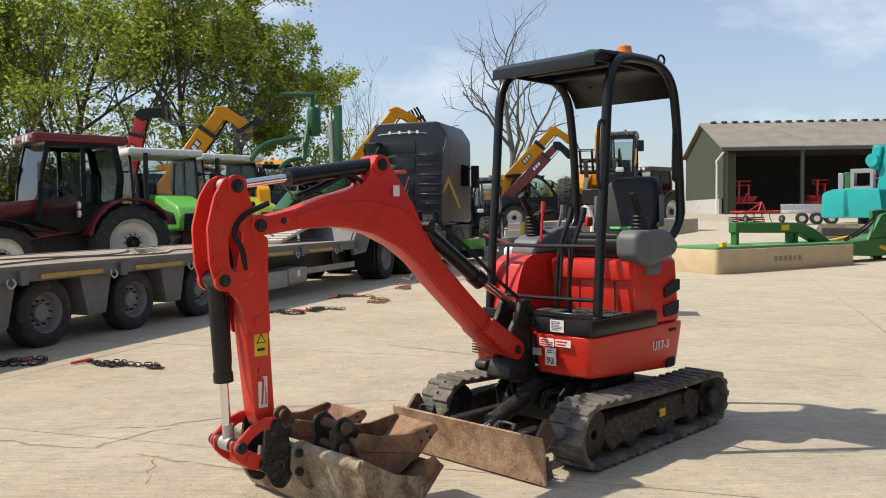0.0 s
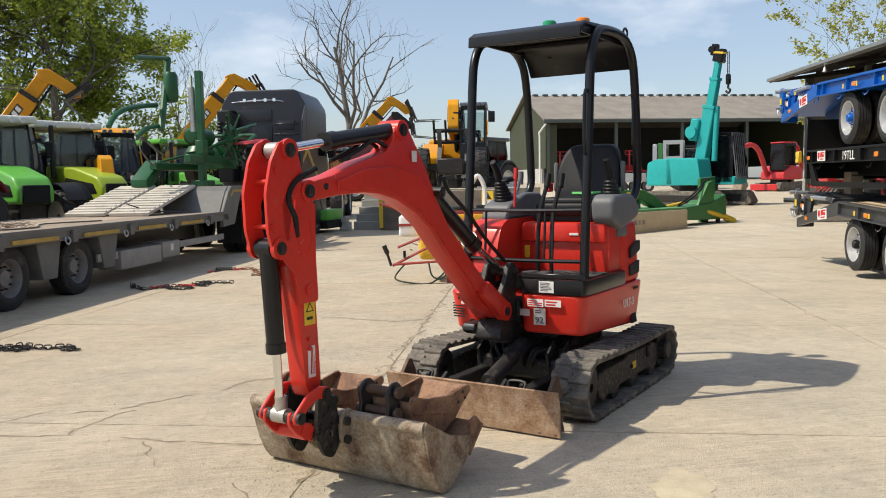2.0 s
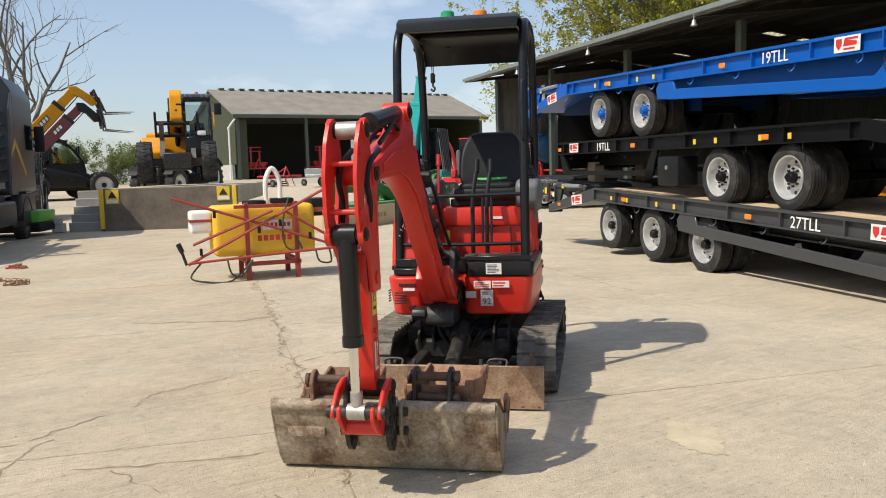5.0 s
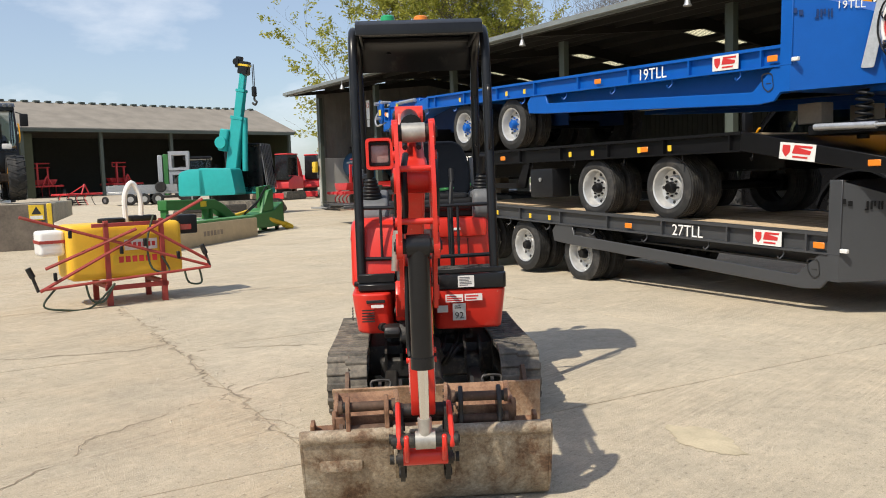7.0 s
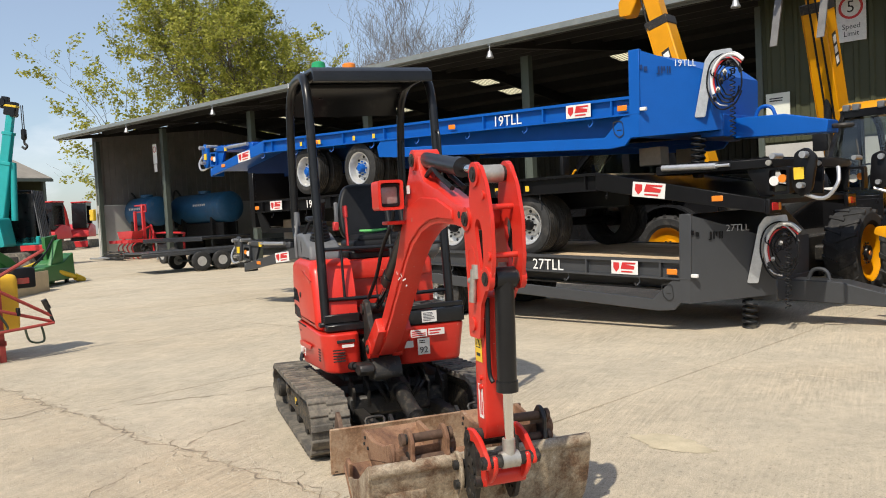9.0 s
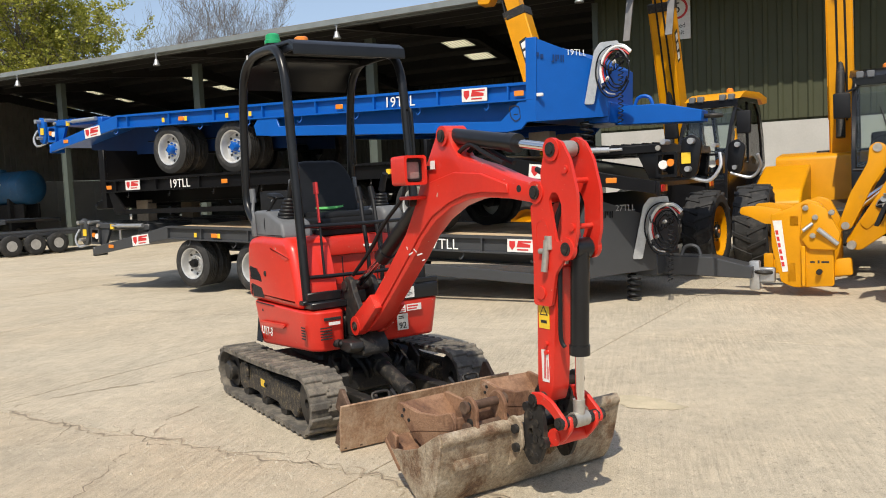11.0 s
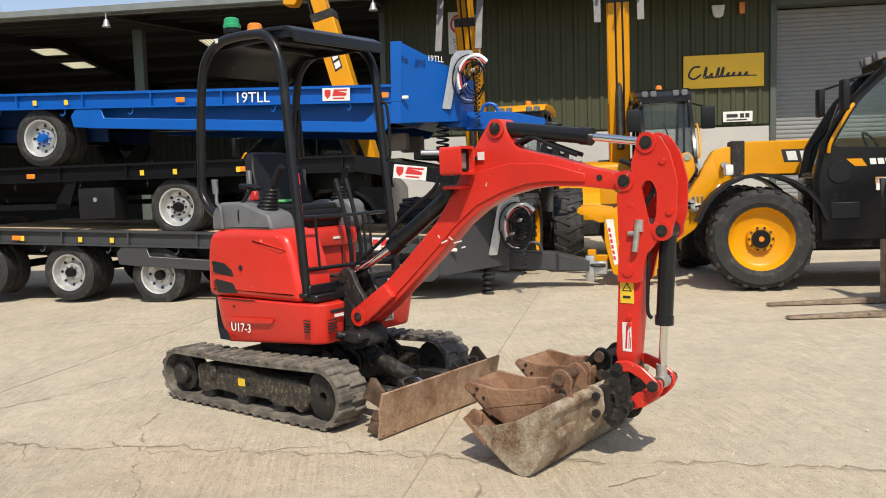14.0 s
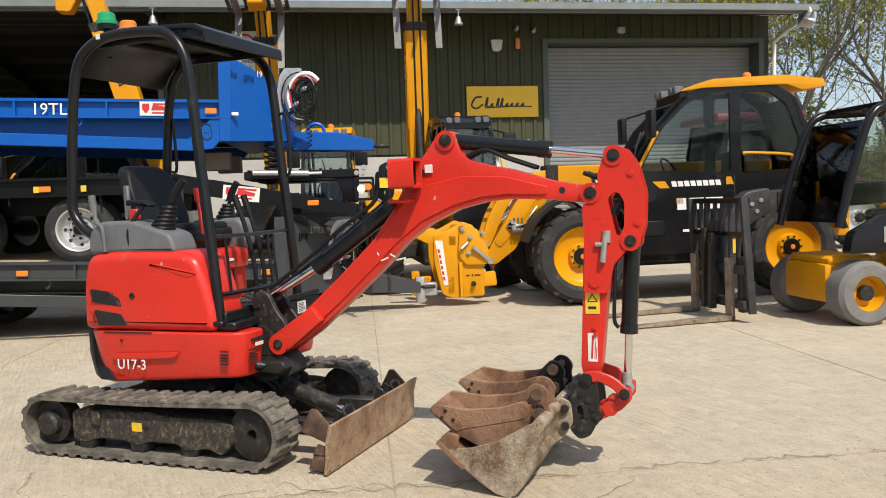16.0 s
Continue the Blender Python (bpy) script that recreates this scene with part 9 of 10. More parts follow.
# ---- tractors ----
LIMEP = mat("lime_paint", (0.32, 0.42, 0.03), 0.35, var=0.08, scale=4, bump=0.04)
def tractor(name, label, m, paint, roof, rim, loader=False, fore=.42, tall=1.0):
    """x forward from the rear axle."""
    t = thing(name, label, "tractor", m, "parked tractors")
    for o in (-1, 1):
        farm_wheel(t, 0, o * .92, .92, .92, .56, rim, o, 20)
        farm_wheel(t, 2.75, o * .90, .68, .68, .44, rim, o, 18)
        arc = [(1.02 * math.cos(a), .95 + 1.02 * math.sin(a)) for a in [math.radians(q) for q in range(10, 151, 14)]]
        ain = [(.96 * math.cos(a), .95 + .96 * math.sin(a)) for a in [math.radians(q) for q in range(150, 9, -14)]]
        part("mudguard", prism(arc + ain, min(o * .60, o * 1.22), max(o * .60, o * 1.22), 0), paint, t)
        arc = [(2.75 + .80 * math.cos(a), .70 + .80 * math.sin(a)) for a in [math.radians(q) for q in range(30, 151, 15)]]
        ain = [(2.75 + .77 * math.cos(a), .70 + .77 * math.sin(a)) for a in [math.radians(q) for q in range(150, 29, -15)]]
        part("mudguard", prism(arc + ain, min(o * .68, o * 1.12), max(o * .68, o * 1.12), 0), VINYL, t)
    part("chassis", box(-.5, -.3, .6, 3.2, .3, 1.15, .05), CASTB, t)
    hood = prism(round_poly([(.95, 1.15), (1.0, 1.95), (2.2, 1.88), (3.2, 1.62), (3.42, 1.35), (3.40, 1.05), (2.0, 1.0)], .10, 4), -.40, .40, .08, 3)
    part("bonnet", hood, paint, t, "sloping painted bonnet")
    for o in (-1, 1):
        part("bonnet_grille", prism(round_poly([(1.7, 1.2), (1.9, 1.62), (3.05, 1.45), (3.2, 1.2)], .04), min(o * .398, o * .41), max(o * .398, o * .41), .004), VINYL, t)
    part("front_grille", box(3.38, -.3, 1.05, 3.43, .3, 1.45, .02), VINYL, t)
    outer = round_poly([(-.75, 1.45), (-.85, 2.2), (-.70, 2.92), (.85, 2.92), (1.02, 2.2), (1.10, 1.3), (.3, 1.05), (-.2, 1.3)], .06, 3)
    w1 = round_poly([(-.62, 1.75), (-.70, 2.2), (-.60, 2.82), (.02, 2.82), (.02, 1.60)], .05, 3)
    w2 = round_poly([(.12, 1.35), (.12, 2.82), (.76, 2.82), (.92, 2.2), (.98, 1.40)], .05, 3)
    cb = part("cab", holed_many(outer, [w1, w2], .80, .86), CABBLK, t, "glazed tractor cab")
    part("cab_side", holed_many(outer, [w1, w2], -.86, -.80), CABBLK, cb)
    for y in (.83, -.83):
        part("window", merge(prism(w1, y - .004, y + .004), prism(w2, y - .004, y + .004)), GLASS, cb)
    part("windscreen", merge(prism([(1.06, 1.6), (.98, 2.3), (.84, 2.86), (.83, 2.86), (.97, 2.3), (1.05, 1.6)], -.8, .8), prism([(-.74, 1.6), (-.82, 2.2), (-.69, 2.86), (-.68, 2.86), (-.81, 2.2), (-.73, 1.6)], -.8, .8)), GLASS, cb)
    part("cab_roof", box(-.95, -.95, 2.90, 1.15, .95, 3.08, .07, 3), roof, cb, "painted cab roof")
    part("driver_seat", merge(box(-.4, -.28, 1.5, .15, .28, 1.68, .05), box(-.5, -.26, 1.6, -.32, .26, 2.3, .06)), VINYL, cb)
    part("steering_column", merge(rod((.85, 0, 1.3), (.5, 0, 1.95), .05), lathe([(1.93, .0), (1.93, .2), (1.96, .2), (1.96, 0)], 16, "z", (.48, 0, 0))), VINYL, cb)
    for o in (-1, 1):
        part("mirror", merge(box(1.05, o * 1.22 - .1, 2.1, 1.12, o * 1.22 + .1, 2.5, .03), rod((.95, o * .85, 2.5), (1.08, o * 1.2, 2.45), .018)), VINYL, cb)
        part("work_lamp", merge(rod((1.12, o * .6, 2.97), (1.18, o * .6, 2.97), .07, 12), rod((1.12, o * .35, 2.97), (1.18, o * .35, 2.97), .07, 12)), STICK, cb)
    cb.matrix_basis = pose(fore, 0, 0) @ Matrix.Diagonal((1, 1, tall, 1))
    part("exhaust", rod((1.6, -.55, 1.6), (1.6, -.55, 2.95), .06, 12), CASTB, t)
    if loader:
        for o in (-1, 1):
            part("loader_arm", prism(round_poly([(.9, 1.85), (1.1, 2.02), (2.6, 1.85), (3.9, 1.05), (4.2, .5), (4.05, .42), (3.7, .9), (2.5, 1.60)], .06), o * .62 - .06, o * .62 + .06, .01), paint, t, "painted loader arm")
            part("loader_ram", rod((1.5, o * .62, 1.2), (3.0, o * .62, 1.5), .05, 10), CASTB, t)
            part("headlamp", merge(rod((1.06, o * .78, 1.80), (1.12, o * .78, 1.80), .09, 12), rod((1.06, o * .78, 1.60), (1.12, o * .78, 1.60), .09, 12)), STICK, t)
        part("loader_tie", rod((3.4, -.6, 1.2), (3.4, .6, 1.2), .07, 10), paint, t)
    return t


def facing(dx, dy):
    return math.degrees(math.atan2(dy, dx))


tractor("tractor", "dark red tractor with front loader behind the haulage trailer", pose(-7.77, 19.36, 0.0, 0, 0, facing(-.74, -.67)), DKRED, DKRED, RIM, True, .92, 1.10)
tractor("tractor", "green tractor with white cab roof parked among others", ground_pose(-8.5, 23.55, facing(.62, -.78)) @ Matrix.Scale(1.1, 4), LGREEN, CREAM, RIM)
tractor("tractor", "lime green tractor with white cab roof", ground_pose(-7.5, 26.2, facing(.70, -.71)) @ Matrix.Scale(1.1, 4), LIMEP, CREAM, RIM)
tractor("tractor", "green tractor further back in the row", ground_pose(-4.6, 31.5, facing(.6, -.8)), LGREEN, LGREEN, RIM)
tractor("tractor", "dark blue tractor at the end of the row", pose(-12.6, 19.5, 0.0, 0, 0, facing(-.5, -.85)), DKGREYP, DKGREYP, RIM)
tractor("tractor", "grey-roofed tractor standing beside the loading bank", ground_pose(12.4, 48.5, facing(-.75, -.66)) @ Matrix.Scale(1.2, 4), TGREY, TGREY, RIM)
tractor("tractor", "dark red roofed tractor parked before the roller shutter", by_building(-4.6, 2.3, 90), DKRED, DKRED, RIM)
# other telehandlers round the yard
telehandler("telehandler", "yellow telehandler with raised boom behind the tractors", ground_pose(-7.15, 32.0, 8) @ Matrix.Scale(1.2, 4), JYEL, 3.6, 54, False, "forks", head=45, hang=60, fat=1.35)
telehandler("telehandler", "red telehandler with steeply raised boom and grab", ground_pose(-9.3, 33.0, 8) @ Matrix.Scale(1.1, 4), BRED, 3.45, 76, False, "forks", cab_roof=CABBLK, head=25, hang=50, fat=1.2, head_paint=CABBLK)
telehandler("telehandler", "yellow-roofed telehandler behind the green rake", ground_pose(-5.5, 24.95, facing(.35, -.94)) @ Matrix.Scale(1.17, 4), JYEL, 3.6, 4, False, "none")
telehandler("telehandler", "yellow telehandler with boom lifted beyond the lorry", ground_pose(7.2, 53.8, -5) @ Matrix.Scale(1.25, 4), JYEL, 4.8, 47, False, "forks", head=35, fat=1.45)
telehandler("telehandler", "red and black telehandler with boom lifted", ground_pose(8.1, 52.1, -5) @ Matrix.Scale(1.25, 4), DKRED, 3.7, 46, False, "forks", cab_roof=CABBLK, head=45, body=CABBLK, fat=1.25, head_paint=CABBLK)
telehandler("telehandler", "yellow telehandler facing the yard on the loading bank", pose(5.0, 25.6, 1.34, 0, 0, facing(-.28, -.96)), JYEL, 2.35, 27, False, "forks", head=62, cab_roof=CABBLK, fat=1.2)
telehandler("telehandler", "dark grey compact telehandler standing behind the loading bank", ground_pose(0.9, 32.0, facing(-.2, -.98)), DKGREYP, 3.3, 5, False, "none", cab_roof=CABBLK)
telehandler("telehandler", "yellow telehandler behind the lorry cab, boom raised", ground_pose(-1.9, 43.0, 15) @ Matrix.Scale(1.25, 4), JYEL, 4.6, 52, False, "forks", head=30, fat=1.4)


# ---- loading bank ----
def loading_bank():
    a, b = Vector((2.6, 24.9, 0)), Vector((5.95, 23.25, 0))
    ax = math.degrees(math.atan2(b.y - a.y, b.x - a.x))
    L = (b - a).length
    z0 = .12
    t = thing("loading_bank", "raised concrete loading bank with block steps and yellow posts", "loading bank", pose(a.x, a.y, z0, 0, 0, ax), kind="structure")
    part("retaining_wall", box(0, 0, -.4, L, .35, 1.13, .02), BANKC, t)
    part("top_slab", box(.0, .33, .6, L, 9.0, 1.135, .02), CONC, t, smooth=False)
    for i in range(5):
        part("step", box(-.95, .1 + .25 * i, -.4, -.06, .35 + .25 * i, .22 * (i + 1) - .02, .012), CREAMG, t, "pale concrete step")
    part("edge_post", box(-.06, -.04, 0, .06, .06, 1.13, .01), YSTICK, t, "yellow painted post")
    part("edge_post", box(L - .12, -.03, .55, L, .0, 1.13, .01), YSTICK, t)
    for x in (.12, L - .55):
        sgn = part("warning_sign", box(x, -.02, .70, x + .36, -.005, 1.10, .004), YSTICK, t, "yellow and white warning sign")
        part("triangle", prism([(x + .06, .86), (x + .30, .86), (x + .18, 1.06)], -.026, -.021), INK, sgn)
        part("panel", box(x + .03, -.025, .73, x + .33, -.021, .82), STICK, sgn)
    part("block_stack", merge(box(-1.35, -.1, -.05, -1.05, .2, .2, .01), box(-1.3, -.15, .2, -1.1, .1, .36, .01)), BLOCKW, t)
    md = thing("topper_mower", "bright green flail topper beside the bank steps", "mower", pose(a.x - 2.5, a.y + .5, z0, 0, 0, ax))
    part("deck", merge(box(-.9, -.6, .30, 1.2, .7, .62, .06, 2), box(-.5, -.2, .6, .5, .3, .8, .04)), LGREEN, md)
    part("skirt", box(-.9, -.62, .05, 1.2, .7, .30, .03), VINYL, md)


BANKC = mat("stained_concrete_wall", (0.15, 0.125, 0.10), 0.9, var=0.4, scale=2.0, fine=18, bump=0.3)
loading_bank()

# ---- green rake carried on the trailer's neck ----
def rotary_rake():
    t = thing("rotary_rake", "folded green rotary hay rake loaded on the trailer neck", "hay rake", on_left(0, 0))
    part("main_beam", merge(box(-1.0, 7.2, 2.0, -.84, 10.4, 2.18, .02), box(-1.72, 7.1, 1.86, -1.56, 9.6, 2.02, .02), box(-1.72, 9.4, 1.9, -.7, 9.55, 2.1, .02)), DGREEN, t)
    part("mast", merge(box(-.98, 7.85, 1.62, -.84, 8.02, 4.0, .012), box(-1.0, 7.80, 2.2, -.82, 8.08, 2.5, .01)), DGREEN, t, "upright green mast")
    part("mast_foot", box(-1.1, 7.75, 1.50, -.72, 8.15, 1.63, .01), DGREEN, t)
    part("lift_ram", rod((-1.1, 8.02, 2.7), (-1.1, 7.95, 3.65), .075, 12), GALV, t, "grey hydraulic ram")
    part("ram_rod", rod((-1.1, 7.95, 3.65), (-1.1, 7.94, 3.9), .04, 10), CHROME, t)
    part("folded_arm", tube([(-1.8, 7.9, 2.75), (-1.85, 8.15, 3.2), (-1.9, 8.5, 4.0), (-1.9, 8.62, 4.40)], .075, 8, 3), DGREEN, t)
    part("arm_end", rod((-1.9, 8.66, 4.40), (-1.9, 7.1, 4.20), .05, 8), DGREEN, t)
    part("arm_cylinder", lathe([(3.38, 0), (3.40, .12), (3.48, .16), (3.98, .16), (4.06, .12), (4.08, 0)], 16, "z", (-1.78, 8.44, 0)), DGREEN, t, "rounded green housing")
    part("arch", tube([(-2.0, 6.0, 2.70), (-2.0, 6.3, 2.95), (-2.0, 6.8, 3.12), (-2.0, 7.6, 3.25), (-1.95, 8.05, 3.30)], .055, 8, 3), DGREEN, t)
    part("arch_brace", tube([(-1.9, 7.0, 2.55), (-1.9, 7.4, 2.75), (-1.85, 8.0, 2.85)], .05, 8, 3), DGREEN, t)
    for a in [k * .7 for k in range(9)]:
        part("tine_arm", rod((-1.35, 8.9, 2.3), (-1.35 + 1.05 * math.cos(a), 8.9 + 1.2 * math.sin(a), 2.35 + .35 * math.sin(a + 1)), .028, 6), DGREEN, t)
    part("rotor_hub", lathe([(2.1, 0), (2.1, .28), (2.28, .34), (2.42, .25), (2.48, 0)], 18, "z", (-1.35, 8.9, 0)), DGREEN, t)
    part("hitch", prism([(6.9, 1.5), (6.9, 1.66), (7.6, 2.08), (7.8, 1.95), (7.2, 1.5)], -2.05, -1.7, .02, axis="x"), DGREEN, t)
    part("hose", tube([(-1.7, 7.5, 2.2), (-1.8, 7.0, 2.55), (-1.7, 6.7, 2.25), (-1.6, 7.1, 1.95), (-1.7, 7.4, 2.3), (-1.75, 6.9, 2.5), (-1.6, 7.6, 2.15)], .018, 6, 5), RUBBER, t)
    for k in range(11):
        a = 2 * math.pi * k / 11
        e = Vector((-.62 + .10 * math.sin(3 * a), 9.25 + 1.0 * math.cos(a), 2.62 + .62 * math.sin(a)))
        ra = part("rotor_arm", rod((-.75, 9.25, 2.62), e, .024, 6), DGREEN, t)
        for q in (0.8, 0.9, 1.0):
            p = Vector((-.75, 9.25, 2.62)).lerp(e, q)
            part("tine", rod(p, p + Vector((.22, .02, -.16)), .008, 5), CASTB, ra)
    part("rotor_cover", lathe([(-.82, 0), (-.82, .30), (-.74, .34), (-.68, .2), (-.66, 0)], 20, "x", (0, 9.25, 2.62)), DGREEN, t)
    part("side_tank", lathe([(8.15, 0), (8.17, .14), (8.25, .2), (9.1, .2), (9.18, .14), (9.2, 0)], 18, "y", (-1.25, 0, 2.62)), DGREEN, t)
    part("gear_box", box(-1.55, 9.6, 2.05, -.95, 10.3, 2.5, .06, 2), DGREEN, t)
    part("rear_frame", merge(rod((-.6, 9.3, 2.3), (-.6, 10.6, 2.75), .05, 8), rod((-.6, 10.6, 2.75), (-1.8, 10.6, 2.75), .05, 8), rod((-1.8, 10.6, 2.75), (-1.8, 9.3, 2.3), .05, 8), rod((-.62, 9.3, 2.35), (-.62, 9.3, 2.8), .04, 8), rod((-.62, 9.3, 2.8), (-.62, 10.7, 3.02), .035, 8)), DGREEN, t)
    for x in (-.50, -1.95):
        w = part("wheel", lathe([(-.12, 0), (-.12, .2), (.12, .2), (.12, 0)], 16, "x", (x, 10.05, 1.98)), CREAM, t)
        part("tyre", lathe([(-.13, .2), (-.15, .36), (-.11, .45), (.11, .45), (.15, .36), (.13, .2)], 28, "x", (x, 10.05, 1.98)), TYRE, w)
        part("axle", rod((x, 10.05, 1.98), (x * .3 - .85, 10.05, 2.1), .05, 8), DGREEN, w)
    part("wheel_guard", prism([(9.2, 2.46), (9.25, 2.50), (10.6, 2.66), (10.75, 2.58), (10.6, 2.56)], -.7, -.3, .01, axis="x"), BRED, t, "red wheel guard")


rotary_rake()


# ---- lashing chains left on the concrete ----
def chain_pile(x, y, turn, n, colour, seed):
    rng = random.Random(seed)
    t = thing("chain", "loose lashing chain lying on the concrete", "chain", ground_pose(x, y, turn, .004) @ Matrix.Scale(.6, 4), "lashing chains")
    ring = None
    px, py, a = 0.0, 0.0, 0.0
    for i in range(n):
        a += rng.gauss(0, .75)
        px += .085 * math.cos(a)
        py += .085 * math.sin(a)
        mm = pose(px, py, .022 + (.016 if i % 2 else 0), 78 if i % 2 else 8, 0, math.degrees(a))
        if ring is None:
            ring = part("link", tube([(-.06, 0, 0), (-.045, .03, 0), (.045, .03, 0), (.06, 0, 0), (.045, -.03, 0), (-.045, -.03, 0), (-.06, 0.001, 0)], .011, 5, 2), colour, t)
            ring.matrix_basis = mm
        else:
            share("link", ring, t, mm)
    part("tensioner", merge(rod((-.2, .1, .03), (.22, .14, .03), .025, 8), rod((.0, .12, .04), (.26, .24, .03), .014, 6)), BRED, t, "red ratchet tensioner")


for i, (x, y, tu, n, c) in enumerate(((-2.4, 12.1, 20, 26, CASTB), (-1.95, 12.3, 140, 20, CASTB), (-1.3, 14.4, 30, 22, RUST), (-.67, 16.0, 10, 18, RUST), (-3.45, 7.8, 60, 20, CASTB), (-4.2, 7.85, 15, 16, CASTB), (-1.75, 14.2, 70, 14, CASTB))):
    chain_pile(x, y, tu, n * 2, c, 80 + i)


# ---- implements at the far end of the yard ----
def small_wheel(parent, x, y, z, r, w, rimp):
    h = part("wheel", lathe([(-w * .4, 0), (-w * .4, r * .5), (w * .4, r * .5), (w * .4, 0)], 14, "y", (x, y, z)), rimp, parent)
    part("tyre", lathe([(-w / 2 + .02, r * .5), (-w / 2, r * .8), (-w * .35, r), (w * .35, r), (w / 2, r * .8), (w / 2 - .02, r * .5)], 20, "y", (x, y, z)), TYRE, h)
    return h


def cultivator(name, label, m, w=3.0, tall=False):
    t = thing(name, label, "cultivator", m, "red implements")
    for y in (-.5, .2, .9):
        part("frame_bar", box(-w / 2, y, .75, w / 2, y + .12, .87, .01), BRED, t)
    for x in (-w / 2 + .1, -.3, .3, w / 2 - .2):
        part("side_bar", box(x, -.6, .78, x + .1, 1.1, .9, .01), BRED, t)
    for i in range(9):
        x = -w / 2 + .15 + i * (w - .3) / 8
        part("tine", tube([(x, .25 + .3 * (i % 2), .8), (x, .5 + .3 * (i % 2), .55), (x, .35 + .3 * (i % 2), .2), (x, .2 + .3 * (i % 2), .02)], .028, 6, 3), BRED if i % 2 else CASTB, t)
    cr = part("crumbler_roller", rod((-w / 2 + .1, 1.25, .22), (w / 2 - .1, 1.25, .22), .05, 8), CASTB, t)
    for a in [k * .785 for k in range(8)]:
        part("roller_bar", rod((-w / 2 + .1, 1.25 + .2 * math.cos(a), .22 + .2 * math.sin(a)), (w / 2 - .1, 1.25 + .2 * math.cos(a + .8), .22 + .2 * math.sin(a + .8)), .022, 6), CASTB, cr)
    part("headstock", merge(rod((-.35, -.55, .8), (0, -.5, 1.55), .05, 8), rod((.35, -.55, .8), (0, -.5, 1.55), .05, 8), rod((0, -.5, 1.5), (0, .9, .9), .04, 8)), BRED, t)
    for x in (-w / 2 + .05, w / 2 - .05):
        small_wheel(t, 0, 0, .28, .28, .18, GREYPL).matrix_basis = pose(x, -.75, 0, 0, 0, 90)
    if tall:
        part("tall_post", merge(box(-.6, 0, .8, -.46, .14, 2.5, .01), box(.1, .1, .8, .22, .22, 2.2, .01)), BRED, t)
        part("top_rail", merge(rod((-.9, .07, 2.45), (.3, .07, 2.45), .04, 8), rod((-.9, .07, 2.15), (.3, .07, 2.15), .03, 8), rod((-.9, .07, 2.45), (-.9, .07, 2.15), .03, 8)), BRED, t)
        part("seed_hopper", prism([(-1.0, 1.3), (-.8, .95), (.6, .95), (.8, 1.3)], .3, .8, .02), BRED, t)


cultivator("cultivator", "red spring-tine cultivator with roller parked by the shed", ground_pose(23.4, 61.4, 18), 3.3)
cultivator("cultivator", "red drill with tall posts standing in the shed", ground_pose(45.6, 99.5, 10) @ Matrix.Scale(1.6, 4), 2.8, True)
cultivator("cultivator", "red implement with tall post inside the shed", ground_pose(36.4, 99.8, -15) @ Matrix.Scale(1.6, 4), 2.2, True)
cultivator("cultivator", "red implement under the building's end bay", ground_pose(24.0, 31.8, 70), 2.4, True)


def flat_trailer(label, m, length, width, deck, paint, axles, sides):
    t = thing("flat_trailer", label, "trailer", m, "small trailers")
    part("deck", box(-length / 2, -width / 2, deck - .06, length / 2, width / 2, deck, .01), paint, t)
    for y in (-width / 2, width / 2 - .05):
        part("side_rail", box(-length / 2, y - .003, deck - .16, length / 2, y + .05, deck - .063, .008), paint, t)
        if sides:
            part("side_board", box(-length / 2, y + .01, deck + .002, length / 2, y + .04, deck + sides, .006), paint, t)
    if sides:
        part("headboard", box(length / 2 - .03, -width / 2 + .05, deck + .002, length / 2, width / 2 - .05, deck + sides, .006), paint, t)
    part("drawbar", merge(rod((length / 2 + 1.2, 0, deck - .15), (length / 2 - .4, -width / 2 + .15, deck - .13), .045, 8), rod((length / 2 + 1.2, 0, deck - .15), (length / 2 - .4, width / 2 - .15, deck - .13), .045, 8)), paint, t)
    part("jockey_leg", rod((length / 2 + .9, .0, deck - .12), (length / 2 + .9, .0, .02), .04, 8), GALV, t)
    for i in range(axles):
        x = (i - (axles - 1) / 2) * .72
        part("axle", rod((x, -width / 2 - .05, .32), (x, width / 2 + .05, .32), .04, 8), CASTB, t)
        for o in (-1, 1):
            small_wheel(t, x, o * (width / 2 + .14), .32, .32, .2, RIM)
    return t


g = flat_trailer("galvanised three-axle flat trailer with low sides", ground_pose(25.4, 56.0, -22) @ Matrix.Scale(1.25, 4), 3.6, 1.8, .75, GALV, 3, .35)
w = small_wheel(g, 0, 0, 0, .3, .18, CASTB)
w.matrix_basis = pose(.9, -1.02, .95)
flat_trailer("dark grey flat plant trailer parked before the open bays", ground_pose(17.9, 22.1, -25), 5.2, 1.9, .72, TGREY, 3, 0)
flat_trailer("dark blue-green flat trailer with sheeted load in bay", ground_pose(21.6, 26.2, BYAW + 90), 4.5, 2.2, 1.0, DKGREYP, 2, 0)


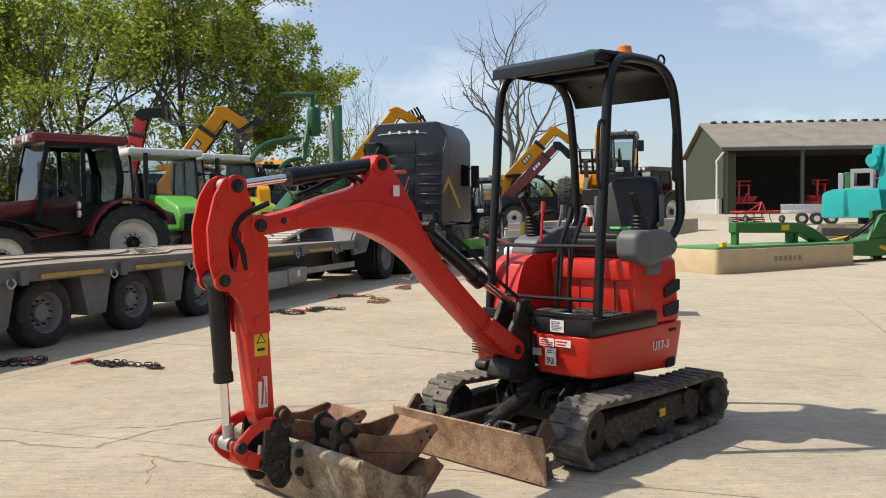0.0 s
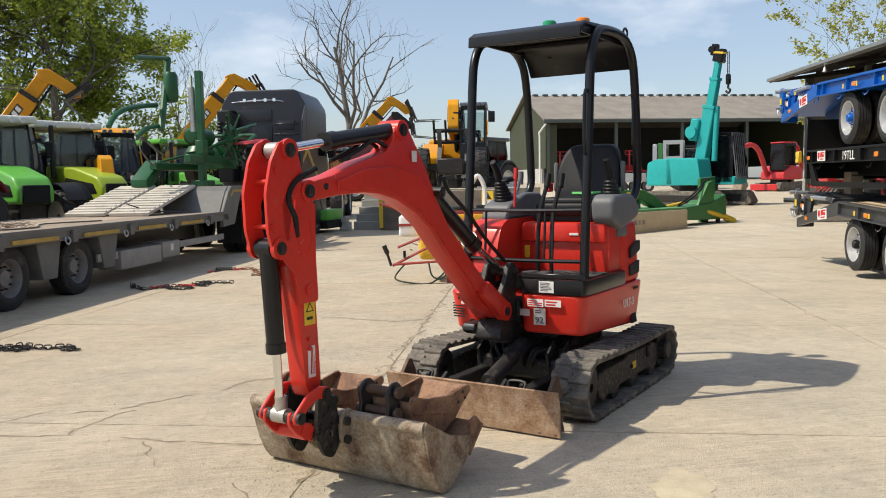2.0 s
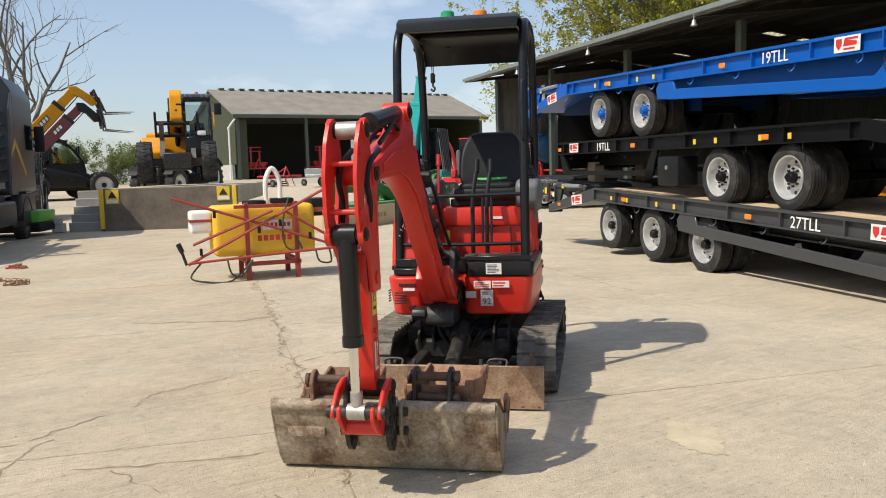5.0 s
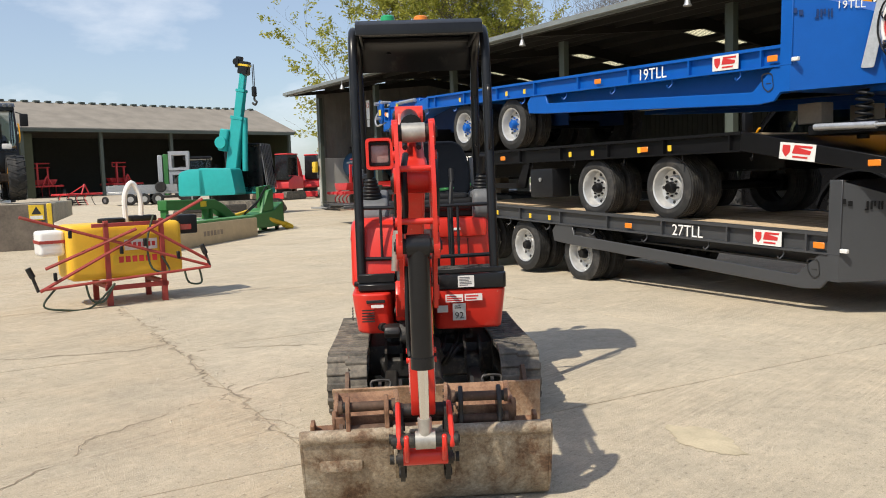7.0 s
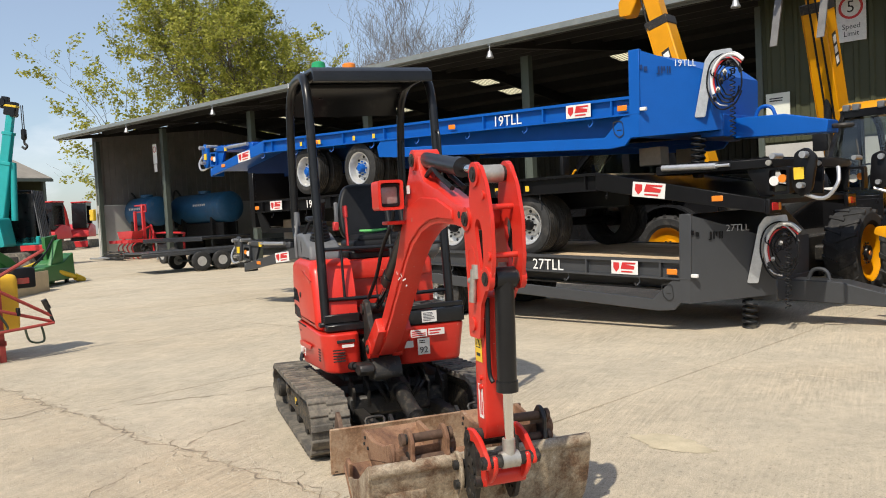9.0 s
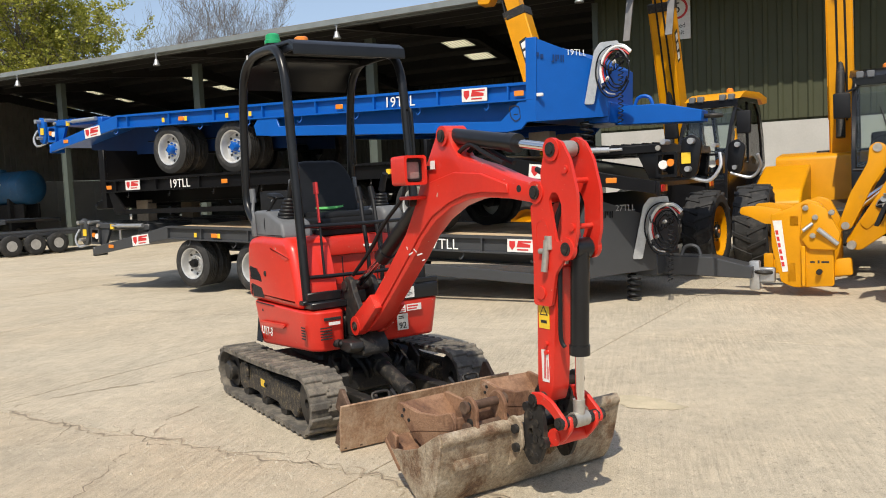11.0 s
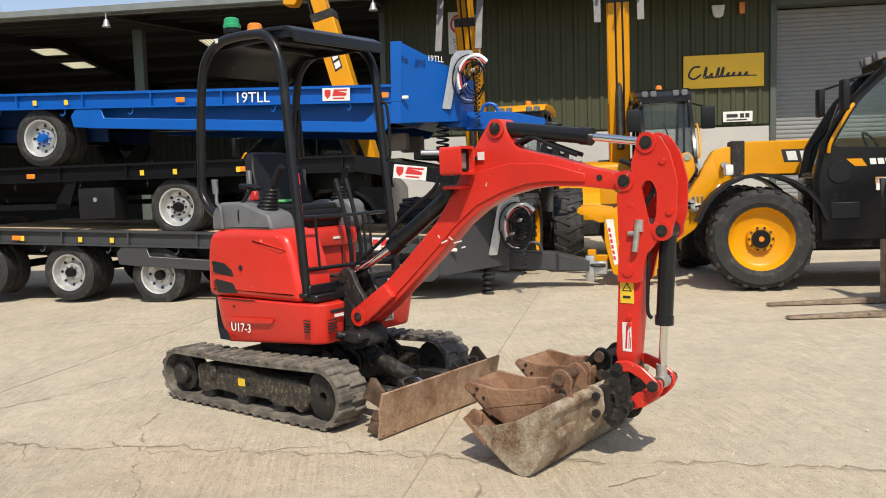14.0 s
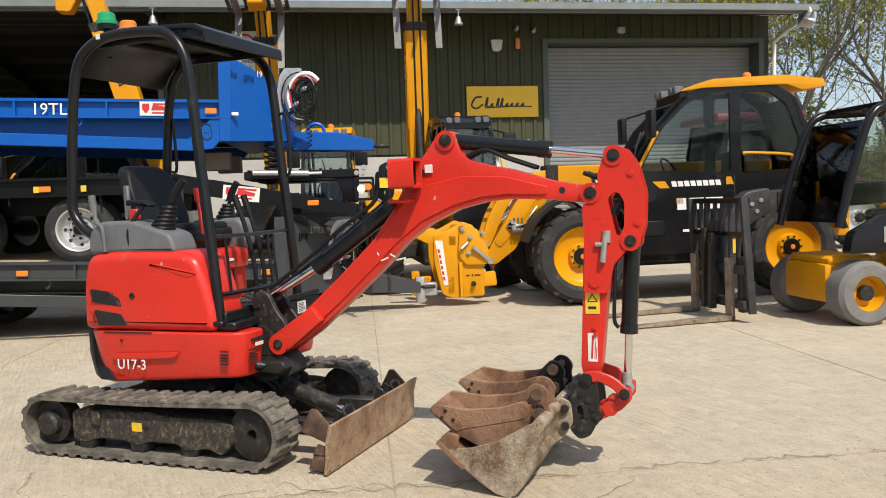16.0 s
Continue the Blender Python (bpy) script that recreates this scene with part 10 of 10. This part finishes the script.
def panel_machine():
    t = thing("feed_mixer", "tall grey and green upright feeder machine with big tyre", "farm machine", ground_pose(29.3, 58.4, -35) @ Matrix.Scale(1.35, 4))
    part("left_column", box(-.8, -.5, .3, -.55, .5, 2.6, .02), GALV, t)
    part("green_column", box(-.52, -.45, .3, -.25, .45, 2.65, .03), GREENP, t)
    part("upper_box", holed_many([(-.22, 1.75), (-.22, 2.8), (.85, 2.8), (.85, 1.75)], [[(-.05, 1.9), (-.05, 2.6), (.7, 2.6), (.7, 1.9)]], -.5, .4), GALV, t)
    part("lower_box", holed_many([(-.22, .5), (-.22, 1.7), (.9, 1.7), (.9, .5)], [[(-.05, .95), (-.05, 1.5), (.5, 1.5), (.5, .95)]], -.45, .4), GALV, t)
    part("floor_frame", box(-.8, -.55, .25, .95, .55, .4, .02), CASTB, t)
    farm_wheel(t, .75, -.75, .8, .8, .4, CASTB, -1, 18)
    farm_wheel(t, .75, .75, .8, .8, .4, CASTB, 1, 18)


panel_machine()
tractor("tractor", "blue tractor with open rear beside the grey feeder", ground_pose(31.6, 58.8, facing(.55, .83)) @ Matrix.Scale(1.1, 4), BLUE, CABBLK, RIM)


def far_digger(label, x, y, turn, a):
    t = thing("small_excavator", label, "excavator", ground_pose(x, y, turn) @ Matrix.Scale(1.4, 4), "excavators before the shed")
    for o in (-1, 1):
        part("track", prism(round_poly([(-1.0, .1), (-.85, .42), (.85, .42), (1.0, .1), (.85, 0), (-.85, 0)], .1), o * .6 - .15, o * .6 + .15, .03), RUBBER, t)
    part("body", prism(round_poly([(-.9, .55), (-.85, 1.15), (-.1, 1.25), (.5, .95), (.55, .55)], .1), -.65, .65, .06), BRED, t)
    part("slew_base", lathe([(.35, 0), (.35, .4), (.55, .4), (.55, 0)], 18, "z"), CASTB, t)
    cb = part("cab_frame", holed_many(round_poly([(-.5, 1.0), (-.45, 2.3), (.5, 2.3), (.6, 1.0)], .06), [[(-.35, 1.2), (-.32, 2.15), (.4, 2.15), (.46, 1.2)]], -.1, .6), CABBLK, t)
    part("cab_roof", box(-.5, -.13, 2.3, .53, .63, 2.37, .02), BRED, cb)
    part("boom", tube([(.55, -.3, .8), (1.1, -.3, 1.9), (1.7, -.3, 2.25), (2.4, -.3, 2.1)], .12, 8, 3), BRED, t)
    part("dipper", tube([(2.4, -.3, 2.2), (2.55, -.3, 1.4), (2.5, -.3, .6)], .09, 8, 2), BRED, t)
    part("bucket", prism([(2.35, .65), (2.2, .3), (2.4, .05), (2.75, .1), (2.6, .55)], -.55, -.05, .02), STEELB, t)
    part("dozer_blade", box(1.15, -.75, .05, 1.2, .75, .35, .02), BRED, t)


far_digger("red mini excavator parked before the far shed", 33.5, 50.5, 200, 0)
far_digger("red mini excavator with lowered arm beside another", 37.5, 52.5, 215, 0)


# ---- things under the building's end bays ----
TANKB = mat("blue_tank_paint", (0.03, 0.13, 0.26), 0.45, var=0.15, scale=3, dirt=0.2)


def inside(s, dx, z=None):
    p = B_ORG + BU * s + Vector((BU.y, -BU.x, 0)) * dx
    return pose(p.x, p.y, rise(p.x, p.y) if z is None else z, 0, 0, BYAW + 90)


def tank(label, s0, s1, dx, r):
    t = thing("tank", label, "tank", inside((s0 + s1) / 2, dx), "blue tanks")
    h = (s1 - s0) / 2
    part("shell", lathe([(-h - .18, 0), (-h - .14, r * .55), (-h, r * .96), (-h + .05, r), (h - .05, r), (h, r * .96), (h + .14, r * .55), (h + .18, 0)], 32, "x", (0, 0, r + 1.45)), TANKB, t)
    for x in (-h * .6, h * .6):
        part("cradle", prism([(-r * .8, 0), (-r * .8, 1.75), (-r * .4, 1.52), (r * .4, 1.52), (r * .8, 1.75), (r * .8, 0)], x - .08, x + .08, .01, axis="x"), CASTB, t)
    part("chassis", merge(box(-h * .95, -r * .55, .80, h * .95, -r * .4, 1.48, .01), box(-h * .95, r * .4, .80, h * .95, r * .55, 1.48, .01), box(-h * .3, -r * .4, .95, h * .3, r * .4, 1.4, .01)), CASTB, t, "dark steel chassis under the tank")
    for i in range(7):
        part("print", box(-h * .5 + i * .16, -.012, -.05, -h * .5 + i * .16 + .11, 0, .09), STICK, t, "illegible white lettering").matrix_basis = pose(0, r * .985, r + 1.57)
    part("filler_pipe", tube([(h + .05, 0, 2 * r + 1.4), (h + .3, .1, 2 * r + 1.75), (h + .62, .1, 2 * r + 1.45), (h + .6, .1, r + .6), (h + .3, 0, r + 1.2)], .05, 8, 3), CASTB, t)
    part("lid", lathe([(0, 0), (0, .3), (.14, .3), (.18, 0)], 20, "z", (0, 0, 2 * r + 1.43)), TANKB, t)


tank("large blue cylindrical tank with white lettering in bay", 35.2, 39.6, 4.0, .75)
tank("blue cylindrical tank with rounded end beside another", 38.2, 40.3, 1.9, .72)


def ladder():
    t = thing("ladder", "aluminium ladder lying at the foot of the bay", "ladder", inside(38.6, -.5))
    for y in (-.2, .2):
        part("stile", box(-1.7, y - .03, .03, 1.7, y + .03, .11, .006), GALV, t)
    r = part("rung", rod((0, -.19, .07), (0, .19, .07), .016, 8), GALV, t)
    r.matrix_basis = pose(-1.55, 0, 0)
    for i in range(1, 12):
        share("rung", r, t, pose(-1.55 + i * .28, 0, 0))


ladder()


def hydrant_box():
    t = thing("control_box", "yellow electrical box fixed to the end post", "electrical box", inside(40.7, -.16, 0) @ pose(0, 0, 2.15))
    part("case", box(-.2, -.02, 0, .2, .14, .55, .02), YSTICK, t)
    part("door", box(-.17, .143, .03, .17, .155, .52, .006), YSTICK, t)
    part("latch", box(.1, .158, .22, .14, .18, .3, .004), CASTB, t)


hydrant_box()


def post_sign():
    t = thing("speed_sign", "white speed sign plate high on a building post", "sign", inside(34.35, -.22, 0) @ pose(0, 0, 4.4))
    part("plate", box(-.16, 0, 0, .16, .012, .85, .004), WHITE, t)
    part("ring", lathe([(.013, .10), (.013, .13), (.018, .13), (.018, .10)], 24, "y", (0, 0, .62)), REDINK, t)
    part("lower_plate", box(-.12, 0, -.35, .12, .012, -.02, .004), STICK, t)


post_sign()


def red_rail():
    t = thing("barrier", "bright red tubular barrier standing in the bay", "barrier", inside(36.0, .9))
    part("rail", tube([(-1.6, 0, 0), (-1.6, 0, .95), (-1.5, 0, 1.1), (1.0, 0, 1.15), (1.1, 0, 1.0), (1.1, 0, 0)], .05, 8, 3), BRED, t)
    part("mid_post", rod((-.3, 0, 0), (-.3, 0, 1.1), .04, 8), BRED, t)
    part("box", box(-.5, -.3, .15, .5, .2, .65, .03), DKGREYP, t)


red_rail()

# ---- trees ----
def tree_mesh(seed, height, spread, stems, leaves, leaf, leaf_mat_, bark, kids=(7, 6, 5, 4), up=0.35, first=0.22, thick=0.020, bald=0.0):
    """Trunk and limbs as one mesh, the crown's leaves as another."""
    rng = random.Random(seed)
    V, F, LV, LF = [], [], [], []
    ends = []

    def limb(p, d, length, r, level):
        seg = 6 if level == 0 else 4 if level < 3 else 3
        n = 8 if level == 0 else 5 if level == 1 else 4 if level == 2 else 3
        pts, rad = [p.copy()], [r]
        for i in range(seg):
            j = 0.13 if level == 0 else 0.26
            d = (d + Vector((rng.gauss(0, j), rng.gauss(0, j), rng.gauss(0, j) + (up if level else 0.1) * 0.25))).normalized()
            p = p + d * (length / seg)
            pts.append(p.copy())
            rad.append(r * (1 - 0.72 * (i + 1) / seg))
        base = len(V)
        side = d.cross(Vector((0.3, 0.9, 0.1))).normalized()
        for q, rr in zip(pts, rad):
            up_ = side.cross(d)
            for k in range(n):
                a = 2 * math.pi * k / n
                V.append(q + side * (math.cos(a) * rr) + up_ * (math.sin(a) * rr))
        for i in range(seg):
            for k in range(n):
                F.append((base + i * n + k, base + i * n + (k + 1) % n, base + (i + 1) * n + (k + 1) % n, base + (i + 1) * n + k))
        if level >= len(kids):
            ends.append((pts[0], pts[-1]))
            return
        for c in range(kids[level]):
            lo = first if level == 0 else 0.25
            f = lo + (1 - lo) * (c + rng.random()) / kids[level]
            i = min(int(f * seg), seg - 1)
            q = pts[i].lerp(pts[i + 1], f * seg - i)
            ax = (pts[i + 1] - pts[i]).normalized()
            a = rng.random() * 2 * math.pi
            o = ax.orthogonal().normalized()
            o = (Matrix.Rotation(a, 3, ax) @ o)
            w = rng.uniform(0.55, 1.05) * (spread if level == 0 else 1.0)
            nd = (ax * 0.8 + o * w + Vector((0, 0, up * 0.4))).normalized()
            limb(q, nd, length * rng.uniform(0.42, 0.66) * (1.25 - 0.45 * f), max(rad[i] * rng.uniform(0.45, 0.65), 0.012), level + 1)

    for s in range(stems):
        a = rng.random() * 6.28
        lean = 0.0 if stems == 1 else rng.uniform(0.12, 0.35)
        limb(Vector((math.cos(a) * .25 * (stems > 1), math.sin(a) * .25 * (stems > 1), -0.3)), Vector((math.cos(a) * lean, math.sin(a) * lean, 1)).normalized(), height * rng.uniform(0.72, 0.85), height * thick * (1 if stems == 1 else .75), 0)
    if leaves and ends:
        each = leaves / len(ends)
        for a, b in ends:
            m = int(each * rng.uniform(0.2, 1.8) / (1 - bald)) if rng.random() >= bald else 0
            for _ in range(m):
                c = a.lerp(b, rng.uniform(0.2, 1.15)) + Vector((rng.gauss(0, .20), rng.gauss(0, .20), rng.gauss(0, .17)))
                e1 = Vector((rng.gauss(0, 1), rng.gauss(0, 1), rng.gauss(0, .6))).normalized()
                e2 = e1.cross(Vector((rng.gauss(0, 1), rng.gauss(0, 1), rng.gauss(0, 1)))).normalized()
                s = leaf * rng.uniform(0.6, 1.3)
                k = len(LV)
                LV.extend((c - e1 * s, c + e2 * s * .55, c + e1 * s, c - e2 * s * .55))
                LF.append((k, k + 1, k + 2, k + 3))
    me = bpy.data.meshes.new("trunk")
    me.from_pydata(V, [], F)
    me.materials.append(bark)
    for pl in me.polygons:
        pl.use_smooth = True
    cr = None
    if LV:
        cr = bpy.data.meshes.new("crown")
        cr.from_pydata(LV, [], LF)
        cr.materials.append(leaf_mat_)
    return me, cr


def tree(label, x, y, meshes, turn=0.0, scale=1.0, group="trees round the yard"):
    t = thing("tree", label, "tree", Matrix.Translation((x, y, rise(x, y) - 0.1)) @ pose(0, 0, 0, 0, 0, turn) @ Matrix.Scale(scale, 4), group)
    for nm, me in zip(("trunk", "crown"), meshes):
        if me:
            o = new(nm, me)
            o.parent = t
    return t


full = tree_mesh(3, 15.0, 1.0, 1, 46000, .115, LEAF, BARK, up=0.3, first=0.16)
thin = tree_mesh(11, 14.5, 0.75, 2, 14000, .13, LEAF, BARK, kids=(6, 6, 5, 3), first=0.2)
thin2 = tree_mesh(19, 14.0, 0.9, 1, 9500, .13, LEAF, BARK, kids=(8, 6, 5, 4), first=0.2)
oak = tree_mesh(27, 21.0, 1.25, 3, 58000, .15, LEAF2, BARK, kids=(8, 7, 5, 3), up=0.45, first=0.22, thick=.021, bald=0.35)
willow = tree_mesh(33, 12.0, 0.8, 2, 9000, .10, LEAF2, DEADBARK, kids=(7, 7, 5, 4), up=0.5, first=0.12)
bare = tree_mesh(41, 15.5, 1.0, 1, 0, .1, None, DEADBARK, kids=(10, 5, 4), up=0.5, first=0.32, thick=.023)
twiggy = tree_mesh(47, 15.0, 0.7, 3, 0, .1, None, DEADBARK, kids=(7, 6, 6, 3), up=0.8, first=0.25, thick=.012)
slim = tree_mesh(55, 10.5, 0.35, 2, 0, .1, None, DEADBARK, kids=(9, 3, 2), up=0.9, first=0.3, thick=.012)
shrub = tree_mesh(61, 5.0, 1.1, 4, 7000, .12, FARLEAF, BARK, kids=(6, 5, 4), up=0.4, first=0.05, thick=.016)

tree("broad green spring tree in full leaf behind the tractors", -10.2, 42.0, (full[0], full[1]))
tree("half-leaved tall tree with several bare limbs", -18.0, 43.5, thin)
tree("half-leaved tall tree leaning over parked tractors", -23.5, 41.0, thin2, 40)
tree("half-leaved tall tree with thin upright limbs", -14.8, 46.5, thin2, 200, .98)
tree("thin leafing tree at the yard's far edge", -29.5, 45.0, thin, 130, 1.05)
tree("thin leafing tree at the yard's far edge", -36.5, 47.0, thin2, 250, 1.1)
tree("half-leaved tall tree with thin upright limbs", -20.2, 45.5, thin2, 310, 1.02)
tree("thin leafing tree at the yard's far edge", -26.5, 48.0, thin, 20, 1.05)
tree("dead bare tree with grey limbs beyond the lorry", 4.6, 60.0, bare, 0)
tree("two slim bare stems behind the green machine", -6.4, 55.0, slim, 0)
tree("wide oak with sparse yellow-green young leaves behind the shed", 48.9, 46.9, oak, 25, .90)
tree("bare twiggy tree beside the young-leaved oak", 52.0, 46.5, twiggy, 0, 1.15)
tree("bare twiggy tree behind the long building", 41.0, 27.0, twiggy, 120, .84)
tree("bare twiggy tree behind the long building", 47.0, 33.0, twiggy, 210, .80)
for i, (x, y, tu, sc) in enumerate(((22.0, -21.0, 0, 1.0), (27.5, -22.5, 120, 1.05), (19.0, -27.0, 200, .95), (31, -17.5, 300, 1.0))):
    tree("tall feathery tree just coming into pale leaf", x, y, willow, tu, sc)


def hedge(label, pts, n, seed):
    """Loose shrubs in a row, past counting at their distance."""
    out = bmesh.new()
    for mi, me in enumerate(shrub):
        for i in range(n):
            f = (i + .5) / n * (len(pts) - 1)
            k = min(int(f), len(pts) - 2)
            rs = random.Random(seed * 100 + i)
            p = Vector(pts[k]).lerp(Vector(pts[k + 1]), f - k) + Vector((rs.uniform(-1.5, 1.5), rs.uniform(-1.5, 1.5)))
            m = Matrix.Translation((p.x, p.y, rise(p.x, p.y) - .1)) @ pose(0, 0, 0, 0, 0, rs.uniform(0, 360)) @ Matrix.Scale(rs.uniform(.6, 1.0), 4)
            n0, f0 = len(out.verts), len(out.faces)
            out.from_mesh(me)
            out.verts.ensure_lookup_table()
            out.faces.ensure_lookup_table()
            for v in out.verts[n0:]:
                v.co = m @ v.co
            for fc in out.faces[f0:]:
                fc.material_index = mi
    ob = link_mesh("hedge", out, [BARK, FARLEAF])
    return tagged(ob, label, "hedge", kind="stuff")


hedge("loose leafy hedge behind parked tractors", [(-42, 50), (-20, 48), (-4, 56)], 16, 1)
hedge("low far hedgerow along the horizon", [(-6, 92), (8, 95), (24, 98)], 9, 2)
hedge("scrubby hedge beyond the building's end", [(17, -26), (27, -26), (38, -18)], 7, 3)

# ---- cracks, crumbled joint edges and grit on the concrete ----
CRACK = mat("crack_dirt", (0.245, 0.20, 0.145), 0.95, var=0.45, scale=6, bump=0.3)
GRIT = mat("loose_grit", (0.42, 0.37, 0.29), 0.9, var=0.3, scale=20, bump=0.0, rand=0.0)
SILT = mat("pale_silt", (0.47, 0.405, 0.28), 0.95, var=0.22, scale=5, fine=80, bump=0.25)


CRUMB = mat("crumbled_concrete", (0.40, 0.335, 0.24), 0.95, var=0.4, scale=9, fine=90, bump=0.6)


def crack(pts, w, seed, amp=0.05, material=None, lift=0.0028):
    """A wandering crack, its edges broken."""
    rng = random.Random(seed)
    path = [Vector((*p, 0)) for p in pts]
    fine = []
    for a, b in zip(path, path[1:]):
        n = max(2, int((b - a).length / 0.045))
        side = Vector((-(b - a).y, (b - a).x, 0)).normalized()
        o = 0.0
        for i in range(n):
            o = o * 0.85 + rng.gauss(0, amp * 0.35)
            fine.append(a.lerp(b, i / n) + side * o * math.sin(math.pi * i / n) ** 0.5)
    fine.append(path[-1])
    bm = bmesh.new()
    last, gap = None, 0.6
    for i, p in enumerate(fine):
        d = fine[min(i + 1, len(fine) - 1)] - fine[max(i - 1, 0)]
        s = Vector((-d.y, d.x, 0)).normalized()
        gap = 0.62 * gap + 0.38 * rng.random()
        k = w * rng.uniform(0.35, 1.6) * min(1, max(0.04, (gap - 0.33) * 6))
        q = [bm.verts.new(p + s * k * rng.uniform(.3, 1)), bm.verts.new(p - s * k * rng.uniform(.3, 1))]
        for v in q:
            v.co.z = rise(v.co.x, v.co.y) + lift
        if last:
            bm.faces.new((last[0], q[0], q[1], last[1]))
        last = q
    bmesh.ops.recalc_face_normals(bm, faces=bm.faces)
    for f in bm.faces:
        if f.normal.z < 0:
            f.normal_flip()
    part("crack", bm, material or CRACK, ground, smooth=False)


def along(s0, s1, d, n=7):
    """Points on a joint line that runs along the yard."""
    return [tuple((U * (s0 + (s1 - s0) * k / n) + D * d)[:2]) for k in range(n + 1)]


for i, (pts, w, amp) in enumerate((
        (along(3.2, 12.4, 1.70), .008, .10),
        (along(-2.5, 3.2, 1.70), .008, .10),
        (along(3.4, 9.0, 1.715), .004, .16),
        ([(-2.46, 5.11), (-1.82, 5.21), (-1.09, 5.66), (-.54, 5.87), (.11, 6.0), (.9, 6.1)], .005, .06),
        ([(-2.01, 4.68), (-1.93, 4.86), (-1.69, 5.15)], .006, .04),
        ([(-2.9, 4.92), (-2.4, 4.76), (-1.54, 4.46), (-.95, 4.2), (-.6, 4.1)], .006, .04),
        ([(-1.54, 4.42), (-1.50, 4.18), (-1.42, 3.94)], .004, .06),
        ([(-.4, 8.86), (.09, 8.48), (.55, 8.17), (.9, 8.2)], .006, .05),
        ([(.82, 7.6), (1.06, 7.5), (1.35, 7.25), (1.68, 6.94), (2.12, 6.64)], .005, .05),
        (along(8.0, 15.0, -2.43), .004, .04),
        ([(-1.0, 3.58), (-.93, 3.42), (-.85, 3.26)], .004, .05),
        ([(-1.8, 6.9), (-1.1, 7.15), (-.5, 7.6)], .0025, .08),
        ([(-2.6, 6.0), (-1.9, 6.35), (-1.3, 6.3)], .0025, .08),
        )):
    crack(pts, w * 1.5, 300 + i, amp)
    if w >= .005:
        crack(pts, w * 4.5, 300 + i, amp, CRUMB, .0016)


def patch(x, y, rx, ry, turn, seed):
    """A thin spill of dried silt with a ragged edge."""
    rng = random.Random(seed)
    bm = bmesh.new()
    n = 48
    m = pose(x, y, 0, 0, 0, turn)
    ring = []
    r = 1.0
    for k in range(n):
        r = 1 + (r - 1) * .6 + rng.gauss(0, .09)
        a = 2 * math.pi * k / n
        p = m @ Vector((rx * r * math.cos(a), ry * r * math.sin(a), 0))
        ring.append(bm.verts.new((p.x, p.y, rise(p.x, p.y) + .0022)))
    c = bm.verts.new((x, y, rise(x, y) + .006))
    for k in range(n):
        bm.faces.new((ring[k], ring[(k + 1) % n], c))
    return bm


def grit_field():
    rng = random.Random(77)
    V, F = [], []
    for i in range(14000):
        if i % 3 == 0:
            x, y = rng.uniform(-5, 6.5), rng.uniform(-1, 12)
        else:
            s, dj = rng.uniform(-4, 12), rng.choice((1.71, -2.44, 1.71))
            p = U * s + D * (dj + rng.gauss(0, .22))
            x, y = p.x, p.y
        r = rng.uniform(.0025, .0065) * (1.8 if rng.random() < .06 else 1)
        z = rise(x, y) + r * .35
        k = len(V)
        a = rng.random() * 6.28
        for j in range(4):
            V.append((x + r * math.cos(a + j * 1.57) * rng.uniform(.7, 1.3), y + r * math.sin(a + j * 1.57) * rng.uniform(.7, 1.3), z - r * .3))
        V.append((x, y, z + r * .6))
        F.extend(((k, k + 1, k + 4), (k + 1, k + 2, k + 4), (k + 2, k + 3, k + 4), (k + 3, k, k + 4)))
    me = bpy.data.meshes.new("grit")
    me.from_pydata(V, [], F)
    me.materials.append(GRIT)
    return tagged(new("grit", me), "fine loose grit scattered over the concrete", "grit", kind="stuff")


grit_field()
silt = link_mesh("silt_patch", patch(1.12, 2.94, .12, .27, -29, 8), SILT)
tagged(silt, "thin pale yellow silt stain dried on the concrete", "stain", kind="stuff")
slabs()
